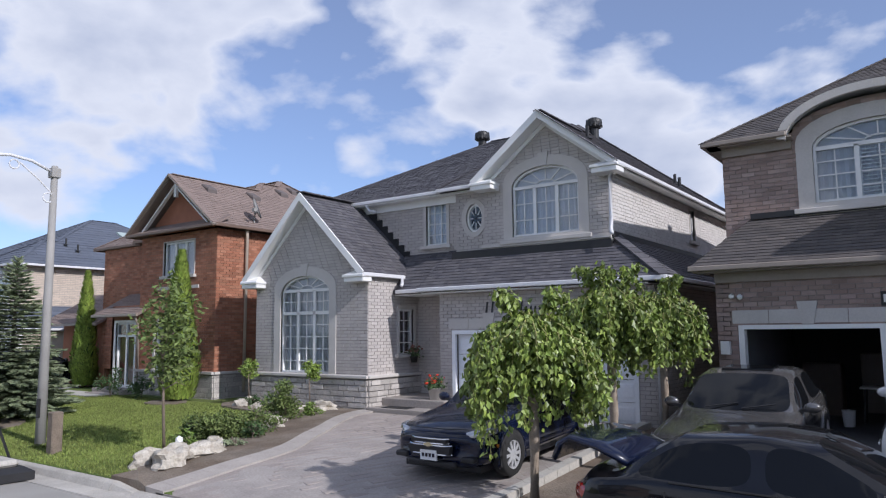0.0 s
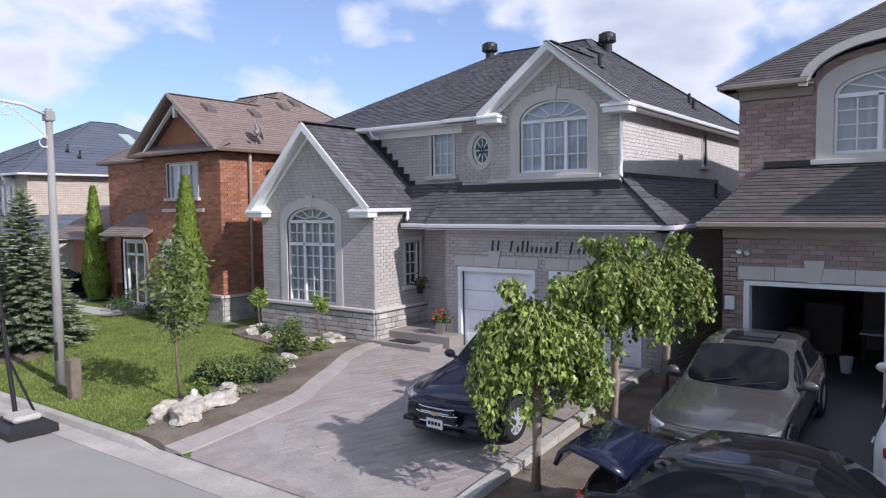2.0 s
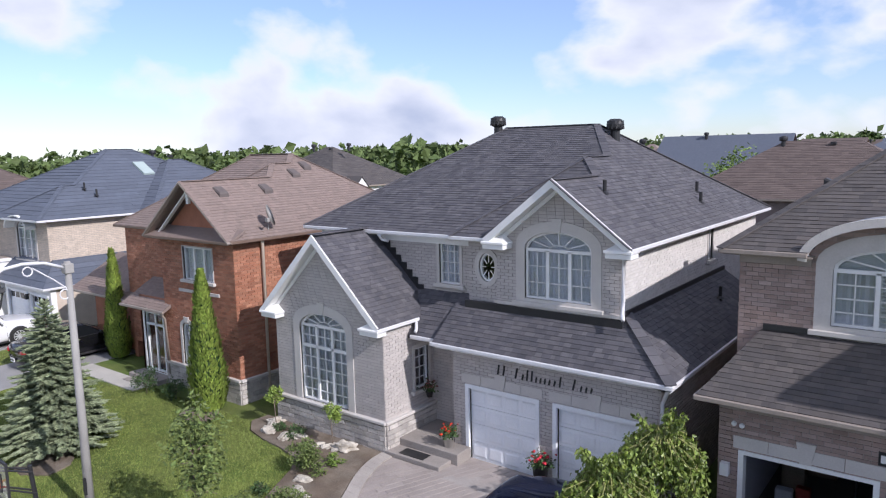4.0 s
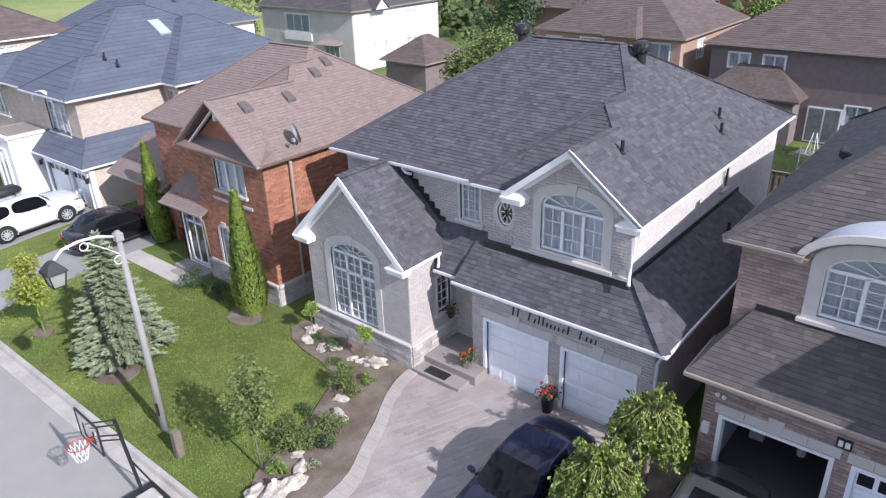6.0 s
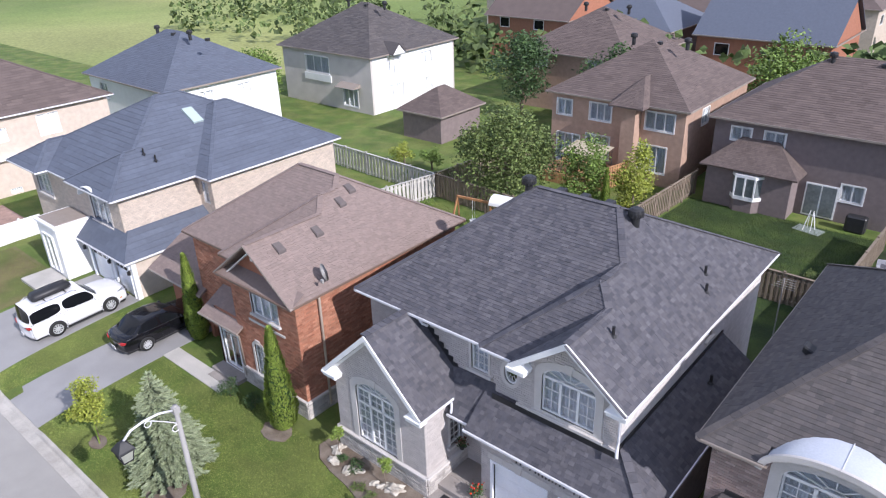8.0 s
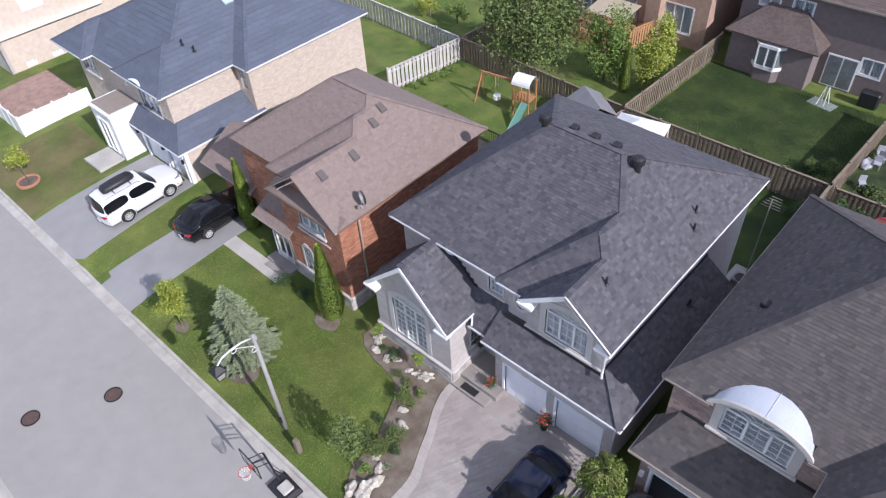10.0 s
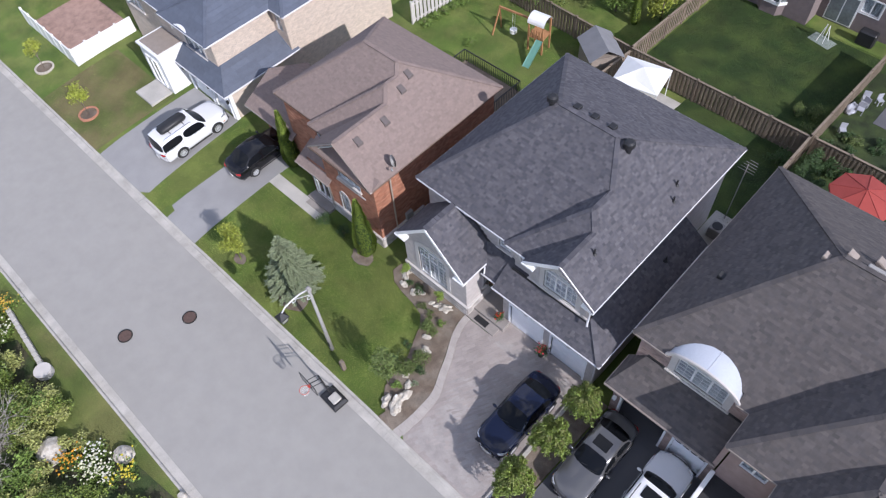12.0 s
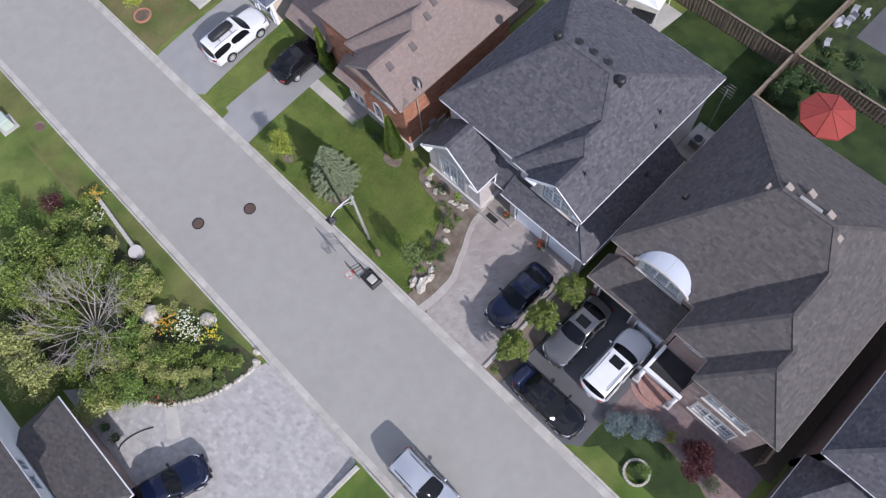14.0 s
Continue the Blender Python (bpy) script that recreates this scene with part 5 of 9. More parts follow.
# next house along, seen in part
lf = thing("house", "beige brick house with a grey-brown shingle roof", "house")
stepped_roof(lf, -66, -55.0, 12.6, 25, 6.6, 0.55, 0.55, [], "shingle_far", M["alu"], seed=7, course=0.3, length=0.9)
pl = wall_pl(-55.4, 13.0, G - 0.3, "r")
hs = [rect(2.5, 4.2, 4.1, 5.2), rect(6.2, 4.0, 7.8, 5.6), rect(1.2, 0.4, 2.0, 0.8), rect(3.2, 0.4, 4.0, 0.8)]
wall("wall", pl, rect(0, 0, 11.6, 6.0), hs, 0.25, BB, lf)
for h in hs:
    window(lf, pl, h, lights=2, grid=(1, 1))
wall("wall", wall_pl(-65.6, 13.0, G - 0.3, "f"), rect(0, 0, 10.2, 6.0), [], 0.25, M["stucco"], lf)
part("eave_band", Geo().box(-55.38, 13.0, 3.55, -55.0, 21.0, 3.75), M["white"], lf)

# ---------- the taupe brick house ----------
TB, MT = M["brick_taupe"], mat("mortar_dark", (0.30, 0.265, 0.245), 0.95, 0.12, 2, 60, 0.2, 0.004)
rt = thing("house", "taupe brick house with brown-grey shingle roof and a white arched canopy", "house")
ZR = 6.76
TT = M["taupe_trim"]
stepped_roof(rt, -4.42, 7.8, 15.15, 27.15, ZR, 0.75, 0.585, [(0.88, 13.45, 0.76), (2.98, 12.25, 0.76)], "shingle_taupe", TT, notch=(-2.78, 0.30, 0.46), seed=2, length=0.22)
F = G - 0.3
pl = wall_pl(-4.1, 15.55, F, "f")
aw = arch(1.72, 5.3 - F, 4.0, 6.42 - F, 0.45)
top = [(0, 3.2), (4.98, 3.2), (4.98, ZR - F)] + [(2.86 + 1.5 * math.cos(math.pi * k / 12), ZR - F + 0.55 * math.sin(math.pi * k / 12)) for k in range(13)] + [(0, ZR - F)]
brick_wall(rt, pl, top, [aw], MT, TB, 61, brickholes=[grow(aw, 0.28)], length=0.25, course=0.09)
surround(rt, pl, aw, 0.3, key=False)
window(rt, pl, aw, lights=3, grid=(2, 4), fan=6.4 - F)
for u0, u1, tilt in ((2.52, 3.20, 0.7), (3.28, 3.94, 0.7)):
    sh = Geo()
    for k in range(14):
        sh.beam(pl.to3(u0, 5.38 - F + 0.076 * k, -0.122), pl.to3(u1, 5.38 - F + 0.076 * k, -0.122), 0.058, 0.010, (0, -1 + tilt, tilt))
    leaf_frame = part("shutter", Geo().beam(pl.to3(u0, 5.34 - F, -0.122), pl.to3(u0, 6.40 - F, -0.122), 0.05, 0.04, pl.w).beam(pl.to3(u1, 5.34 - F, -0.122), pl.to3(u1, 6.40 - F, -0.122), 0.05, 0.04, pl.w), M["white"], rt, "white louvred shutter")
    part("louvre", sh, M["white"], leaf_frame)
# white barrel canopy over the arched window
cg = Geo()
n = 24
rings = []
for yb in (0.0, 1.0):
    rg = []
    for k in range(n + 1):
        a = math.pi * k / n
        x, z = -1.24 + 1.62 * math.cos(a), ZR - 0.1 + 0.80 * math.sin(a)
        y = 15.2 if yb == 0 else 15.2 + max(z - ZR + 0.03, 0) / 0.585 + 0.12
        rg.append((x, y, z))
    rings.append(rg)
cg.loft(rings, closed=False, cap=False).loft([[(x, y, z - 0.05) for x, y, z in r] for r in rings], closed=False, cap=False)
can = part("canopy", cg, mat("canopy_white", (0.60, 0.63, 0.68), 0.22, 0.08, 1.0, 20, 0.05, metal=0.2), rt, "white metal barrel canopy", smooth=True)
ar = [(-1.24 + 1.64 * math.cos(math.pi * k / n), ZR - 0.1 + 0.82 * math.sin(math.pi * k / n)) for k in range(n + 1)]
fg = Geo()
for (xa, za), (xb, zb) in zip(ar, ar[1:]):
    fg.beam((xa, 15.2, za - 0.06), (xb, 15.2, zb - 0.06), 0.09, 0.16)
part("canopy_fascia", fg, M["precast"], rt)
part("canopy_seam", Geo().beam((-1.2, 15.2, ZR + 0.71), (-1.2, 16.4, ZR + 0.71), 0.016, 0.02), M["alu"], can)
part("canopy_soffit", Geo().loft([[(x * 0.97 - 0.037, 15.2, z - 0.06) for x, z in ar], [(x * 0.97 - 0.037, 15.54, z - 0.06) for x, z in ar]], closed=False, cap=False), M["white"], rt)
brick_wall(rt, wall_pl(-4.1, 26.8, F, "l"), rect(0, 0, 11.25, ZR - F), [], MT, TB, 62, length=0.25, course=0.09)
wall("wall", wall_pl(7.45, 26.8, F, "b"), rect(0, 0, 11.55, ZR - F), [], 0.25, TB, rt)
wall("wall", wall_pl(7.45, 12.6, F, "r"), rect(0, 0, 14.2, ZR - F), [], 0.25, TB, rt)
wall("wall", wall_pl(0.88, 15.55, F, "l"), rect(0, 3.5, 1.75, ZR - F), [], 0.2, TB, rt)
pl = wall_pl(1.15, 13.8, F, "f")
w5 = rect(0.5, 5.3 - F, 1.6, 6.4 - F)
wall("wall", pl, rect(0, 0, 2.05, ZR - F), [w5], 0.2, TB, rt)
window(rt, pl, w5, lights=2, grid=(1, 2))
pl = wall_pl(3.2, 12.6, F, "f")
w6 = rect(1.0, 4.6 - F, 3.3, 6.2 - F)
w7 = rect(1.0, 1.7 - F, 3.3, 3.4 - F)
brick_wall(rt, pl, rect(0, 0, 4.25, ZR - F), [w6, w7], MT, TB, 63, length=0.25, course=0.09)
for w in (w6, w7):
    window(rt, pl, w, lights=3, grid=(2, 3))
    surround(rt, pl, w, 0.12, key=False)
wall("wall", wall_pl(3.2, 13.8, F, "l"), rect(0, 0, 1.2, ZR - F), [], 0.2, TB, rt)
# garage front with one open doorway
pl = wall_pl(-4.05, 14.25, F, "f")
z0 = 0.82 - F
o1, o2 = rect(0.38, z0, 2.78, 2.9 - F), rect(3.1, z0, 4.85, 2.9 - F)
brick_wall(rt, pl, rect(0, 0, 5.15, 4.0 - F), [o1, o2], MT, TB, 64, length=0.25, course=0.09, single=300)
for d in (o1, o2):
    lintel(rt, pl, d[0][0] - 0.1, d[1][0] + 0.1, 2.93 - F, 0.25)
cs = Geo()
for u in (0.43, 2.73):
    cs.beam(pl.to3(u, z0, -0.08), pl.to3(u, 2.9 - F, -0.08), 0.1, 0.24, pl.w)
cs.beam(pl.to3(0.48, 2.86 - F, -0.08), pl.to3(2.68, 2.86 - F, -0.08), 0.24, 0.08, pl.v)
part("door_casing", cs, M["white"], rt)
sectional_door(rt, pl, 3.2, z0, 4.75, 2.8 - F, lites=True)
brick_wall(rt, wall_pl(-4.05, 15.6, F, "l"), rect(0, 0, 1.35, 4.0 - F), [], MT, TB, 65, length=0.25, course=0.09)
wall("wall", wall_pl(1.1, 14.25, F, "r"), rect(0.25, 0, 1.6, 4.0 - F), [], 0.25, TB, rt)
# inside of the garage; its dimness is put into floor, lining and ceiling colours
part("garage_floor", Geo().box(-4.0, 14.3, 0.6, 1.0, 20.5, 0.84), M["drive_dark"], rt)
# one lining in two tones: left wall as lit, the others as shaded
SHADED_DRY = mat("drywall_shaded", (0.07, 0.07, 0.078), 0.9, 0.1, 1, 20, 0.1)
LIT_DRY = mat("drywall_lit", (0.40, 0.41, 0.43), 0.9, 0.1, 1, 20, 0.1)
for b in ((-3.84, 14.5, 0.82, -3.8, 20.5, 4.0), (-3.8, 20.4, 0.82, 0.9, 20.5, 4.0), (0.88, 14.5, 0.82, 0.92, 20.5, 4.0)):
    part("garage_lining", Geo().box(*b), LIT_DRY if b[0] < -3.82 else SHADED_DRY, rt)
# ceiling coloured near-black in place of the shade under it
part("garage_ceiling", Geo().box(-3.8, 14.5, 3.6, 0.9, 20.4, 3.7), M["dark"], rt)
roof_plane([(-4.38, 13.77, 4.03), (1.0, 13.77, 4.03), (1.0, 15.6, 5.1), (-3.6, 15.6, 5.1)], rt, "shingle_taupe", 66, length=0.22, single=300)
roof_plane([(-4.38, 13.77, 4.03), (-4.38, 15.6, 4.03), (-3.6, 15.6, 5.1)], rt, "shingle_taupe", 67, length=0.22)
gutter((-4.42, 13.74, 3.98), (1.05, 13.74, 3.98), rt, TT)
gutter((-4.4, 13.74, 3.98), (-4.4, 15.6, 3.98), rt, TT)
part("frieze", Geo().box(-4.05, 14.17, 3.72, 1.1, 14.24, 3.95), TT, rt)
part("frieze", Geo().box(-4.1, 15.46, ZR - 0.3, -2.75, 15.53, ZR - 0.1), TT, rt)
part("soffit", Geo().box(-4.35, 13.82, 3.9, 1.0, 14.2, 3.93).box(-4.35, 15.2, ZR - 0.12, -2.7, 15.55, ZR - 0.09).box(-4.36, 15.2, ZR - 0.12, -4.1, 27.1, ZR - 0.09), TT, rt)
# black strip drawn where the foot of the wall only lies in shadow
part("flashing", Geo().box(-3.6, 15.48, 5.08, 0.9, 15.53, 5.2), M["black"], rt)
part("security_light", Geo().ball((-3.75, 14.15, 3.45), 0.06, sub=1).ball((-3.6, 14.15, 3.43), 0.06, sub=1), M["white"], rt, "white twin security light")
part("wall_lantern", Geo().box(-3.98, 14.08, 2.35, -3.82, 14.22, 2.6), M["white"], rt)
part("number_plaque", Geo().box(-1.32, 14.21, 3.2, -1.02, 14.25, 3.45), M["black"], rt)
part("plaque_bar", Geo().box(-1.28, 14.19, 3.26, -1.19, 14.21, 3.4).box(-1.15, 14.19, 3.26, -1.06, 14.21, 3.4), M["white"], rt)
# portico and curved brick steps
part("portico_beam", Geo().box(1.0, 12.0, 3.25, 3.4, 12.22, 3.6).box(1.0, 12.22, 3.25, 1.2, 13.78, 3.6), M["white"], rt, bevel=0.02)
for x in (1.12, 3.28):
    c = part("column", Geo().tube([(x, 12.1, 0.9), (x, 12.1, 3.25)], [0.15, 0.12], 14), M["white"], rt, smooth=True)
    part("column_base", Geo().box(x - 0.2, 11.9, 0.6, x + 0.2, 12.3, 0.95), M["precast"], c, bevel=0.02)
# near-black sheet stands in for the shaded hollow behind the beam
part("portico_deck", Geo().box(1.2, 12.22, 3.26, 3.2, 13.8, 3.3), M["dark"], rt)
den = Geo()
for k in range(18):
    den.box(1.1 + 0.13 * k, 11.97, 3.5, 1.16 + 0.13 * k, 12.0, 3.58)
part("dentils", den, M["precast"], rt)
stp = thing("curved_steps", "rose brick half-round entrance steps", "steps", kind="structure")
for k, (r, h) in enumerate(((1.5, 0.72), (1.15, 0.88))):
    g = Geo().prism([(2.2 + r * math.cos(math.pi + math.pi * i / 16), 12.6 + 1.2 * r * math.sin(math.pi + math.pi * i / 16) * 0.75, 0.3) for i in range(17)], (0, 0, h - 0.3))
    part("step", g, mat("rose_brick_%d" % k, (0.34, 0.20, 0.17), 0.9, 0.25, 6, 40, 0.5, 0.006), stp)
part("ridge_vent", Geo().box(1.05, 21.28, ZR + 3.40, 2.25, 21.48, ZR + 3.52), M["galv"], rt, "grey ridge vent", bevel=0.03)
for x, y, dz in ((-0.2, 21.0, 3.10), (0.45, 21.5, 3.34), (2.65, 21.6, 3.32), (3.55, 21.0, 3.1), (1.41, 22.1, 3.1)):
    roof_vent(rt, x, y, ZR + dz, "boxlight", M["taupe_trim"])
roof_vent(rt, -2.98, 19.1, ZR + 1.08, "boxlight", M["black"])
# next house on
rr = thing("house", "brick house with a blue-grey shingle roof", "house")
stepped_roof(rr, 9.3, 21.1, 13.7, 26.0, 6.4, 0.6, 0.6, [], "shingle_grey", M["alu"], seed=8)
wall("wall", wall_pl(9.7, 25.6, F, "l"), rect(0, 0, 11.5, 6.4 - F), [], 0.25, M["brick_mauve"], rr)
wall("wall", wall_pl(9.7, 14.1, F, "f"), rect(0, 0, 11, 6.4 - F), [], 0.25, M["brick_mauve"], rr)
wall("wall", wall_pl(9.9, 10.9, F, "f"), rect(0, 0, 8, 3.6 - F), [], 0.25, M["brick_mauve"], rr)
wall("wall", wall_pl(9.9, 14.1, F, "l"), rect(0, 0, 3.2, 3.6 - F), [], 0.25, M["brick_mauve"], rr)
roof_plane([(9.45, 10.5, 3.8), (17.5, 10.5, 3.8), (17.5, 14.1, 5.4), (11.3, 14.1, 5.4)], rr, "shingle_grey", 68)
roof_plane([(9.45, 10.5, 3.8), (9.45, 14.1, 3.8), (11.3, 14.1, 5.4)], rr, "shingle_grey", 69)
gutter((9.45, 10.45, 3.75), (9.45, 14.1, 3.75), rr, M["alu"])
gutter((9.45, 10.47, 3.75), (17.5, 10.47, 3.75), rr, M["alu"])
# house across the street
op = thing("house", "grey-trimmed house with a dark brown shingle garage roof", "house", at=pose(0.0, -0.1, ROAD))
FO = 0.2
roof_plane([(-20.6, -11.2, 3.5), (-13.4, -11.2, 3.5), (-15.0, -13.6, 4.9), (-19.2, -13.6, 4.9)], op, "shingle_taupe", 71)
roof_plane([(-20.6, -11.2, 3.5), (-19.2, -13.6, 4.9), (-20.6, -16.5, 3.5)], op, "shingle_taupe", 72)
roof_plane([(-13.4, -11.2, 3.5), (-13.4, -19.0, 3.5), (-15.0, -19.0, 4.9), (-15.0, -13.6, 4.9)], op, "shingle_taupe", 73)
gutter((-20.6, -11.17, 3.45), (-13.35, -11.17, 3.45), op, M["alu"])
gutter((-13.38, -11.15, 3.45), (-13.38, -19, 3.45), op, M["alu"])
wall("wall", wall_pl(-13.8, -11.7, FO, "b"), rect(0, 0, 6.4, 3.2), [], 0.25, M["brick_taupe"], op)
wall("wall", wall_pl(-13.8, -24.0, FO, "r"), rect(0, 0, 12.3, 3.2), [], 0.25, M["brick_taupe"], op)
wall("wall", wall_pl(-20.2, -11.7, FO, "l"), rect(0, 0, 5.0, 3.2), [], 0.25, M["brick_taupe"], op)
pl = wall_pl(-15.0, -13.7, FO, "b")
hs = [rect(1.2, 4.8, 2.2, 6.0), rect(2.5, 4.8, 3.3, 6.0)]
wall("wall", pl, rect(0, 3.0, 9.0, 6.8), hs, 0.25, M["white"], op)
for h in hs:
    window(op, pl, h, lights=1, grid=(2, 2))
stepped_roof(op, -25.5, -14.6, -26.0, -13.3, 7.0, 0.6, 0.6, [], "shingle_taupe", M["alu"], seed=9)
wall("wall", wall_pl(-15.0, -25.6, FO, "r"), rect(0, 3.0, 11.9, 6.8), [], 0.25, M["brick_taupe"], op)

# ---------- houses behind, and the far neighbourhood ----------
PATIO = mat("curtained_glass", (0.16, 0.18, 0.185), 0.06, 0.25, 1.2, 6, 0, spec=0.5)


def tract_house(at, w, d, eave, pitch, tile, brick, front=(), right=(), left=(), label="", seed=0, vents=2, gable=False, detail=True, side=None):
    """A detached house: walls with real window openings and a hip roof, facing -y in its own frame."""
    h = thing("house", label or "brick house with a brown shingle hip roof", "house", group="houses behind", at=at)
    z = -0.3
    for face, (x, y), ln, hs in (("f", (-w / 2, 0), w, front), ("r", (w / 2, 0), d, right), ("b", (w / 2, d), w, ()), ("l", (-w / 2, d), d, left)):
        pl = wall_pl(x, y, z, face)
        loops = [rect(a, b - z, c, e - z) for a, b, c, e in hs]
        wall("wall", pl, rect(0 if face in "fb" else 0.25, 0, ln if face in "fb" else ln - 0.25, eave - z), loops, 0.25, side if side and face == "r" else brick, h)
        for lp in loops:
            if detail:
                window(h, pl, lp, lights=3 if lp[1][0] - lp[0][0] > 1.7 else 2 if lp[1][0] - lp[0][0] > 1.0 else 1, grid=(1, 0), blind=True)
                part("window_trim", ring(Geo(), pl, lp, grow(lp, 0.09), -0.02, 0.03), M["white"], h)
            else:
                p = part("window", ring(Geo(), pl, grow(lp, -0.08), lp, -0.1, 0.02), M["white"], h)
                part("pane", Geo().add([pl.to3(*q, -0.08) for q in lp], [(0, 1, 2, 3)]), M["carglass"], p)
    o = 0.4
    x0, x1, y0, y1 = -w / 2 - o, w / 2 + o, -o, d + o
    run = min(x1 - x0, y1 - y0) / 2
    zr = eave + run * pitch
    rf = Geo()
    if gable:
        ym = (y0 + y1) / 2
        pts = [[(x0, y0, eave), (x1, y0, eave), (x1, ym, zr), (x0, ym, zr)], [(x1, y1, eave), (x0, y1, eave), (x0, ym, zr), (x1, ym, zr)]]
        for gx in (-w / 2, w / 2 - 0.2):
            part("gable_wall", Geo().prism([(gx, 0, eave), (gx, d, eave), (gx, d / 2, zr - 0.2)], (0.2, 0, 0)), brick, h)
    elif x1 - x0 >= y1 - y0:
        a, b, ym = x0 + run, x1 - run, (y0 + y1) / 2
        pts = [[(x0, y0, eave), (x1, y0, eave), (b, ym, zr), (a, ym, zr)], [(x1, y1, eave), (x0, y1, eave), (a, ym, zr), (b, ym, zr)], [(x1, y0, eave), (x1, y1, eave), (b, ym, zr)], [(x0, y1, eave), (x0, y0, eave), (a, ym, zr)]]
    else:
        a, b, xm = y0 + run, y1 - run, 0
        pts = [[(x0, y0, eave), (x1, y0, eave), (xm, a, zr)], [(x1, y1, eave), (x0, y1, eave), (xm, b, zr)], [(x1, y0, eave), (x1, y1, eave), (xm, b, zr), (xm, a, zr)], [(x0, y1, eave), (x0, y0, eave), (xm, a, zr), (xm, b, zr)]]
    for k, q in enumerate(pts):
        roof_plane(q, h, tile, seed * 9 + k, shingles=detail, course=0.2, length=0.6, thick=0.02)
    g = Geo()
    for a, b in (((x0, y0), (x1, y0)), ((x1, y0), (x1, y1)), ((x1, y1), (x0, y1)), ((x0, y1), (x0, y0))):
        g.beam((*a, eave - 0.06), (*b, eave - 0.06), 0.12, 0.13)
    part("gutter", g, M["taupe_trim"], h)
    for k in range(vents):
        roof_vent(h, -w * 0.15 + k * w * 0.2, (y0 + y1) / 2 - 0.5, zr - 0.25, "turbine" if k % 2 == 0 else "box")
    return h


BZ = -0.4
hb = tract_house(pose(-9.2, 49.0, BZ), 15.6, 11.0, 5.8, 0.62, "shingle_far", M["brick_mauve"],
                 front=[(1.2, 4.3, 2.5, 5.2), (3.4, 4.3, 4.7, 5.2), (11.0, 4.0, 12.6, 5.3), (8.6, 1.5, 9.9, 2.6)], label="mauve-grey brick house with a dark brown hip roof", seed=3)
# bay annexe and patio door of that house
part("annexe_wall", Geo().box(-7.4, -1.6, -0.3, -1.8, 0, 2.9), M["brick_mauve"], hb)
roof_plane([(-7.8, -2.0, 2.9), (-1.4, -2.0, 2.9), (-3.4, -0.0, 4.6), (-5.8, -0.0, 4.6)], hb, "shingle_far", 81)
roof_plane([(-1.4, -2.0, 2.9), (-1.4, 0.0, 2.9), (-3.4, 0.0, 4.6)], hb, "shingle_far", 82)
roof_plane([(-7.8, 0.0, 2.9), (-7.8, -2.0, 2.9), (-5.8, 0.0, 4.6)], hb, "shingle_far", 83)
part("bay_window", Geo().prism([(-5.6, -1.6, 0.9), (-5.2, -2.1, 0.9), (-3.9, -2.1, 0.9), (-3.5, -1.6, 0.9)], (0, 0, 0.25)).prism([(-5.6, -1.6, 2.45), (-5.2, -2.1, 2.45), (-3.9, -2.1, 2.45), (-3.5, -1.6, 2.45)], (0, 0, 0.2)).beam((-5.2, -2.08, 1.1), (-5.2, -2.08, 2.5), 0.1, 0.1, (0, 1, 0)).beam((-4.55, -2.08, 1.1), (-4.55, -2.08, 2.5), 0.1, 0.1, (0, 1, 0)).beam((-3.9, -2.08, 1.1), (-3.9, -2.08, 2.5), 0.1, 0.1, (0, 1, 0)), M["white"], hb)
part("bay_panel", Geo().prism([(-5.5, -1.6, -0.3), (-5.15, -2.0, -0.3), (-3.95, -2.0, -0.3), (-3.6, -1.6, -0.3)], (0, 0, 1.2)), M["brick_mauve"], hb)
part("bay_pane", Geo().prism([(-5.5, -1.62, 1.15), (-5.17, -2.04, 1.15), (-3.93, -2.04, 1.15), (-3.6, -1.62, 1.15)], (0, 0, 1.3)), PATIO, hb)
part("patio_door", Geo().box(-1.3, -0.06, 0.1, 0.7, 0.02, 2.35), M["white"], hb)
part("pane", Geo().box(-1.2, -0.08, 0.2, -0.35, -0.05, 2.25).box(-0.25, -0.08, 0.2, 0.6, -0.05, 2.25), PATIO, hb)

hc = tract_house(pose(-24.3, 48.2, BZ), 11.0, 12.0, 6.0, 0.6, "shingle_far", M["brick_tan"],
                 front=[(0.5, 4.2, 1.8, 5.4), (3.4, 4.2, 5.2, 5.5), (8.0, 4.2, 10.2, 5.5), (3.2, 1.2, 5.2, 3.0), (7.6, 1.0, 9.8, 3.0), (0.6, 0.4, 2.6, 2.7)], right=[(3, 4.2, 4.2, 5.4)], label="tan brick house with a brown hip roof", seed=4, vents=3)
part("bay", Geo().box(1.0, -0.9, -0.3, 2.1, 0, 6.0), M["brick_tan"], hc)
roof_plane([(0.2, -1.5, 5.98), (2.9, -1.5, 5.98), (1.5, 1.4, 7.6)], hc, "shingle_far", 84)
roof_plane([(2.9, -1.5, 5.98), (2.9, 0.2, 5.98), (1.5, 3.0, 7.6), (1.5, 1.4, 7.6)], hc, "shingle_far", 85)
aw = thing("patio_canopy", "tan fabric patio canopy on posts", "canopy", at=pose(-25.0, 45.6, BZ))
part("fabric", Geo().prism([(-1.6, -1.2, 2.5), (1.6, -1.2, 2.5), (1.6, 1.2, 2.8), (-1.6, 1.2, 2.8)], (0, 0, 0.05)), mat("canvas_tan", (0.42, 0.36, 0.26), 0.9, 0.1, 2, 30, 0.1), aw)
for sx in (-1.5, 1.5):
    for sy in (-1.1, 1.1):
        part("pole", Geo().tube([(sx, sy, 0), (sx, sy, 2.55)], 0.03, 6), M["black"], aw)
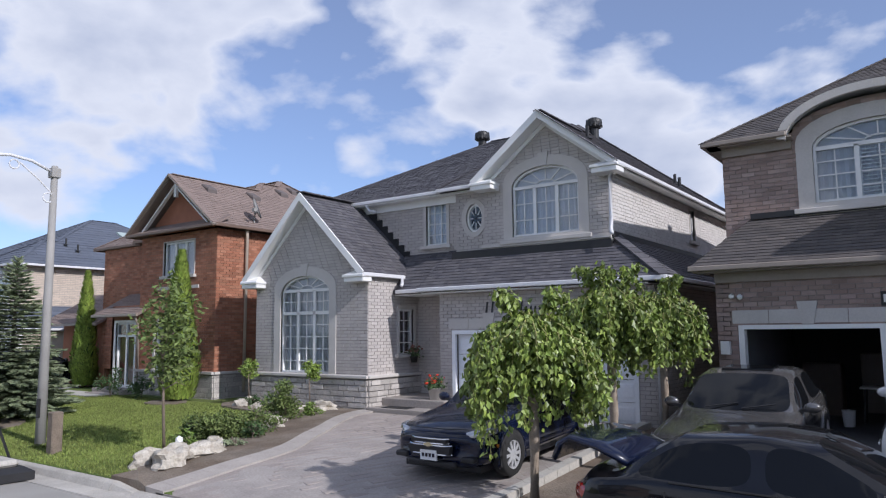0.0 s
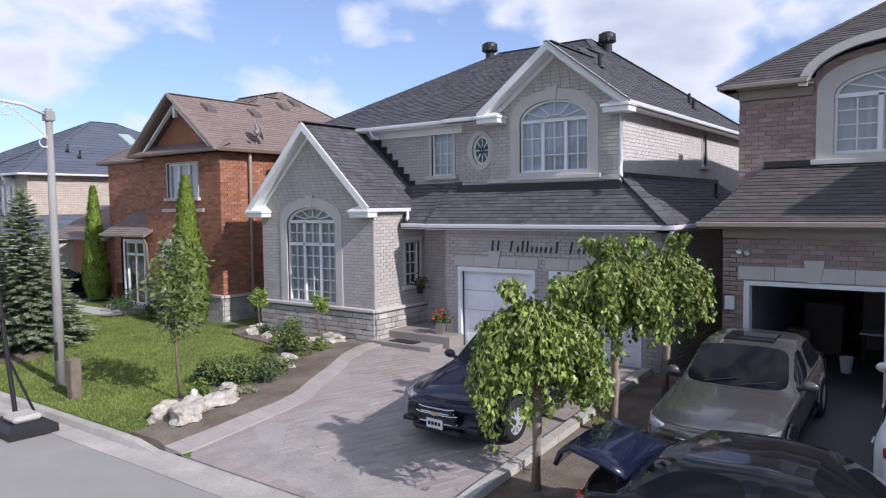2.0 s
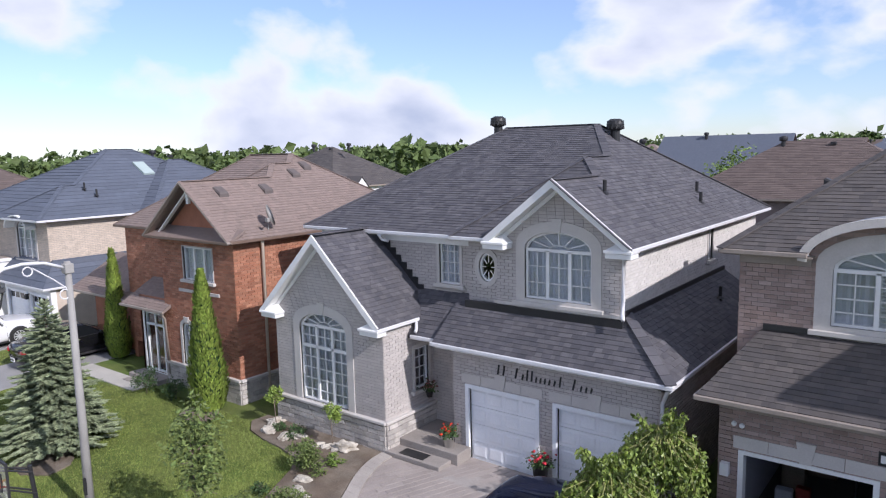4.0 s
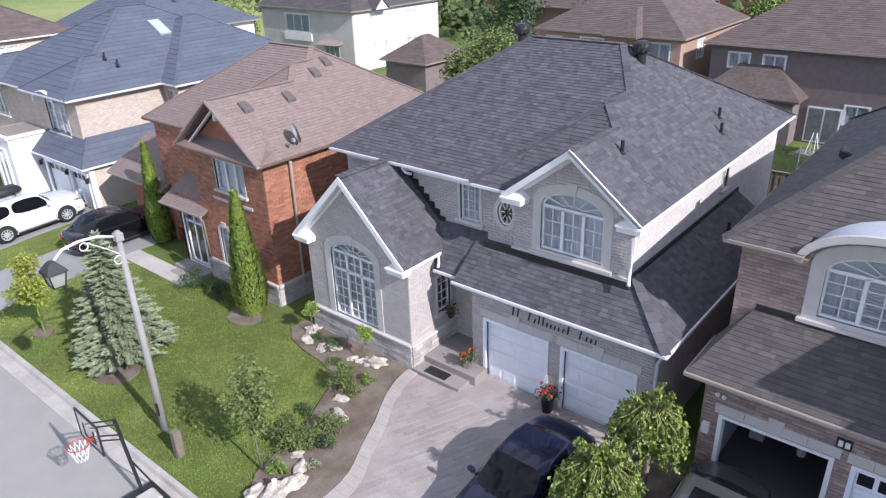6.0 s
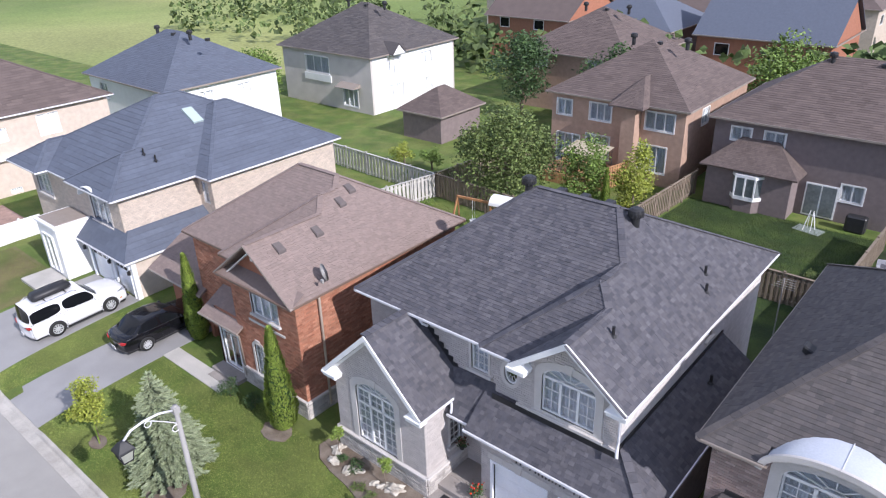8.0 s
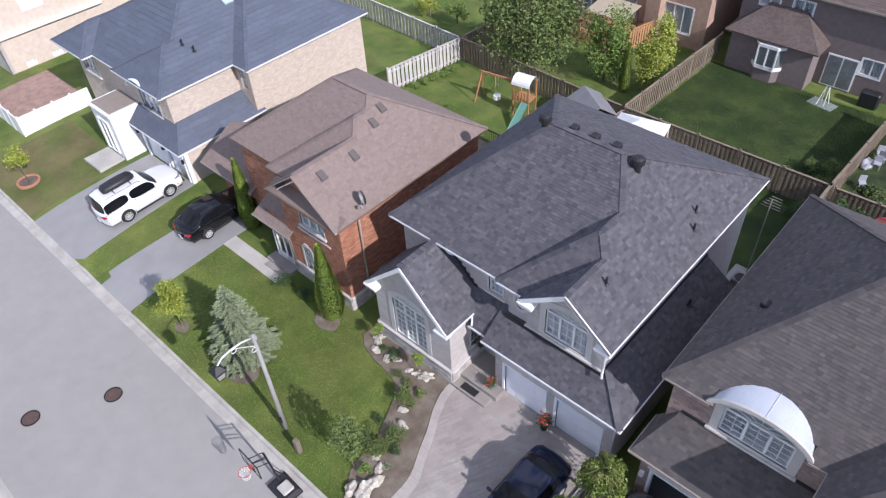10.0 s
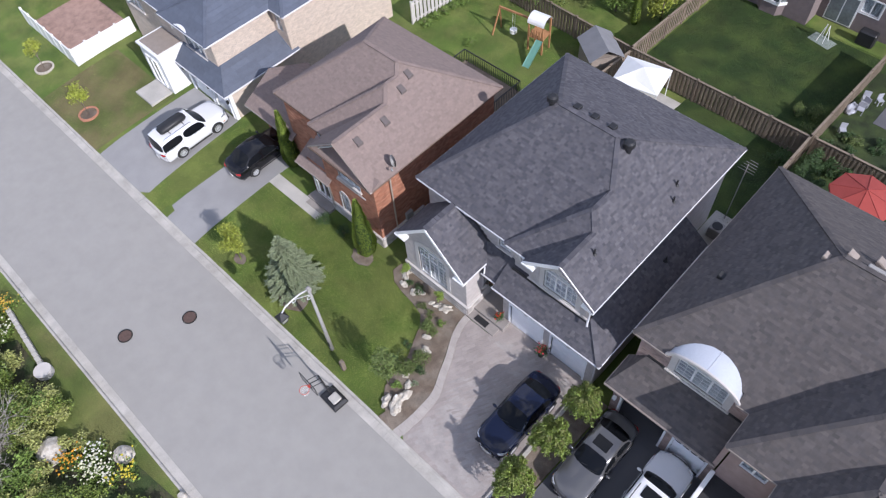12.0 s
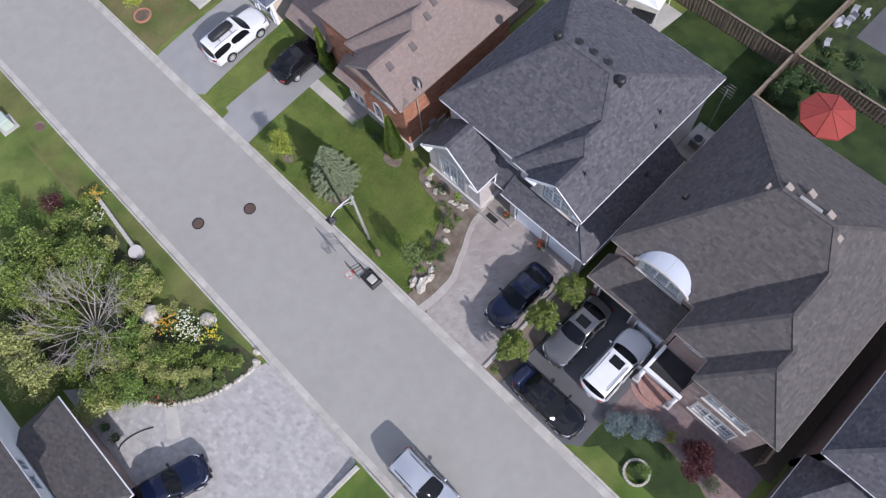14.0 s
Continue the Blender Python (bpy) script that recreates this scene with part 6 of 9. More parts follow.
cd = thing("deck", "orange cedar deck with board skirt behind the tan house", "deck", at=pose(-25.6, 46.0, BZ))
for k in range(11):
    part("plank", Geo().box(-2.6 + 0.46 * k, -1.8, 0.85, -2.16 + 0.46 * k, 2.1, 0.9), M["wood_cedar"], cd)
for k in range(12):
    part("skirt_board", Geo().box(-2.6 + 0.42 * k, -1.84, 0.0, -2.2 + 0.42 * k, -1.81, 0.84), M["wood_cedar"], cd)
for x in (-2.6, -1.3, 0.0, 1.3, 2.4):
    part("rail_post", Geo().box(x - 0.05, -1.79, 0.9, x + 0.05, -1.69, 1.8), M["wood_cedar"], cd)
part("handrail", Geo().box(-2.65, -1.8, 1.8, 2.45, -1.68, 1.86), M["wood_cedar"], cd)
for k in range(5):
    part("stair_tread", Geo().box(-3.9 + 0.26 * k, -1.2, 0.12 + 0.16 * k, -3.62 + 0.26 * k, 0.0, 0.17 + 0.16 * k), M["wood_cedar"], cd)
tract_house(pose(-36.5, 62.0, BZ), 12, 12, 5.8, 0.6, "shingle_far", M["brick_tan"], front=[(1.5, 4.2, 3.2, 5.4), (8, 4.2, 9.8, 5.4)], label="tan brick house with a brown hip roof", seed=5, vents=3)
tract_house(pose(-42.5, 46.5, BZ), 4.6, 5.6, 2.6, 0.7, "shingle_far", M["brick_mauve"], label="small brick garage with a brown pyramid roof", seed=6, vents=0)
# east wall gets white paint to carry the sun that falls on it
hd = tract_house(pose(-59.2, 49.8, BZ), 14.0, 13.0, 5.9, 0.6, "shingle_taupe", M["stucco"], right=[(2.2, 3.7, 4.2, 5.2), (7.6, 4.0, 9.2, 5.2), (2.4, 0.4, 4.6, 2.6), (7.6, 1.0, 9.2, 2.4)],
                 front=[(3.9, 3.5, 7.6, 5.2), (9.6, 0.5, 11.8, 2.5)], label="beige stucco house with sunlit east wall coloured white and grey hip roof", seed=7, vents=3, side=M["white"])
part("window_panel", Geo().box(-3.4, -0.1, 2.6, 0.9, -0.003, 3.35), M["white"], hd)
part("awning", Geo().prism([(2.4, -0.003, 3.0), (2.4, -1.0, 2.6), (2.4, -0.003, 2.6)], (2.9, 0, 0)), M["taupe_trim"], hd)
roof_plane([(7.0, 2.3, 5.88), (8.0, 2.3, 5.9), (8.0, 3.3, 6.9), (4.6, 3.3, 6.95)], hd, "shingle_taupe", 86, shingles=False)
roof_plane([(7.0, 4.3, 5.88), (8.0, 4.3, 5.9), (8.0, 3.3, 6.9), (4.6, 3.3, 6.95)], hd, "shingle_taupe", 87, shingles=False)
part("gable_front", Geo().prism([(7.0, 2.4, 5.8), (7.0, 4.2, 5.8), (7.0, 3.3, 6.75)], (0.9, 0, 0)), M["white"], hd)
tract_house(pose(-63.5, 30.0, BZ), 14, 11.5, 5.9, 0.6, "shingle_blue", M["white"], right=[(3, 4, 4.5, 5.2), (7, 4, 8.5, 5.2)], front=[(2, 3.8, 3.4, 5.2)], label="white-walled house with a charcoal roof", seed=9, vents=4)
tract_house(pose(9.5, 50.0, BZ), 13, 11, 5.9, 0.6, "shingle_far", M["brick_mauve"], front=[(2, 4, 3.6, 5.3), (8, 4, 9.6, 5.3)], seed=10)
tract_house(pose(26.5, 52.0, BZ), 13, 11, 5.9, 0.6, "shingle_far", M["brick_tan"], front=[(2, 4, 3.6, 5.3), (8, 4, 9.6, 5.3)], seed=11, detail=False)
rng = random.Random(5)
for row, y in enumerate((80, 108, 140, 176, 216, 262)):
    for k in range(-7, 5 + row):
        x = -22 + k * 17.5 + rng.uniform(-2, 2) + row * 4
        if x < -70 - row * 6:
            continue
        tile = rng.choice(["shingle_far", "shingle_far", "shingle_brown", "shingle_taupe", "shingle_blue"])
        br = rng.choice([M["brick_tan"], M["brick_mauve"], M["brick_beige"], M["brick_red"]])
        tract_house(pose(x, y + rng.uniform(-3, 3), BZ, 0, 0, rng.choice([0, 0, 180, 90])), rng.uniform(11, 13.5), rng.uniform(11, 13), rng.uniform(5.4, 6.2), rng.uniform(0.55, 0.75), tile, br,
                    front=[(2, 4, 3.6, 5.3), (7.5, 4, 9.1, 5.3)] if row < 3 else [], label="distant brick house with a shingle hip roof", seed=20 + k + row * 13, vents=1 if row < 3 else 0, detail=False, gable=rng.random() < 0.3)

# ---------- parked cars ----------
def wheel(parent, x, y, r=0.32, w=0.2, spokes=10, side=1):
    t = Geo()
    n = 24
    prof = [(r * 0.66, -w / 2), (r * 0.93, -w / 2), (r, -w * 0.35), (r, w * 0.35), (r * 0.93, w / 2), (r * 0.66, w / 2)]
    t.loft([[(x + q * math.cos(2 * math.pi * k / n), y + d, r + q * math.sin(2 * math.pi * k / n)) for k in range(n)] for q, d in prof], cap=False)
    ty = part("tyre", t, M["tyre"], parent, smooth=True)
    rim = Geo().loft([[(x + q * math.cos(2 * math.pi * k / n), y + side * d, r + q * math.sin(2 * math.pi * k / n)) for k in range(n)] for q, d in ((r * 0.68, w * 0.44), (r * 0.60, w * 0.42), (r * 0.58, w * 0.2))], cap=False)
    for k in range(spokes):
        a = 2 * math.pi * k / spokes
        rim.beam((x + 0.05 * math.cos(a), y + side * w * 0.40, r + 0.05 * math.sin(a)), (x + r * 0.62 * math.cos(a), y + side * w * 0.38, r + r * 0.62 * math.sin(a)), 0.045, 0.03, (0, 1, 0))
    rim.tube([(x, y + side * w * 0.25, r), (x, y + side * w * 0.45, r)], 0.07, 10)
    part("rim", rim, M["alloy"], ty)
    part("brake_disc", Geo().tube([(x, y - side * w * 0.1, r), (x, y + side * w * 0.15, r)], r * 0.58, 16), M["black"], ty)


def shell(name, quads, grid, material, parent, level=2):
    """One panel of a car body: some cells of the body's grid of points, smoothed."""
    ids, vs, fs = {}, [], []
    for q in quads:
        f = []
        for k in q:
            if k not in ids:
                ids[k] = len(vs)
                vs.append(grid[k[0]][k[1]])
            f.append(ids[k])
        fs.append(tuple(f))
    ob = part(name, Geo().add(vs, fs), material, parent, smooth=True)
    md = ob.modifiers.new("smooth", "SUBSURF")
    md.levels = md.render_levels = level
    return ob


def car(at, paint, label, L=4.6, W=1.8, H=1.47, belt=0.93, hood=0.92, deck=0.98, cab=(0.75, 0.05, -1.15, -1.75), wb=2.68, suv=False, box=False, sunroof=False, plate=True, r=0.33, open_boot=False, name="car"):
    """A car pointing along +x. cab: where the windscreen meets bonnet and roof, and the rear window meets roof and deck."""
    c = thing(name, label, "car", at=at)
    h = W / 2
    xw0, xw1, xr1, xr0 = cab
    F, B = L / 2, -L / 2
    xm = (xw1 + xr1) / 2 + 0.1
    # stations from nose to tail: x, underside, belt height, top at the middle, width, greenhouse share
    st = [(F, 0.40, 0.56, 0.62, 0.80, 0), (F - 0.03, 0.24, 0.62, 0.72, 0.88, 0), (F - 0.16, 0.20, hood - 0.17, hood - 0.11, 0.95, 0), (F - 0.5, 0.19, hood - 0.10, hood - 0.03, 0.985, 0), (xw0 + 0.28, 0.18, hood - 0.05, hood + 0.03, 1.0, 0),
          (xw0 + 0.03, 0.18, belt - 0.02, hood + 0.055, 1.0, 0.05)]
    n_ws = 3
    top = lambda t: hood + 0.06 + (H - 0.04 - hood - 0.06) * (t ** 0.86)
    st += [(xw0 + (xw1 - xw0) * k / n_ws, 0.18, belt, top(k / n_ws), 1.0, k / n_ws) for k in range(1, n_ws + 1)]
    st += [(xm + 0.07, 0.18, belt, H, 1.0, 1), (xm - 0.05, 0.18, belt + 0.005, H, 1.0, 1)]
    st += [(xr1, 0.18, belt + 0.02, H - 0.035, 1.0, 1)]
    dz = H - 0.035 - deck - 0.01
    st += [(xr1 + (xr0 - xr1) * k / 3, 0.18, belt + 0.02 + 0.01 * k, deck + 0.01 + dz * (1 - (k / 3) ** 1.15), 1.0, 1 - k / 3) for k in (1, 2)]
    st += [(xr0, 0.19, deck - 0.05, deck + 0.012, 0.99, 0.04)]
    if xr0 - B > 0.35:
        st += [((xr0 + B) / 2, 0.20, deck - 0.06, deck + 0.0, 0.975, 0)]
    st += [(B + 0.10, 0.22, deck - 0.10, deck - 0.025, 0.93, 0), (B + 0.015, 0.28, deck - 0.22, deck - 0.13, 0.87, 0), (B, 0.42, deck - 0.34, deck - 0.27, 0.82, 0)]
    wr = 0.735 if not suv else 0.80
    grid = []
    for x, zb, zl, zt, k, gh in st:
        w = h * k
        bow = (lambda q: -0.26 * q * q) if x > xw1 else ((lambda q: 0.20 * q * q) if x < xr1 else (lambda q: 0.0))
        f = min(1.0, max(0.0, (x - xw1) / (F - xw1))) if x > xw1 else min(1.0, max(0.0, (xr1 - x) / (xr1 - B)))
        f = min(1.0, 0.35 + f) if f > 0 else 0.0
        e = (zt - zl) if gh > 0.04 else 0.0
        wt = w * (0.90 + (wr - 0.90) * max(0.0, min(1.0, (zt - zl) / max(H - belt, 0.1)))) if gh > 0.04 else w * 0.86
        half = [(w * 0.0, zb), (w * 0.80, zb), (w * 0.965, zb + 0.10), (w, zb + (zl - zb) * 0.45), (w * 1.0, zb + (zl - zb) * 0.80), (w * 0.955, zl),
                (w * 0.93, zl + 0.02), ((w * 0.93 + wt) / 2 + 0.015 * gh, zl + 0.02 + max(e - 0.10, 0.0) * 0.52), (wt + 0.02 * gh, zl + 0.02 + max(e - 0.10, 0.005) * 1.0), (wt - 0.05, zt - 0.022), (wt * 0.5, zt - 0.006), (0.0, zt)]
        row = [(x + bow(a / h) * f, a, b) for a, b in half]
        grid.append(row + [(p, -a, b) for p, a, b in row[-2:0:-1]])
    nr = len(grid[0])
    mirror = lambda j: (nr - 1 - j)
    i0 = 5                                    # cowl station
    i_top = i0 + n_ws
    i_b = i_top + 1                           # door pillar
    i_r = i_top + 3
    i_d = i_r + 3
    ws, rw, lw, body, roofq = [], [], {}, [], []
    for i in range(len(grid) - 1):
        for j in range(nr):
            q = ((i, j), (i, (j + 1) % nr), (i + 1, (j + 1) % nr), (i + 1, j))
            jj = j if j < 11 else mirror(j)
            if i0 <= i < i_top and jj in (9, 10):
                ws.append(q)
            elif i_r <= i < i_d and jj in (9, 10):
                rw.append(q)
            elif jj in (6, 7) and i0 + 1 <= i < i_d - 1 and i != i_b:
                lw.setdefault((j < 11, 0 if i < i_b else (1 if i <= i_r else 1)), []).append(q)
            else:
                body.append(q)
    body.append(tuple((0, j) for j in range(nr))[::-1])
    body.append(tuple((len(grid) - 1, j) for j in range(nr)))
    shell("body", body, grid, M[paint], c)
    shell("windscreen", ws, grid, M["carglass"], c)
    if rw:
        shell("rear_window", rw, grid, M["carglass"], c)
    for key in sorted(lw):
        shell("side_window", lw[key], grid, M["carglass"], c)
    for s in (1, -1):
        pm = s * h
        mr = part("mirror", Geo().ball((xw0 - 0.30, s * (h + 0.09), belt + 0.08), 0.12, sub=2, squash=(0.6, 1.0, 0.68)), M[paint], c, smooth=True)
        part("mirror_arm", Geo().beam((xw0 - 0.28, s * h * 0.92, belt + 0.03), (xw0 - 0.28, s * (h + 0.06), belt + 0.05), 0.07, 0.04), M["black"], mr)
        # door gaps and handles
        for k, x in enumerate((xw0 - 0.12, xm + 0.01, xr1 - 0.12)):
            part("door_gap", Geo().beam((x, s * (h + 0.001), 0.32), (x - 0.02, s * (h * 0.985), belt - 0.06), 0.012, 0.006, (0, s, 0)), M["black"], c)
        for x in (xm + 0.12, xr1 + 0.02):
            part("door_handle", Geo().box(x, s * (h + 0.012) - 0.012, belt - 0.15, x + 0.17, s * (h + 0.012) + 0.012, belt - 0.12), M[paint], c, bevel=0.006)
        part("window_trim", Geo().tube([(xw0 - 0.25, s * h * 0.955, belt + 0.0), (xm, s * h * 0.96, belt + 0.012), (xr1 - 0.1, s * h * 0.96, belt + 0.03)], 0.010, 5), M["black"], c)
        # lamps wrap round the corners
        hl = [[(F - 0.20 + 0.035 * math.cos(a), s * (h * 0.52), hood - 0.245 + 0.055 * math.sin(a)) for a in [2 * math.pi * k / 10 for k in range(10)]],
              [(F - 0.25 + 0.06 * math.cos(a), s * (h * 0.72), hood - 0.22 + 0.085 * math.sin(a)) for a in [2 * math.pi * k / 10 for k in range(10)]],
              [(F - 0.37 + 0.09 * math.cos(a), s * (h * 0.88), hood - 0.195 + 0.08 * math.sin(a)) for a in [2 * math.pi * k / 10 for k in range(10)]],
              [(F - 0.60 + 0.06 * math.cos(a), s * (h * 0.955), hood - 0.175 + 0.045 * math.sin(a)) for a in [2 * math.pi * k / 10 for k in range(10)]]]
        part("headlamp", Geo().loft(hl), M["lamp"], c, smooth=True)
        tl = [[(B + 0.085 + 0.05 * math.cos(a), s * (h * 0.50), deck - 0.25 + 0.07 * math.sin(a)) for a in [2 * math.pi * k / 10 for k in range(10)]],
              [(B + 0.12 + 0.06 * math.cos(a), s * (h * 0.72), deck - 0.24 + 0.10 * math.sin(a)) for a in [2 * math.pi * k / 10 for k in range(10)]],
              [(B + 0.27 + 0.09 * math.cos(a), s * (h * 0.875), deck - 0.23 + 0.09 * math.sin(a)) for a in [2 * math.pi * k / 10 for k in range(10)]],
              [(B + 0.44 + 0.05 * math.cos(a), s * (h * 0.935), deck - 0.22 + 0.05 * math.sin(a)) for a in [2 * math.pi * k / 10 for k in range(10)]]]
        part("tail_lamp", Geo().loft(tl), M["red_lens"], c, smooth=True)
        part("fog_lamp", Geo().box(F - 0.20, s * h * 0.70 - 0.12, 0.33, F - 0.07, s * h * 0.70 + 0.12, 0.41), M["black"], c, bevel=0.02)
        part("side_marker", Geo().box(F - 0.62, s * h * 0.985 - 0.012, 0.50, F - 0.52, s * h * 0.985 + 0.012, 0.545), M["amber"], c)
        for xw in (wb / 2 + 0.05, -wb / 2 + 0.05):
            a0 = -0.35
            arc = [a0 + (math.pi - 2 * a0) * k / 16 for k in range(17)]
            # flat near-black disc draws the shade of a well that isn't cut out
            part("wheel_well", Geo().prism([(xw + r * 1.17 * math.cos(a), s * (h + 0.006), r + r * 1.17 * math.sin(a)) for a in arc], (0, -s * 0.10, 0)), M["dark"], c)
            part("wheel_arch", Geo().tube([(xw + r * 1.19 * math.cos(a), s * (h + 0.0), r + r * 1.19 * math.sin(a)) for a in arc], 0.022, 6), M[paint], c, smooth=True)
            wheel(c, xw, s * (h - 0.075), r, 0.21, side=s)
        part("sill", Geo().box(-wb / 2 + 0.45, s * h * 0.955 - 0.02, 0.19, wb / 2 - 0.35, s * h * 0.955 + 0.02, 0.27), M["black"], c, bevel=0.01)
    # front: two-storey grille, trim, badge, intake
    for z0, z1, w in ((0.60, 0.67, 0.36), (0.44, 0.57, 0.42)):
        gr = part("grille", Geo().prism([(F - 0.07, -h * w, z0), (F - 0.07, h * w, z0), (F - 0.07, h * (w + 0.03), z1), (F - 0.07, -h * (w + 0.03), z1)], (0.095, 0, 0)), M["black"], c, bevel=0.012)
        for za, zb_ in ((z0, z0), (z1, z1)):
            part("grille_trim", Geo().tube([(F - 0.035, -h * (w + 0.02), za), (F + 0.02, -h * w * 0.8, za), (F + 0.028, 0, za), (F + 0.02, h * w * 0.8, za), (F - 0.035, h * (w + 0.02), za)], 0.011, 5), M["chrome"], gr)
    part("badge", Geo().prism([(F + 0.02, -0.08, 0.57), (F + 0.02, 0.07, 0.565), (F + 0.02, 0.08, 0.60), (F + 0.02, -0.07, 0.605)], (0.025, 0, 0)).prism([(F + 0.02, -0.03, 0.555), (F + 0.02, 0.03, 0.555), (F + 0.02, 0.03, 0.615), (F + 0.02, -0.03, 0.615)], (0.028, 0, 0)), M["badge"], c)
    part("lower_intake", Geo().box(F - 0.1, -h * 0.5, 0.255, F - 0.005, h * 0.5, 0.335), M["black"], c, bevel=0.02)
    if plate:
        for x in (F + 0.03, B - 0.01):
            p = part("number_plate", Geo().box(x - 0.012, -0.155, 0.35, x + 0.012, 0.155, 0.50), M["white"], c)
            sx = 1 if x > 0 else -1
            for k in range(4):
                part("plate_bar", Geo().box(x + sx * 0.012, -0.12 + 0.065 * k, 0.40, x + sx * 0.018, -0.075 + 0.065 * k, 0.455), M["car_navy"], p)
    for y0 in (-0.45, 0.12):
        part("wiper", Geo().tube([(xw0 + 0.0, h * y0, hood + 0.085), (xw0 - 0.10, h * (y0 + 0.5), hood + 0.15)], 0.010, 5), M["black"], c)
    part("bonnet_gap", Geo().tube([(F - 0.19, -h * 0.66, hood - 0.118), (F - 0.10, -h * 0.3, hood - 0.118), (F - 0.09, 0, hood - 0.116), (F - 0.10, h * 0.3, hood - 0.118), (F - 0.19, h * 0.66, hood - 0.118)], 0.007, 4), M["black"], c)
    part("underbody", Geo().box(-L / 2 + 0.3, -h * 0.8, 0.15, L / 2 - 0.3, h * 0.8, 0.24), M["black"], c)
    if sunroof:
        part("sunroof", Geo().box(xw1 - 0.75, -0.38, H - 0.045, xw1 - 0.20, 0.38, H + 0.004), M["carglass"], c, bevel=0.015)
    if suv:
        for s in (1, -1):
            part("roof_rail", Geo().tube([(xw1 - 0.3, s * h * 0.66, H - 0.04), (xw1 - 0.45, s * h * 0.66, H + 0.04), (xr1 + 0.45, s * h * 0.66, H + 0.04), (xr1 + 0.3, s * h * 0.66, H - 0.04)], 0.02, 6), M["chrome"] if box else M["black"], c)
    if box:
        bx = thing("roof_box", "black roof box strapped on a white car", "roof box", at=at)
        rg = [[(x, a * k, H + 0.1 + b * k) for a, b in ((-0.35, 0.0), (-0.38, 0.15), (-0.28, 0.3), (0.28, 0.3), (0.38, 0.15), (0.35, 0.0))] for x, k in ((-1.75, 0.6), (-1.6, 0.95), (-0.6, 1.0), (0.0, 0.9), (0.15, 0.5))]
        part("shell", Geo().loft(rg), M["black"], bx, smooth=True)
        for x in (-1.3, -0.3):
            part("crossbar", Geo().box(x - 0.03, -0.6, H + 0.04, x + 0.03, 0.6, H + 0.1), M["chrome"], bx)
    return c


M["lamp"] = mat("lamp_glass", (0.50, 0.52, 0.55), 0.08, 0.1, 8, 40, 0, metal=0.6, coat=1.0)
M["amber"] = mat("amber_lens", (0.7, 0.25, 0.02), 0.2, 0.05, 8, 40, 0, coat=1.0)
M["badge"] = mat("badge_gold", (0.65, 0.58, 0.40), 0.3, 0.05, 3, 30, 0, metal=1.0)


def on_drive(x, y, rz, lift=0.03, span=1.3):
    """A pose on the sloping drive, pitched with the ground."""
    d = Vector((math.cos(radians(rz)), math.sin(radians(rz)), 0))
    a, b = gz(x + d.x * span, y + d.y * span), gz(x - d.x * span, y - d.y * span)
    return pose(x, y, (a + b) / 2 + lift, 0, 0, rz) @ pose(0, 0, 0, 0, -math.degrees(math.atan2(a - b, 2 * span)), 0)


car(on_drive(-6.88, 11.05, -91), "car_navy", "black compact sedan parked on the paved drive", 4.6, 1.8, 1.48, cab=(0.85, 0.05, -1.1, -1.75))
car(on_drive(-3.05, 11.8, -90), "car_grey", "dark grey sports sedan parked before the open garage", 4.75, 1.82, 1.46, cab=(0.75, 0.0, -1.1, -1.75), sunroof=True)
car(on_drive(-0.20, 11.85, 90), "car_white", "white sport utility vehicle parked beside the garage", 4.7, 1.88, 1.70, belt=1.02, hood=1.05, deck=1.05, cab=(0.95, 0.35, -2.0, -2.2), suv=True, sunroof=True, r=0.36)
sed = car(pose(-1.5, 7.65, gz(-1.5, 7.65) + 0.03), "car_black", "black sedan with its boot lid raised, parked across the drive", 4.55, 1.78, 1.40, belt=0.89, hood=0.88, deck=0.93, cab=(0.95, 0.1, -1.05, -1.85))
lid = [[(-1.62 - 0.0, y, 1.03 + 0.03 * (1 - (y / 0.7) ** 2)) for y in (-0.66, -0.45, -0.2, 0, 0.2, 0.45, 0.66)],
       [(-1.95, y, 1.17 + 0.03 * (1 - (y / 0.7) ** 2)) for y in (-0.66, -0.45, -0.2, 0, 0.2, 0.45, 0.66)],
       [(-2.28 - 0.05 * (1 - (y / 0.7) ** 2), y, 1.24 + 0.02 * (1 - (y / 0.7) ** 2)) for y in (-0.64, -0.45, -0.2, 0, 0.2, 0.45, 0.64)],
       [(-2.42 - 0.06 * (1 - (y / 0.7) ** 2), y, 1.16) for y in (-0.62, -0.45, -0.2, 0, 0.2, 0.45, 0.62)],
       [(-2.50 - 0.06 * (1 - (y / 0.7) ** 2), y, 0.98) for y in (-0.58, -0.45, -0.2, 0, 0.2, 0.45, 0.58)]]
g = Geo().loft(lid, closed=False, cap=False)
bl = part("boot_lid", g, M["car_navy"], sed, smooth=True)
th = bl.modifiers.new("thick", "SOLIDIFY")
th.thickness = 0.05
car(on_drive(-34.4, 11.4, 90), "car_white", "white three-row vehicle with a roof box on the asphalt drive", 5.1, 2.0, 1.76, belt=1.05, hood=1.08, deck=1.1, cab=(1.05, 0.45, -2.25, -2.45), suv=True, box=True, r=0.38)
car(on_drive(-29.5, 13.4, 90), "car_black", "black sedan parked under the carport roof", 4.85, 1.85, 1.46, cab=(0.85, 0.05, -1.2, -1.95))
car(pose(-13.2, -10.3, gz(-13, -10.3) + 0.03, 0, 0, 75), "car_navy", "dark blue sedan on the stone drive opposite", 4.6, 1.8, 1.46)
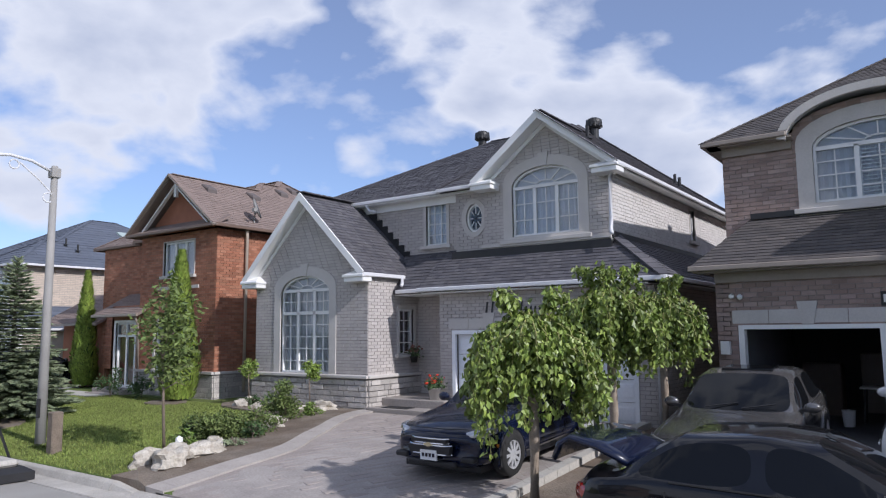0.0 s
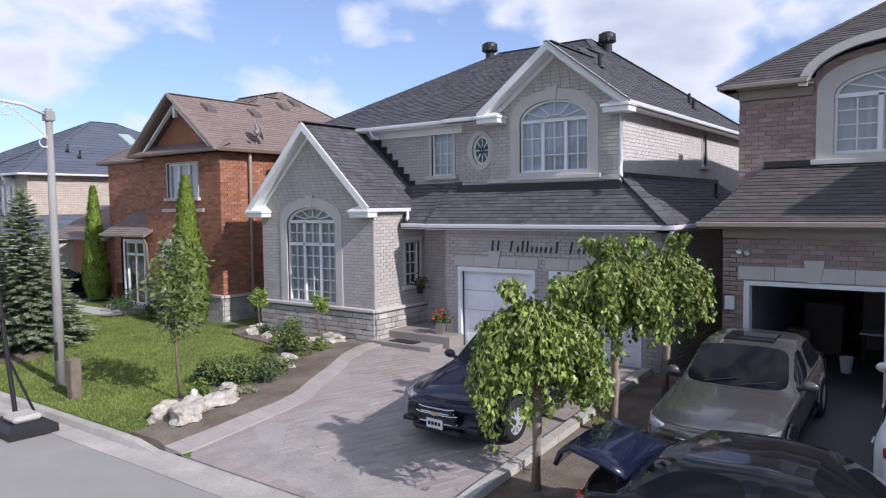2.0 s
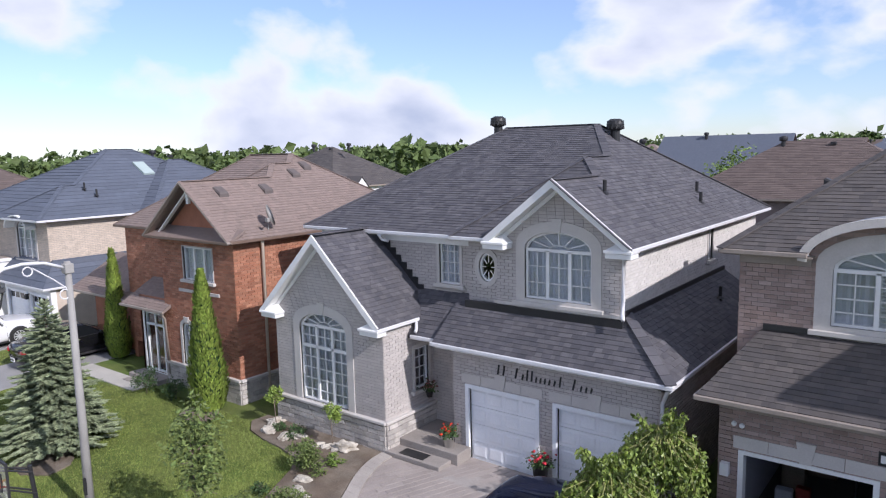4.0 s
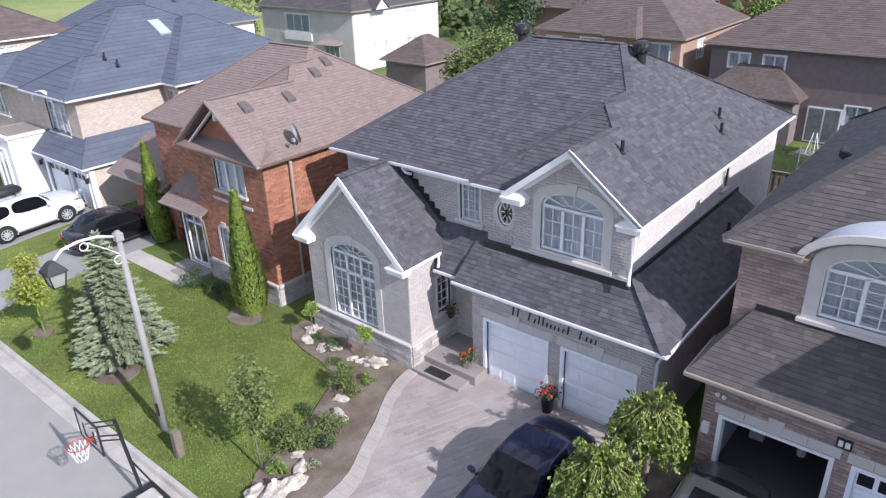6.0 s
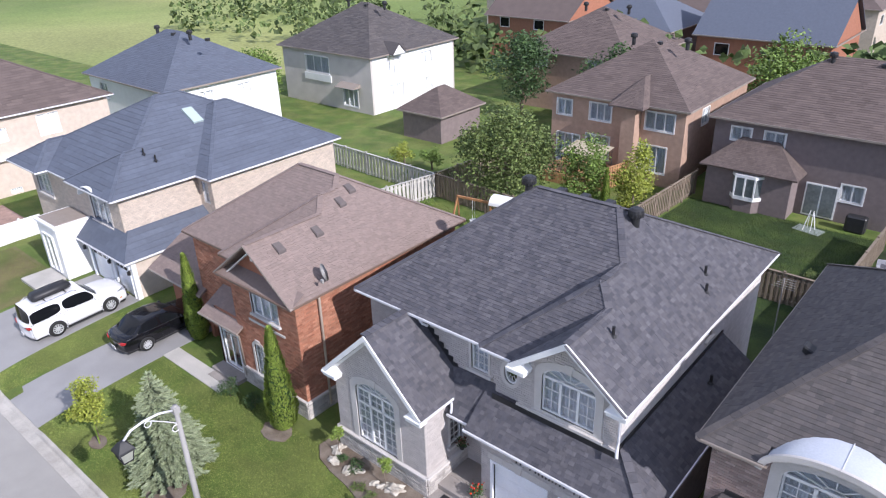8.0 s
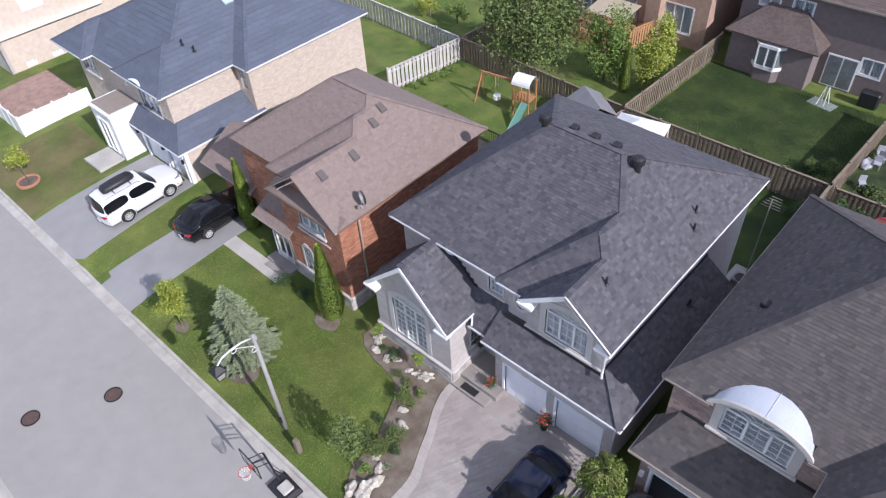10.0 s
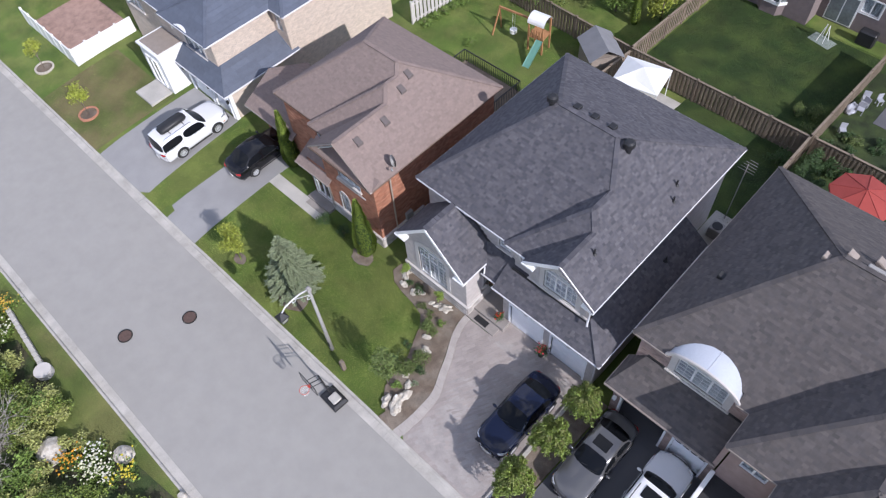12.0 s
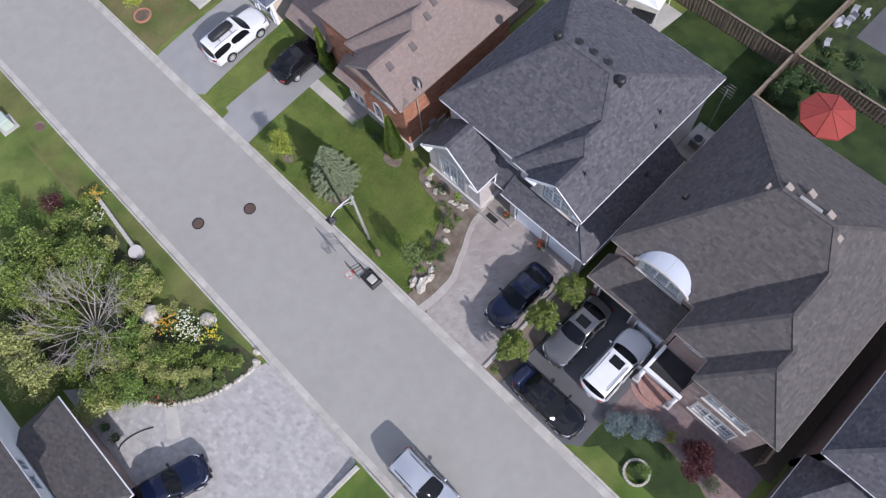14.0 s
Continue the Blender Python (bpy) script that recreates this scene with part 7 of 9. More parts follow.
car(pose(-3.2, -0.35, ROAD + 0.03), "car_silver", "pale silver wagon parked along the kerb", 4.6, 1.8, 1.62, belt=1.0, hood=1.0, deck=1.02, cab=(0.85, -0.05, -2.0, -2.2), suv=True)

# ---------- street furniture, drives, fences, yards ----------
post = thing("street_lamp", "tapered concrete street lamp with a scrolled white arm and lantern", "street lamp", at=pose(-16.40, 7.48, 0.25))
part("pole", Geo().tube([(0, 0, -0.2), (0, 0, 3.2), (0, 0, 6.35)], [0.112, 0.09, 0.068], 10), M["galv"], post, smooth=True)
part("arm", Geo().tube([(0, -0.03, 6.2), (0.02, -0.5, 6.38), (0.04, -0.95, 6.42), (0.05, -1.35, 6.36), (0.06, -1.62, 6.15)], 0.035, 8), M["alu"], post, smooth=True)
for k, (cy, cz, rr) in enumerate(((-0.12, 5.62, 0.11), (-0.85, 6.24, 0.10))):
    part("scroll", Geo().tube([(0.02, cy + rr * math.cos(a / 10 * 2 * math.pi), cz + rr * math.sin(a / 10 * 2 * math.pi)) for a in range(11)], 0.016, 6), M["alu"], post)
part("stay", Geo().tube([(0.0, -0.06, 5.75), (0.02, -0.35, 6.0), (0.03, -0.75, 6.3)], 0.016, 6), M["alu"], post)
part("clamp", Geo().box(-0.1, -0.1, 6.08, 0.1, 0.1, 6.3), M["galv"], post, bevel=0.015)
lan = part("lantern_roof", Geo().loft([[(0.06 - w, -1.65 - w, z), (0.06 + w, -1.65 - w, z), (0.06 + w, -1.65 + w, z), (0.06 - w, -1.65 + w, z)] for w, z in ((0.24, 5.92), (0.22, 5.98), (0.09, 6.16), (0.05, 6.2))]), M["black"], post)
part("lantern_glass", Geo().loft([[(0.06 - w, -1.65 - w, z), (0.06 + w, -1.65 - w, z), (0.06 + w, -1.65 + w, z), (0.06 - w, -1.65 + w, z)] for w, z in ((0.13, 5.58), (0.19, 5.92))]), mat("lantern_glass", (0.30, 0.31, 0.27), 0.1, 0.1, 3, 20, 0), post)
for sx, sy in ((-1, -1), (1, -1), (1, 1), (-1, 1)):
    part("lantern_bar", Geo().beam((0.06 + sx * 0.135, -1.65 + sy * 0.135, 5.57), (0.06 + sx * 0.195, -1.65 + sy * 0.195, 5.93), 0.025, 0.025), M["black"], post)
part("lantern_base", Geo().box(-0.085, -1.795, 5.555, 0.205, -1.505, 5.58), M["black"], post)
part("access_plate", Geo().box(0.03, -0.135, 0.85, 0.10, -0.08, 1.25), M["black"], post)
stump = tagged(put("wooden_post", Geo().box(-15.24, 7.05, 0.3, -15.02, 7.27, 1.32), M["bark"], bevel=0.02), "short weathered wooden utility post beside the lamp", "post")

hoop = thing("basketball_hoop", "black portable basketball hoop with a red rim at the kerb", "basketball hoop", at=pose(-14.60, 5.45, ROAD + 0.03, 0, 0, -92))
part("base", Geo().loft([[(-0.75, -0.35, 0), (0.1, -0.35, 0), (0.1, 0.85, 0), (-0.75, 0.85, 0)], [(-0.75, -0.35, 0.14), (0.1, -0.35, 0.14), (0.1, 0.85, 0.14), (-0.75, 0.85, 0.14)], [(-0.63, -0.2, 0.22), (0.0, -0.2, 0.22), (0.0, 0.7, 0.22), (-0.63, 0.7, 0.22)]]), M["black"], hoop)
part("sandbag", Geo().box(-0.58, 0.08, 0.21, -0.08, 0.62, 0.34), M["concrete"], hoop, bevel=0.05)
part("pole", Geo().tube([(-0.35, 0, 0.15), (-0.15, 0, 2.63)], 0.045, 8), M["black"], hoop)
part("brace", Geo().tube([(-0.68, 0.0, 0.2), (-0.24, 0, 1.4)], 0.025, 6), M["black"], hoop)
for s in (-0.12, 0.12):
    part("strut", Geo().tube([(-0.18, s, 2.08), (0.41, s, 2.40)], 0.02, 6).tube([(-0.15, s, 2.53), (0.41, s, 2.78)], 0.02, 6), M["black"], hoop)
part("backboard", Geo().box(0.41, -0.55, 2.25, 0.435, 0.55, 3.00), mat("clear_acrylic", (0.85, 0.88, 0.9), 0.04, 0.02, 3, 20, 0, trans=1.0), hoop)
fr = Geo()
for a, b in (((-0.56, 2.84), (0.56, 2.84)), ((0.56, 2.84), (0.56, 3.61)), ((0.56, 3.61), (-0.56, 3.61)), ((-0.56, 3.61), (-0.56, 2.84)), ((-0.25, 3.0), (0.25, 3.0)), ((-0.25, 3.0), (-0.25, 3.35)), ((0.25, 3.0), (0.25, 3.35))):
    fr.beam((0.422, a[0], a[1] - 0.60), (0.422, b[0], b[1] - 0.60), 0.04, 0.045)
part("board_frame", fr, M["black"], hoop)
part("rim", Geo().tube([(0.72 + 0.23 * math.cos(2 * math.pi * k / 16), 0.23 * math.sin(2 * math.pi * k / 16), 2.42) for k in range(17)], 0.014, 6).beam((0.43, 0, 2.40), (0.51, 0, 2.42), 0.15, 0.05), mat("hoop_red", (0.5, 0.05, 0.03), 0.4, 0.1, 5, 30, 0), hoop)
net = Geo()
for k in range(12):
    a = 2 * math.pi * k / 12
    for d in (0.26, -0.26):
        net.tube([(0.72 + 0.23 * math.cos(a), 0.23 * math.sin(a), 2.41), (0.72 + 0.17 * math.cos(a + d), 0.17 * math.sin(a + d), 2.20), (0.72 + 0.13 * math.cos(a + 2 * d), 0.13 * math.sin(a + 2 * d), 2.02)], 0.008, 4, False)
part("net", net, M["white"], hoop)

for x, y in ((-23.71, 3.54), (-25.37, 0.52)):
    mh = tagged(new("manhole_cover", None), "round rusty cast iron manhole cover in the street", "manhole cover", group="manhole covers")
    mh.matrix_basis = pose(x, y, ROAD + 0.075)
    part("lid", Geo().tube([(0, 0, 0), (0, 0, 0.03)], 0.34, 28), mat("rust_iron", (0.10, 0.062, 0.05), 0.8, 0.3, 8, 40, 0.6, 0.01) if "rust" not in M else M["rust"], mh)
    part("rim_ring", Geo().loft([[(q * math.cos(2 * math.pi * k / 28), q * math.sin(2 * math.pi * k / 28), z) for k in range(28)] for q, z in ((0.35, 0.0), (0.35, 0.034), (0.40, 0.034), (0.40, 0.0))], cap=False), M["tyre"], mh)
uc = thing("utility_cover", "round rusty utility cover with bare soil round it in the grass", "utility cover", at=pose(-39.6, -2.8, gz(-39.6, -2.8)))
part("lid", Geo().tube([(0, 0, -0.1), (0, 0, 0.045)], 0.33, 24), mat("rusty_lid", (0.15, 0.085, 0.065), 0.8, 0.3, 8, 40, 0.6, 0.01), uc)
part("soil_ring", Geo().tube([(0, 0, -0.1), (0, 0, 0.018)], [0.52, 0.48], 18), M["soil"], uc)
ub = thing("utility_box", "pale green utility cabinet on a pad", "utility box", at=pose(-41.4, -4.3, gz(-41.4, -4.3)))
part("cabinet", Geo().box(-0.5, -0.4, 0.05, 0.5, 0.4, 0.9), mat("utility_green", (0.45, 0.52, 0.45), 0.6, 0.1, 2, 20, 0), ub, bevel=0.04)
part("pad", Geo().box(-0.75, -0.6, -0.2, 0.75, 0.6, 0.05), M["concrete"], ub)

# drives and paths
slab("driveway_asphalt", [(-38.3, 6.60), (-32.95, 6.60), (-33.3, 14.2), (-38.2, 14.2)], M["drive_asphalt"], "grey asphalt double drive", "driveway")
slab("driveway_asphalt", [(-31.0, 6.60), (-27.65, 6.60), (-27.65, 15.1), (-30.6, 15.1)], M["drive_asphalt"], "grey asphalt drive", "driveway")
slab("garden_path", [(-27.66, 12.3), (-23.2, 12.3), (-23.2, 13.1), (-27.66, 13.1)], M["concrete"], "pale concrete garden path", "path", lift=0.03)
slab("driveway_asphalt", [(-4.25, 6.60), (1.35, 6.60), (1.2, 14.3), (-4.0, 14.3)], M["drive_dark"], "dark asphalt double drive", "driveway")
slab("brick_walk", [(1.22, 9.3), (1.45, 9.1), (2.6, 9.9), (4.5, 10.4), (7.2, 10.0), (9.25, 9.2), (9.25, 12.6), (1.2, 13.5)], mat("rose_pavers", (0.175, 0.138, 0.145), 0.9, 0.25, 4, 30, 0.5, 0.006, col2=(0.21, 0.15, 0.14), mask=0.5), "rose-grey brick front walk", "path", lift=0.025)
slab("side_yard", [(7.46, 12.6), (9.68, 12.6), (9.68, 28.0), (7.46, 28.0)], M["dark_soil"], "dark bare soil passage between two houses", "side yard", lift=0.02)
slab("planting_strip", [(-5.46, 6.60), (-4.3, 6.60), (-4.1, 14.3), (-5.46, 14.3)], M["soil"], "bare soil strip between two drives", "planting bed", lift=0.012)
slab("flower_bed", [(-12.0, 6.60), (-11.18, 6.60), (-11.12, 6.60), (-10.98, 6.60), (-10.82, 7.6), (-10.80, 8.43), (-10.88, 9.3), (-11.32, 10.2), (-11.7, 11.05), (-12.2, 12.0), (-12.5, 12.8), (-12.5, 13.45), (-17.3, 13.45), (-17.35, 12.85), (-16.8, 12.4), (-16.0, 12.2), (-15.1, 12.1), (-14.3, 11.9), (-13.85, 11.4), (-13.5, 10.6), (-13.1, 9.75), (-13.0, 8.85), (-12.85, 7.9), (-12.45, 7.4), (-11.9, 7.0)], M["soil"], "bare grey-brown soil garden bed with rocks", "garden bed", lift=0.06)
for x, y, r in ((-24.6, 7.7, 0.42), (-20.3, 8.1, 0.95), (-19.3, 12.35, 0.7)):
    slab("tree_pit", [(x + r * (1 + 0.12 * math.sin(3 * k)) * math.cos(2 * math.pi * k / 14), y + 0.75 * r * math.sin(2 * math.pi * k / 14)) for k in range(14)], M["soil"], "worn patch of bare soil under a tree", "soil patch", lift=0.05)
slab("gravel_bed", [(-54.0, 10.1), (-46.8, 10.1), (-46.8, 15), (-54, 15)], mat("red_gravel", (0.33, 0.22, 0.18), 0.95, 0.3, 2, 30, 0.6, 0.02), "reddish gravel bed", "gravel bed")
slab("side_path", [(-6.55, 25.1), (-5.15, 25.1), (-5.15, 27.9), (-6.55, 27.9)], M["concrete"], "pale concrete side path", "path", lift=0.03)
slab("verge", [(-90.0, -4.2), (-15.8, -4.2), (-15.3, -2.15), (-90.0, -2.15)], M["grass_dry"], "dry olive grass verge opposite", "grass verge", lift=0.010)
slab("side_lawn", [(-46.0, 6.60), (-38.7, 6.60), (-38.5, 12.8), (-46.0, 12.8)], mat("grass_brown", (0.155, 0.132, 0.058), 0.95, 0.35, 0.6, 25, 0.8, 0.05, col2=(0.105, 0.125, 0.034), mask=0.4), "dry brown-green front lawn", "lawn", lift=0.010)
slab("side_lawn", [(1.37, 6.60), (9.2, 6.60), (9.2, 9.15), (7.2, 9.95), (4.5, 10.35), (2.6, 9.85), (1.42, 9.05)], M["grass_rough"], "dark green front lawn by the brick walk", "lawn", lift=0.012)
slab("back_lawn", [(-13.0, 27.3), (9.0, 27.0), (9.0, 47.0), (-17.5, 47.5), (-17.5, 35.3), (-13.0, 35.2)], M["grass_back"], "rough mid-green grass of the back gardens", "lawn", lift=0.02)
slab("vegetable_plot", [(-4.9, 31.6), (8.3, 31.2), (8.3, 35.85), (-4.9, 35.75)], M["grass_rough"], "dark green grass round the red umbrella", "garden plot", lift=0.03)
slab("vegetable_plot", [(-4.9, 35.9), (8.3, 36.0), (8.3, 46.0), (-4.9, 46.0)], mat("plot_soil", (0.022, 0.036, 0.010), 0.95, 0.4, 1.5, 25, 0.9, 0.05, col2=(0.040, 0.060, 0.014), mask=0.8), "dark green overgrown kitchen garden", "garden plot", lift=0.03)
slab("yard", [(-3.2, 41.0), (8.3, 41.0), (8.3, 45.8), (-3.2, 45.8)], M["drive_dark"], "dark asphalt yard behind the garden", "yard", lift=0.05)
slab("opposite_bed", [(-33.5, -11.3), (-29.5, -3.6), (-26.0, -3.6), (-22.8, -4.9), (-19.2, -2.9), (-15.35, -2.4), (-15.30, -3.72), (-15.77, -5.7), (-16.71, -7.31), (-18.2, -8.7), (-19.64, -9.57), (-21.1, -10.2), (-24.0, -12.0), (-29.0, -13.5)], mat("leaf_mulch", (0.07, 0.065, 0.035), 0.95, 0.4, 1.5, 25, 0.9, 0.05, col2=(0.045, 0.07, 0.02), mask=1.0), "shaded planted ground of the garden opposite", "garden bed", lift=0.03)
slab("patio", [(-17.0, 31.0), (-13.2, 31.0), (-13.0, 34.6), (-17.2, 34.6)], M["concrete"], "pale paved back patio", "patio", lift=0.03)
slab("stone_driveway", [(-22.4, -11.8), (-21.1, -10.25), (-19.64, -9.62), (-18.2, -8.75), (-16.71, -7.36), (-15.75, -5.7), (-15.25, -3.72), (-15.2, -2.15), (-6.8, -2.15), (-6.9, -9), (-7.0, -13.6), (-13.3, -13.6), (-13.3, -11.8)], mat("cobble_grey", (0.44, 0.42, 0.40), 0.9, 0.2, 2.5, 30, 0.5, 0.006, col2=(0.36, 0.345, 0.33), mask=2.5), "pale grey cobbled drive opposite", "driveway", lift=0.03)


class Sloped(Plane):
    """A level frame laid over the ground."""

    def to3(self, u, v, w=0.0):
        p = self.o + self.u * u + self.v * v
        return Vector((p.x, p.y, gz(p.x, p.y) + 0.008 + w))


def curve(points, n=6):
    """A smooth line through points."""
    q = [points[0]] + list(points) + [points[-1]]
    out = []
    for a, b, c, d in zip(q, q[1:], q[2:], q[3:]):
        for k in range(n):
            t = k / n
            out.append(tuple(0.5 * (2 * b[i] + (c[i] - a[i]) * t + (2 * a[i] - 5 * b[i] + 4 * c[i] - d[i]) * t * t + (3 * b[i] - a[i] - 3 * c[i] + d[i]) * t ** 3) for i in (0, 1)))
    return out + [points[-1]]


EDGE = curve([(-10.50, 6.60), (-10.36, 7.5), (-10.34, 8.43), (-10.44, 9.3), (-10.88, 10.21), (-11.26, 11.06), (-11.78, 12.0), (-12.08, 12.8), (-12.15, 13.4)])


def pave():
    """The front drive: long stamped planks laid askew, and a pale border along the curved edge."""
    outline = EDGE + [(-10.9, 13.4), (-10.9, 14.55), (-5.62, 14.55), (-5.62, 6.60)]
    drive = slab("driveway", [(x - 0.2, y) for x, y in EDGE] + [(-10.9, 13.4), (-10.9, 14.6), (-5.6, 14.6), (-5.6, 6.60)], mat("paver_joint", (0.33, 0.30, 0.28), 0.95, 0.2, 2, 30, 0.3), "rose-grey stamped plank drive with a pale curved border", "driveway", lift=0.012)
    a = radians(66)
    pl = Sloped((-9.0, 10.0, 0.0), (math.cos(a), math.sin(a), 0), (-math.sin(a), math.cos(a), 0))
    rest = lay(Geo(), pl, [pl.to2((x, y, 0)) for x, y in outline], 0.20, 0.75, 0.010, 0.012, 0.35, False, (), 8, ("paver", M["paver_one"], drive, 300))
    tagged(part("pavers", rest, M["paver"], drive), kind="stuff")
    for k, ((xa, ya), (xb, yb)) in enumerate(zip(EDGE[::2], EDGE[2::2])):
        w0, w1 = 0.50 - 0.15 * k / 24, 0.50 - 0.15 * (k + 1) / 24
        za, zb = gz(xa, ya), gz(xb, yb)
        g = Geo().add([(xa - w0, ya, za + 0.075), (xa, ya, za + 0.05), (xb, yb - 0.006, zb + 0.05), (xb - w1, yb - 0.006, zb + 0.075), (xa - w0, ya, za - 0.15), (xa, ya, za - 0.1), (xb, yb - 0.006, zb - 0.1), (xb - w1, yb - 0.006, zb - 0.15)],
                      [(0, 1, 2, 3), (4, 5, 1, 0), (5, 6, 2, 1), (6, 7, 3, 2), (7, 4, 0, 3)])
        part("border_stone", g, M["border"], drive)
    ys = [6.65 + 0.42 * k for k in range(19)]
    for a, b in zip(ys, ys[1:]):
        part("edge_stone", Geo().prism([(-5.62, a, gz(-5, a) - 0.1), (-5.44, a, gz(-5, a) - 0.1), (-5.44, a, gz(-5, a) + 0.13), (-5.62, a, gz(-5, a) + 0.13)], (0, 0.41, gz(-5, b) - gz(-5, a))), M["concrete"], drive)


M["border"] = mat("border_concrete", (0.38, 0.345, 0.315), 0.9, 0.15, 2, 40, 0.3, 0.004)
pave()


# fences
def fence(pts, h=1.75, material="wood", label="weathered board fence between back gardens", posts=2.4, boards=True, cap=True, name="fence", pitch=0.134):
    f = thing(name, label, "fence", group="garden fences")
    board = Geo().box(0, -0.01, 0, 0.13, 0.012, 1)
    me = bpy.data.meshes.new("board")
    me.from_pydata(board.v, [], board.f)
    me.materials.append(M[material])
    for (xa, ya), (xb, yb) in zip(pts, pts[1:]):
        a, b = Vector((xa, ya, gz(xa, ya))), Vector((xb, yb, gz(xb, yb)))
        ln = (b - a).length
        n = max(round(ln / posts), 1)
        rz = math.degrees(math.atan2(yb - ya, xb - xa))
        for k in range(n + 1):
            p = a.lerp(b, k / n)
            part("post", Geo().box(p.x - 0.05, p.y - 0.05, p.z - 0.2, p.x + 0.05, p.y + 0.05, p.z + h + 0.12).box(p.x - 0.065, p.y - 0.065, p.z + h + 0.12, p.x + 0.065, p.y + 0.065, p.z + h + 0.16), M[material], f)
        for z in (0.3, h - 0.2):
            part("rail", Geo().beam(a + Vector((0, 0, z)), b + Vector((0, 0, z)), 0.05, 0.09), M[material], f)
        if cap:
            part("cap_rail", Geo().beam(a + Vector((0, 0, h + 0.05)), b + Vector((0, 0, h + 0.05)), 0.14, 0.04), M[material], f)
        if boards:
            m = int(ln / pitch)
            for k in range(m):
                p = a.lerp(b, (k + 0.5) / m)
                ob = new("board", me)
                ob.parent = f
                off = 0.03 if k % 2 else -0.03
                ob.matrix_basis = pose(p.x, p.y, p.z + 0.08, 0, 0, rz) @ Matrix.Translation((-0.07, off, 0)) @ Matrix.Diagonal((1, 1, h - 0.08, 1))
    return f


fence([(-17.6, 35.2), (-5.15, 35.3)])
fence([(-31.6, 35.9), (-17.6, 35.2)])
fence([(-17.6, 35.2), (-17.6, 48.4)])
fence([(-31.6, 28.6), (-31.6, 35.9)], material="wood_white", label="bleached picket fence between back gardens", pitch=0.19)
fence([(-46.5, 36.6), (-31.6, 35.9)], material="wood_white", label="bleached picket fence between back gardens", pitch=0.19)
fence([(-5.0, 27.4), (-5.15, 35.3)])
fence([(-5.15, 35.3), (-5.0, 46.0)])
fence([(-5.15, 31.0), (8.3, 30.0)], h=1.5)
fence([(8.5, 12.8), (8.5, 30.0)], h=1.6)
fence([(-4.95, 35.85), (8.3, 36.0)], h=1.35)
fence([(-17.6, 28.2), (-17.6, 35.2)], h=1.5)
fence([(-31.6, 48.0), (-31.6, 36.0)], label="red-brown board fence between back gardens")
fence([(-23.1, 44.3), (-22.5, 47.3)], h=1.7, material="wood_cedar", label="orange cedar board fence beside young trees")

# back gardens
play = thing("play_set", "wooden play set with a swing beam, tower, canopy and green slide", "play set", at=pose(-24.2, 32.6, gz(-24, 32.6), 0, 0, 8))
wd = mat("cedar", (0.40, 0.20, 0.09), 0.8, 0.2, 3, 30, 0.3)
part("beam", Geo().beam((-2.4, 0, 2.2), (0.3, 0, 2.2), 0.1, 0.14), wd, play)
for s in (-0.6, 0.6):
    part("leg", Geo().beam((-2.6, s, 0), (-2.35, 0, 2.2), 0.09, 0.09), wd, play)
for x in (0.3, 1.4):
    for y in (-0.5, 0.5):
        part("tower_post", Geo().box(x - 0.05, y - 0.05, 0, x + 0.05, y + 0.05, 2.4), wd, play)
part("tower_floor", Geo().box(0.25, -0.55, 1.2, 1.45, 0.55, 1.28), wd, play)
for k in range(6):
    part("slat", Geo().box(0.3 + 0.2 * k, -0.56, 1.3, 0.4 + 0.2 * k, -0.53, 1.9), wd, play)
part("canopy", Geo().loft([[(x, 0.6 * math.cos(math.pi * k / 10), 2.3 + 0.5 * math.sin(math.pi * k / 10)) for k in range(11)] for x in (0.2, 1.5)], closed=False, cap=False), M["white"], play)
part("slide", Geo().prism([(1.0, -0.6, 1.25), (1.5, -0.6, 1.25), (1.5, -0.65, 1.3), (1.45, -0.65, 1.27), (1.05, -0.65, 1.27), (1.0, -0.65, 1.3)], (0, -1.9, -1.15)), mat("slide_green", (0.12, 0.28, 0.22), 0.4, 0.1, 3, 20, 0), play)
part("swing", Geo().tube([(-1.2, 0.15, 2.2), (-1.2, 0.15, 0.7)], 0.012, 4).tube([(-1.2, -0.15, 2.2), (-1.2, -0.15, 0.7)], 0.012, 4).loft([[(-1.2 + r * math.cos(k * math.pi / 5), r * math.sin(k * math.pi / 5), z) for k in range(10)] for r, z in ((0.12, 0.45), (0.24, 0.5), (0.26, 0.8))]), M["white"], play)
shed = thing("garden_shed", "grey vinyl garden shed with a gable roof", "shed", at=pose(-19.2, 34.0, gz(-19, 34), 0, 0, -35))
part("walls", Geo().box(-1.2, -1.0, 0, 1.2, 1.0, 1.7), M["taupe_trim"], shed)
for s in (-1, 1):
    part("roof_slope", Geo().prism([(-1.35, 0, 2.35), (1.35, 0, 2.35), (1.35, s * 1.2, 1.6), (-1.35, s * 1.2, 1.6)], (0, 0, 0.05)), mat("shed_roof", (0.22, 0.22, 0.23), 0.6, 0.1, 2, 20, 0.1) if s < 0 else bpy.data.materials["shed_roof"], shed)
gaz = thing("gazebo", "white fabric gazebo canopy on four posts", "gazebo", at=pose(-15.3, 32.9, gz(-15, 33), 0, 0, 12))
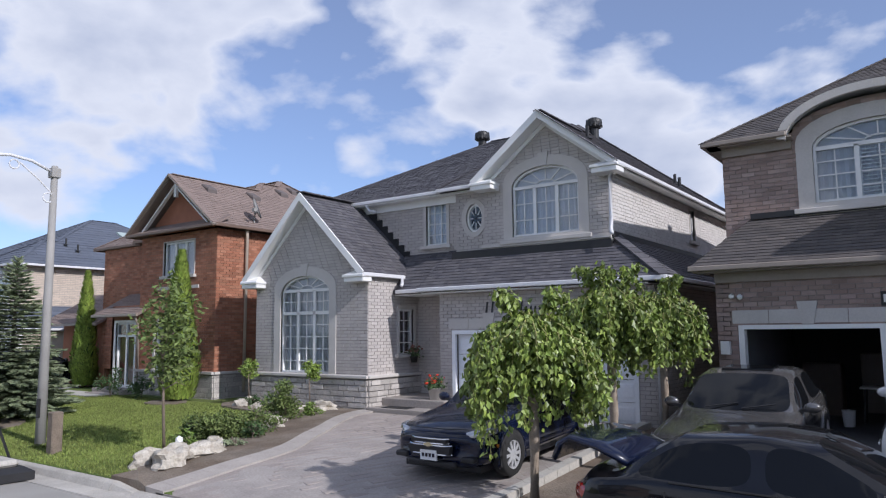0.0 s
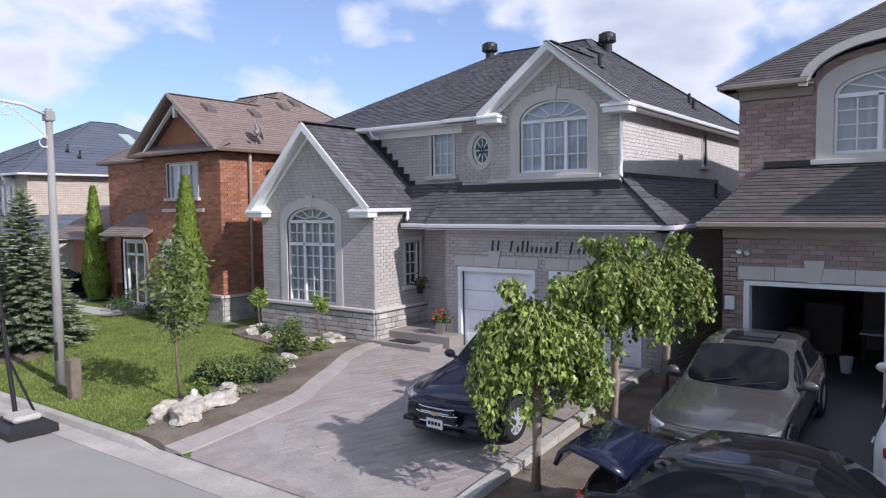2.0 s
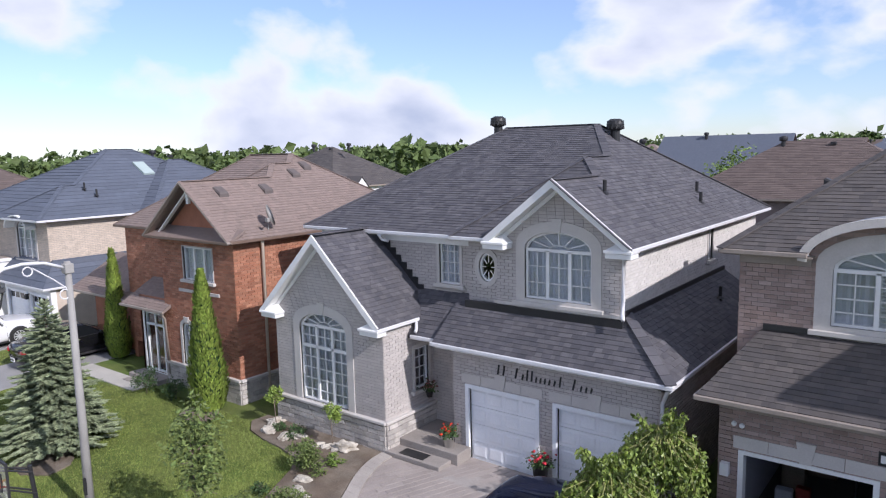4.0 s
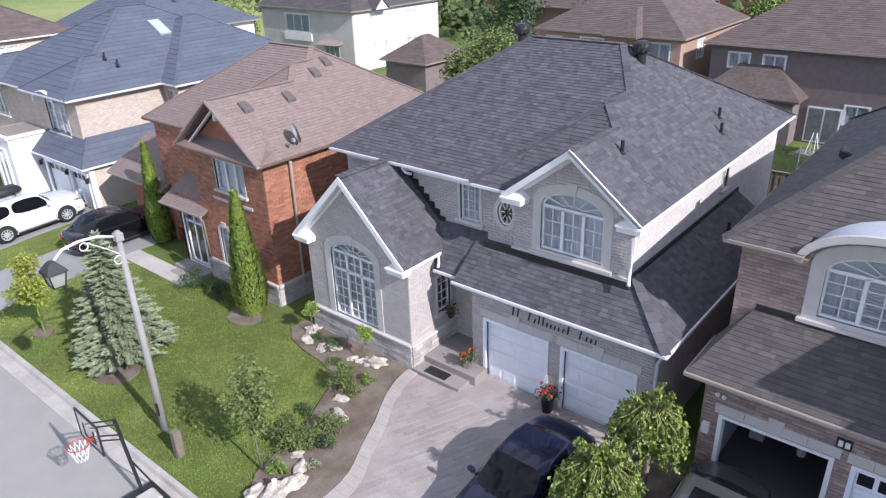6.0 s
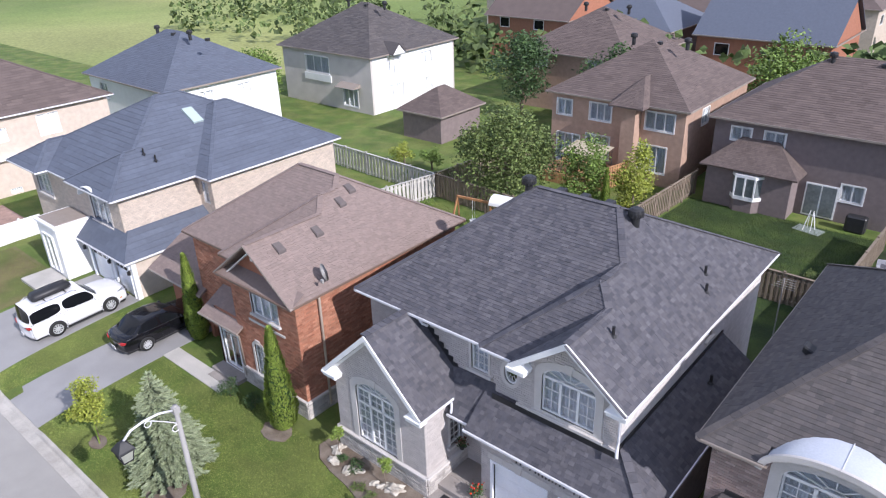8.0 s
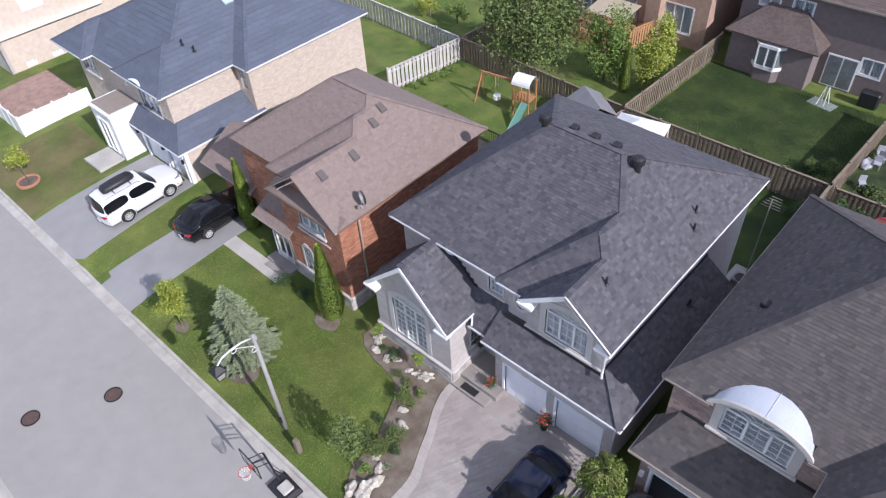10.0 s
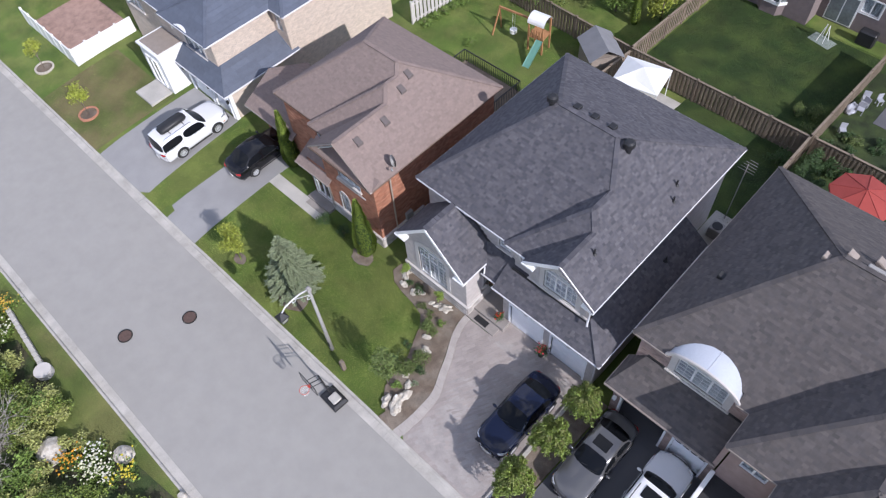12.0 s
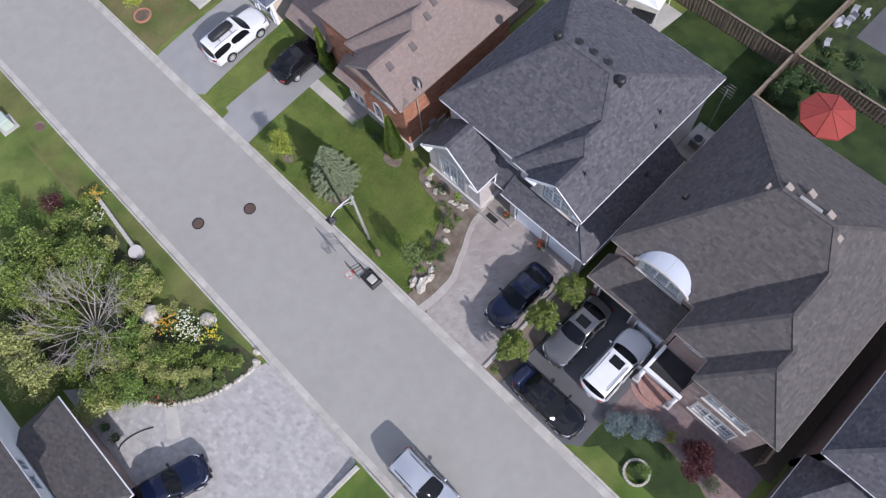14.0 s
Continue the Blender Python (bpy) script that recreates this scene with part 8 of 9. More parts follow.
part("fabric", Geo().add([(-1.5, -1.3, 2.1), (1.5, -1.3, 2.1), (1.5, 1.3, 2.1), (-1.5, 1.3, 2.1), (0, 0, 2.75), (-1.5, -1.3, 1.95), (1.5, -1.3, 1.95), (1.5, 1.3, 1.95), (-1.5, 1.3, 1.95), (-0.8, -0.5, 2.25), (0.7, 0.55, 2.3)], [(0, 1, 9), (1, 4, 9), (4, 0, 9), (1, 2, 4), (2, 3, 10), (3, 4, 10), (4, 2, 10), (3, 0, 4), (0, 1, 6, 5), (1, 2, 7, 6), (2, 3, 8, 7), (3, 0, 5, 8)]), M["white"], gaz)
for sx in (-1.45, 1.45):
    for sy in (-1.25, 1.25):
        part("post", Geo().tube([(sx, sy, 0), (sx, sy, 2.1)], 0.03, 6), M["white"], gaz)
tb = thing("patio_table", "dark metal patio table with benches", "table", at=pose(-14.6, 31.9, gz(-14, 32), 0, 0, 20))
part("tabletop", Geo().box(-0.8, -0.45, 0.7, 0.8, 0.45, 0.74), M["black"], tb)
for s in (-0.6, 0.6):
    part("leg", Geo().box(s - 0.03, -0.3, 0, s + 0.03, 0.3, 0.7), M["black"], tb)
dk = thing("deck", "weathered grey timber deck with black railings", "deck", at=pose(-23.3, 25.4, 0.4))
for k in range(18):
    part("plank", Geo().box(-2.4 + 0.27 * k, -2.2, 0.75, -2.14 + 0.27 * k, 2.4, 0.8), M["wood"], dk)
part("frame", Geo().box(-2.4, -2.2, 0.0, 2.45, 2.4, 0.74), M["brown_trim"], dk)
for a, b in (((-2.4, 2.35), (2.4, 2.35)), ((2.4, 2.35), (2.4, -2.2)), ((-2.4, 2.35), (-2.4, -2.2))):
    ln = math.hypot(b[0] - a[0], b[1] - a[1])
    part("handrail", Geo().beam((*a, 1.75), (*b, 1.75), 0.07, 0.05), M["black"], dk)
    for k in range(int(ln / 0.16)):
        t = k / int(ln / 0.16)
        x, y = a[0] + (b[0] - a[0]) * t, a[1] + (b[1] - a[1]) * t
        part("baluster", Geo().box(x - 0.015, y - 0.015, 0.8, x + 0.015, y + 0.015, 1.75), M["black"], dk)
umb = thing("patio_umbrella", "red octagonal patio umbrella over a deck", "umbrella", at=pose(-0.9, 32.2, gz(-20, 32), 0, 0, 10))
for k in range(8):
    a, b = 2 * math.pi * k / 8, 2 * math.pi * (k + 1) / 8
    part("canopy_panel", Geo().add([(0, 0, 2.85), (1.75 * math.cos(a), 1.75 * math.sin(a), 2.25), (1.75 * math.cos(b), 1.75 * math.sin(b), 2.25), (1.75 * math.cos(b), 1.75 * math.sin(b), 2.1), (1.75 * math.cos(a), 1.75 * math.sin(a), 2.1)], [(0, 1, 2), (1, 4, 3, 2)]), M["red"], umb)
    part("rib", Geo().tube([(0, 0, 2.86), (1.76 * math.cos(a), 1.76 * math.sin(a), 2.26)], 0.018, 5), M["red"], umb)
part("pole", Geo().tube([(0, 0, 0), (0, 0, 2.9)], 0.03, 8), M["black"], umb)
dk2 = slab("red_deck", [(-3.6, 28.4), (3.0, 28.0), (3.0, 30.0), (-3.4, 30.9)], mat("red_deck_paint", (0.26, 0.07, 0.05), 0.8, 0.2, 3, 20, 0.2), "dark red painted deck", "deck", lift=0.15)
CRATE = mat("grey_white_plastic", (0.38, 0.39, 0.43), 0.5, 0.1, 4, 30, 0.1)
for x, y, d, rz in ((-4.45, 42.5, 0.42, 20), (-4.3, 41.9, 0.45, -15), (-4.25, 41.3, 0.42, 8), (-4.25, 38.8, 0.38, 30), (-3.7, 42.9, 0.35, 50)):
    ch = thing("garden_chair", "pale plastic garden chair among clutter", "chair", group="garden chairs", at=pose(x, y, gz(x, y) + 0.03, 0, 0, rz))
    part("seat", Geo().box(-d / 2, -d / 2, 0.36, d / 2, d / 2, 0.40), CRATE, ch)
    part("backrest", Geo().box(-d / 2, d / 2 - 0.04, 0.401, d / 2, d / 2, 0.78), CRATE, ch)
    for sx in (-1, 1):
        for sy in (-1, 1):
            part("leg", Geo().box(sx * (d / 2 - 0.03) - 0.025, sy * (d / 2 - 0.03) - 0.025, 0, sx * (d / 2 - 0.03) + 0.025, sy * (d / 2 - 0.03) + 0.025, 0.359), CRATE, ch)
tarp = tagged(put("tarpaulin", Geo().ball((-4.75, 41.3, gz(-5, 41.3) + 0.12), 0.55, 4, 0.5, (0.55, 1.0, 0.5), 3, 1.6), CRATE), "crumpled pale grey tarpaulin by the fence", "tarpaulin")
pool = tagged(put("paddling_pool", Geo().tube([(-17.9, 27.4, gz(-18, 27)), (-17.9, 27.4, gz(-18, 27) + 0.35)], 0.7, 20), mat("pool_blue", (0.05, 0.35, 0.6), 0.4, 0.1, 3, 20, 0)), "bright blue round paddling pool", "paddling pool")
bq = thing("barbecue", "covered black barbecue by the side wall", "barbecue", at=pose(-7.0, 48.1, BZ))
part("cover", Geo().box(-0.6, -0.35, 0, 0.6, 0.3, 1.1), M["black"], bq, bevel=0.1)
ac = thing("air_conditioner", "pale grey air conditioner unit beside the house", "air conditioner", at=pose(-5.75, 26.3, G + 0.03))
part("casing", Geo().box(-0.35, -0.35, 0, 0.35, 0.35, 0.75), M["galv"], ac, bevel=0.03)
part("fan_grille", Geo().tube([(0, 0, 0.75), (0, 0, 0.78)], 0.28, 18), M["black"], ac)
ant = thing("tv_aerial", "grey television aerial mast behind the house", "aerial", at=pose(-5.9, 27.6, G))
part("mast", Geo().tube([(0, 0, 0), (0, 0, 4.6)], 0.025, 6), M["galv"], ant)
for k in range(5):
    part("element", Geo().tube([(-0.4 + 0.05 * k, -0.2 + 0.2 * k, 4.3), (0.5 - 0.05 * k, -0.2 + 0.2 * k, 4.3)], 0.012, 5), M["galv"], ant)
# inside the open garage
bk2 = thing("bucket", "white plastic pail on the garage floor", "bucket", at=pose(-2.2, 16.6, 0.84))
part("pail", Geo().loft([[(r * math.cos(2 * math.pi * k / 14), r * math.sin(2 * math.pi * k / 14), z) for k in range(14)] for r, z in ((0.10, 0), (0.13, 0.32), (0.14, 0.33), (0.12, 0.33), (0.11, 0.08))], cap=False), M["white"], bk2)
for x, y, w, h, m in ((-3.5, 17.4, 0.5, 0.7, "wood"), (-3.3, 18.5, 0.8, 1.2, "brown_trim"), (-2.2, 19.5, 0.9, 1.4, "taupe_trim"), (-0.4, 19.2, 0.8, 1.0, "black"), (-3.45, 16.5, 0.35, 0.4, "curtain"), (-3.1, 16.9, 0.3, 0.35, "red")):
    tagged(put("storage_box", Geo().box(x, y, 0.82, x + w, y + w * 0.7, 0.82 + h), M[m], bevel=0.02), "stacked storage box in the dim garage", "box", group="garage boxes")
wt = thing("work_table", "small work table in the dim garage", "table", at=pose(-1.6, 17.6, 0.82))
part("tabletop", Geo().box(-0.45, -0.3, 0.72, 0.45, 0.3, 0.76), M["white"], wt)
for sx in (-0.4, 0.4):
    part("leg", Geo().beam((sx, 0, 0), (sx * 0.9, 0, 0.72), 0.04, 0.4, (0, 1, 0)), M["black"], wt)
# stones along the planted edge opposite, and a low concrete wall at the end of that drive
edg = thing("stone_edging", "row of small pale stones edging the garden opposite", "edging", kind="structure")
line = curve([(-15.35, -2.5), (-15.32, -3.72), (-15.8, -5.7), (-16.75, -7.31), (-18.2, -8.68), (-19.64, -9.52)], 7)
for k, (x, y) in enumerate(line):
    part("edging_stone", Geo().ball((x, y, gz(x, y) + 0.05), 0.13 + 0.03 * (k % 3), k, 0.5, (1.1, 1.0, 0.7), 1), M["rock"], edg)
lw = thing("low_wall", "low grey concrete wall at the edge of the drive opposite", "wall", kind="structure")
for k in range(5):
    part("block", Geo().box(-6.78, -2.85 - 0.56 * k, 0.3, -6.56, -2.3 - 0.56 * k, 0.86), M["concrete"], lw, bevel=0.015)
# setts of the drive opposite
mat_pair("sett", (0.43, 0.41, 0.39), 0.9, 0.18, 2, 30, 0.5, 0.006, island=0.10, col2=(0.37, 0.355, 0.34))
od = bpy.data.objects["stone_driveway"]
po = Sloped((-12.0, -6.0, 0.0), (0.94, 0.34, 0), (-0.34, 0.94, 0))
g = lay(Geo(), po, [po.to2((x, y, 0)) for x, y in ((-22.2, -11.75), (-21.1, -10.35), (-19.6, -9.7), (-18.1, -8.8), (-16.6, -7.4), (-15.65, -5.7), (-15.15, -3.7), (-15.1, -2.2), (-6.9, -2.2), (-7.0, -9.0), (-7.1, -13.5), (-13.35, -13.5), (-13.35, -11.75))], 0.21, 0.30, 0.03, 0.012, 0.35, False, (), 28, ("sett", M["sett_one"], od, 300))
tagged(part("setts", g, M["sett"], od), kind="stuff")
# by the back door of the house behind
bd = thing("folding_stand", "white folding stand on a grey-green board by the back door", "stand", at=pose(-9.3, 46.6, gz(-9.3, 46.6) + 0.06, 0, 0, -12))
part("board", Geo().box(-0.85, -0.5, -0.08, 0.85, 0.5, 0.0), mat("green_board", (0.24, 0.28, 0.25), 0.8, 0.15, 2, 20, 0.1), bd, bevel=0.01)
for s in (-0.25, 0.25):
    part("leg", Geo().beam((s, 0.3, 0.0), (s * 0.4, 0.0, 1.3), 0.04, 0.04), M["white"], bd)
    part("leg", Geo().beam((s, -0.3, 0.0), (s * 0.4, 0.0, 1.3), 0.04, 0.04), M["white"], bd)

# ---------- trees, shrubs and garden ----------
M["yew"] = mat("yew_leaf", (0.085, 0.13, 0.03), 0.7, 0.2, 2, 30, 0.1, island=0.4, col2=(0.15, 0.19, 0.055))
def leaf(g, p, size, rng, droop=0.0, ratio=0.55):
    """One pointed leaf: two folded triangles."""
    d = Vector((rng.gauss(0, 1), rng.gauss(0, 1), rng.gauss(0, 0.6) - droop)).normalized()
    s = d.cross(Vector((rng.gauss(0, 1), rng.gauss(0, 1), rng.gauss(0, 1)))).normalized() * size * ratio * 0.5
    n = s.cross(d).normalized() * size * 0.12
    p = Vector(p)
    g.add([p, p + d * size * 0.5 + s + n, p + d * size, p + d * size * 0.5 - s + n], [(0, 1, 2), (0, 2, 3)])


def limbs(base, height, spread, n, rng, r=0.09, lean=0.3):
    g = Geo()
    top = Vector((rng.uniform(-0.1, 0.1), rng.uniform(-0.1, 0.1), height))
    g.tube([(0, 0, -0.2), top * 0.5, top], [r, r * 0.75, r * 0.4], 8)
    tips = []
    for k in range(n):
        a = 2 * math.pi * k / n + rng.uniform(-0.3, 0.3)
        z = height * rng.uniform(0.45, 0.98)
        e = Vector((spread * math.cos(a) * rng.uniform(0.5, 1), spread * math.sin(a) * rng.uniform(0.5, 1), z + spread * rng.uniform(0.1, 0.7)))
        m = Vector((e.x * 0.5, e.y * 0.5, (z + e.z) / 2 + 0.1))
        g.tube([top * (z / height), m, e], [r * 0.4, r * 0.28, r * 0.1], 5, False)
        tips.append(e)
    return g, tips


def broadleaf(at, label, trunk_h, crown_r, crown_h, leaves, size, material, seed, name="tree", n=9, lumps=16, bark=None, r=0.09, gap=0.55):
    """A tree whose crown is many small leaves gathered in uneven clumps round the limbs."""
    rng = random.Random(seed)
    t = thing(name, label, "tree" if trunk_h > 0.5 else "shrub", at=at)
    g, tips = limbs(None, trunk_h + crown_h * 0.45, crown_r * 0.7, n, rng, r)
    part("trunk", g, bark or M["bark"], t, smooth=True)
    c = Geo()
    cz = trunk_h + crown_h / 2
    centres = [Vector((0, 0, cz))]
    for k in range(lumps):
        a, b = rng.uniform(0, 2 * math.pi), rng.uniform(-0.9, 1.0)
        q = math.sqrt(max(1 - b * b, 0)) * rng.uniform(0.45, 0.85)
        centres.append(Vector((crown_r * q * math.cos(a), crown_r * q * math.sin(a), cz + b * crown_h * 0.42)))
    for k in range(leaves):
        m = rng.choice(centres)
        v = Vector((rng.gauss(0, 1), rng.gauss(0, 1), rng.gauss(0, 1))).normalized() * (rng.random() ** 0.45)
        leaf(c, m + Vector((v.x * crown_r * 0.42, v.y * crown_r * 0.42, v.z * crown_h * 0.24)), size * rng.uniform(0.7, 1.25), rng, 0.25)
    part("crown", c, material, t)
    return t


def weeping(at, seed, top, rad, leaves=3000):
    """A grafted weeping tree: bare pole, umbrella of hanging shoots."""
    rng = random.Random(seed)
    t = thing("tree", "small weeping mulberry with a bare pale trunk and hanging shoots", "tree", group="weeping trees", at=at)
    part("trunk", Geo().tube([(0, 0, -0.2), (0.02, 0.01, 0.9), (-0.01, 0.02, top - 0.75)], [0.09, 0.07, 0.065], 10), mat("pale_bark", (0.33, 0.27, 0.21), 0.9, 0.2, 8, 40, 0.4, 0.01) if "pale" not in M else M["pale"], t, smooth=True)
    sh, c = Geo(), Geo()
    count = 210
    for k in range(count):
        a = rng.uniform(0, 2 * math.pi)
        lobe = 0.85 + 0.13 * math.sin(3 * a + seed) + 0.10 * math.sin(7 * a + 2 * seed)
        R = rad * math.sqrt(rng.uniform(0.02, 1.0)) * lobe
        up = top - 0.30 * (R / rad) ** 2 - rng.uniform(0, 0.32)
        drop = rng.choice((0.3, 0.4, 0.5, 0.6, 0.7, 1.1)) * rng.uniform(0.7, 1.15) * (0.55 + 0.55 * R / rad)
        ca, sa = math.cos(a), math.sin(a)
        pts = [Vector((0, 0, top - 0.75)), Vector((R * 0.45 * ca, R * 0.45 * sa, up + 0.05)), Vector((R * 0.86 * ca, R * 0.86 * sa, up - 0.08)), Vector((R * ca, R * sa, up - 0.12 - drop * 0.5)), Vector((R * 1.0 * math.cos(a + 0.08), R * 1.0 * math.sin(a + 0.08), up - 0.12 - drop))]
        if k % 40 == 0:                                    # a few young shoots still stand upright
            pts = [pts[0], Vector((R * 0.3 * ca, R * 0.3 * sa, top - 0.1)), Vector((R * 0.4 * ca, R * 0.4 * sa, top + 0.08)), Vector((R * 0.5 * ca, R * 0.5 * sa, top + 0.22)), Vector((R * 0.62 * ca, R * 0.62 * sa, top + 0.26))]
        sh.tube(pts, [0.014, 0.011, 0.009, 0.006, 0.004], 4, False)
        for j in range(leaves // count):
            u = 0.75 + rng.random() ** 0.8 * 3.24
            i = min(int(u), 3)
            p = pts[i].lerp(pts[i + 1], u - i)
            if i == 1 and rng.random() < 0.45:
                continue
            leaf(c, p + Vector((rng.gauss(0, 0.05), rng.gauss(0, 0.05), rng.gauss(0, 0.04))), rng.uniform(0.065, 0.12), rng, 1.8, 0.72)
    tagged(part("shoot", sh, M["shoot"], t), kind="stuff")
    part("crown", c, M["mulberry"], t)


M["mulberry"] = mat("mulberry_leaf", (0.095, 0.145, 0.022), 0.45, 0.2, 2, 30, 0.1, island=0.5, col2=(0.22, 0.28, 0.06))
M["shoot"] = mat("green_shoot", (0.26, 0.26, 0.09), 0.7, 0.2, 6, 40, 0.2)
M["pale"] = mat("pale_bark", (0.33, 0.27, 0.21), 0.9, 0.2, 8, 40, 0.4, 0.01)
weeping(pose(-4.95, 8.36, gz(-5, 8.36)), 1, 2.60, 1.0, 21000)
weeping(pose(-4.82, 10.75, gz(-5, 10.75)), 2, 2.93, 1.0, 21000)
weeping(pose(-4.75, 13.0, gz(-5, 13.0)), 3, 2.75, 0.95, 12000)


def conifer(at, h, r, seed, label, material, n=26, per=130, name="spruce"):
    """A spruce: whorls of drooping boughs, each a spray of needle tufts."""
    rng = random.Random(seed)
    t = thing(name, label, "tree", at=at)
    part("trunk", Geo().tube([(0, 0, -0.2), (0, 0, h * 0.97)], [0.11, 0.015], 8), M["bark"], t)
    c = Geo()
    for k in range(n):
        f = k / (n - 1)
        z = 0.25 + (h - 0.35) * f
        R = r * (1 - f) ** 0.8 * (0.9 + 0.12 * math.sin(5 * k)) + 0.06
        m = max(int(11 * (1 - f) + 4), 4)
        for j in range(m):
            a = 2 * math.pi * (j + 0.5 * (k % 2)) / m + rng.uniform(-0.2, 0.2)
            ln = R * rng.uniform(0.8, 1.1)
            tip = Vector((ln * math.cos(a), ln * math.sin(a), z - 0.12 * ln + 0.1))
            base = Vector((0, 0, z))
            for q in range(max(int(per * ln / r / 5), 5)):
                u = rng.random() ** 0.6
                p = base.lerp(tip, u)
                side = Vector((-math.sin(a), math.cos(a), 0)) * rng.gauss(0, 0.12 * ln * (1.1 - u))
                d = (tip - base).normalized() + side.normalized() * 0.7 * (1 if rng.random() > 0.5 else -1) + Vector((0, 0, rng.uniform(-0.2, 0.35)))
                d.normalize()
                s = d.cross(Vector((rng.gauss(0, 1), rng.gauss(0, 1), rng.gauss(0, 1)))).normalized() * 0.03
                ql = rng.uniform(0.10, 0.19)
                p = p + side
                c.add([p - s, p + s, p + d * ql], [(0, 1, 2)])
                s2 = d.cross(s).normalized() * 0.03
                c.add([p - s2, p + s2, p + d * ql], [(0, 1, 2)])
    tagged(part("bough", c, material, t), kind="stuff")


conifer(pose(-20.9, 8.75, gz(-20, 8.7)), 4.3, 1.6, 11, "blue-green spruce on the front lawn", M["needle"], 48, 620)


def thuja(at, h, r, seed, label="narrow bright green cedar column", n=5200):
    rng = random.Random(seed)
    t = thing("cedar", label, "tree", group="cedar columns", at=at)
    part("trunk", Geo().tube([(0, 0, -0.2), (0, 0, h * 0.9)], [0.07, 0.02], 7), M["bark"], t)
    # added dark cone gives the gaps in the foliage their inner shade
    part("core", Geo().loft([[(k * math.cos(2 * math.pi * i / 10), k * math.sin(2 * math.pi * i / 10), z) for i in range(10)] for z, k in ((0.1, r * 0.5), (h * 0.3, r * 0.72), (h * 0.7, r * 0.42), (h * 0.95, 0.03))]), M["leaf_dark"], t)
    c = Geo()
    for k in range(n):
        f = rng.random() ** 1.3
        z = 0.08 + (h - 0.1) * f
        R = r * (1.0 - max(f - 0.25, 0) / 0.78) ** 0.8 * (1.0 if f > 0.12 else 0.75 + 2 * f)
        a = rng.uniform(0, 2 * math.pi)
        R *= 0.86 + 0.2 * noise.noise(Vector((math.cos(a) * 2, math.sin(a) * 2, z * 1.6 + seed)))
        p = Vector((R * math.cos(a), R * math.sin(a), z))
        d = Vector((math.cos(a) * 0.45 + rng.gauss(0, 0.2), math.sin(a) * 0.45 + rng.gauss(0, 0.2), 1.0)).normalized()
        s = d.cross(Vector((math.cos(a), math.sin(a), rng.gauss(0, 0.4)))).normalized() * rng.uniform(0.02, 0.045)
        q = rng.uniform(0.1, 0.2)
        c.add([p - s * 0.4, p + s * 0.4, p + d * q * 0.6 + s, p + d * q, p + d * q * 0.6 - s], [(0, 1, 2, 3, 4)])
    part("foliage", c, M["thuja"], t)


thuja(pose(-19.35, 12.75, gz(-20, 12.7)), 4.5, 0.62, 21)
thuja(pose(-27.6, 14.2, gz(-20, 14)), 4.4, 0.5, 22, "narrow dark cedar column beside the porch")
thuja(pose(-20.1, 39.6, gz(-20, 39.6)), 3.6, 0.35, 23, n=2500)
thuja(pose(-33.9, 46.0, gz(-20, 46)), 3.2, 0.45, 24, n=2500)

broadleaf(pose(-12.8, 8.1, gz(-20, 8.1)), "young thin-stemmed crab apple in the rock bed", 1.35, 0.62, 2.0, 1250, 0.13, M["yew"], 31, n=12, lumps=20, r=0.035)
broadleaf(pose(-24.6, 7.8, gz(-20, 7.8)), "young golden-leaved tree tied to a stake", 1.25, 0.85, 1.5, 2300, 0.13, mat("leaf_gold", (0.22, 0.27, 0.03), 0.6, 0.2, 2, 30, 0.1, island=0.35, col2=(0.30, 0.33, 0.05)), 32, n=8, r=0.035)
GOLD = bpy.data.materials["leaf_gold"]
broadleaf(pose(-41.9, 8.0, gz(-20, 8.0)), "young golden tree in a red brick ring", 1.3, 0.7, 1.2, 900, 0.14, GOLD, 33, n=8, r=0.035)
broadleaf(pose(-48.6, 8.3, gz(-20, 8.3)), "young golden tree in a stone ring", 1.3, 0.6, 1.1, 700, 0.14, GOLD, 34, n=8, r=0.035)
for x, y, m in ((-41.9, 8.0, M["brick_red"]), (-48.6, 8.3, M["rock"])):
    rg = thing("planter_ring", "low round edging ring round a young tree", "planter", group="tree rings", at=pose(x, y, gz(-20, y)))
    for k in range(20):
        a = 2 * math.pi * k / 20
        part("edging_block", Geo().box(-0.09, -0.06, -0.05, 0.09, 0.06, 0.14), m, rg, bevel=0.012).matrix_basis = pose(0.62 * math.cos(a), 0.62 * math.sin(a), 0, 0, 0, math.degrees(a) + 90)
    part("mulch", Geo().tube([(0, 0, 0.0), (0, 0, 0.06)], 0.56, 18), M["soil"], rg)
stake = tagged(put("tree_stake", Geo().tube([(-24.45, 7.7, 0.4), (-24.45, 7.7, 1.8)], 0.03, 6), M["thuja"]), "green stake beside a young tree", "stake")
# two grafted standards and shrubs in the front bed
for x, y, s in ((-16.35, 13.0, 41), (-13.9, 12.95, 42)):
    broadleaf(pose(x, y, gz(-20, y)), "small grafted standard shrub with a lime green ball crown", 0.75, 0.30, 0.5, 700, 0.075, mat("leaf_lime", (0.20, 0.28, 0.05), 0.6, 0.2, 2, 30, 0.1, island=0.35) if "leaf_lime" not in bpy.data.materials else bpy.data.materials["leaf_lime"], s, n=6, lumps=9, r=0.02)


def bush(x, y, r, h, n, size, material, seed, label="rounded dark green garden shrub", z=None):
    return broadleaf(pose(x, y, (gz(x, y) if z is None else z)), label, 0.0, r, h, n, size, material, seed, name="shrub", n=7, lumps=10, r=0.02)


bush(-13.3, 11.6, 0.55, 0.85, 1300, 0.085, M["yew"], 51, "loose green shrub in the front bed")
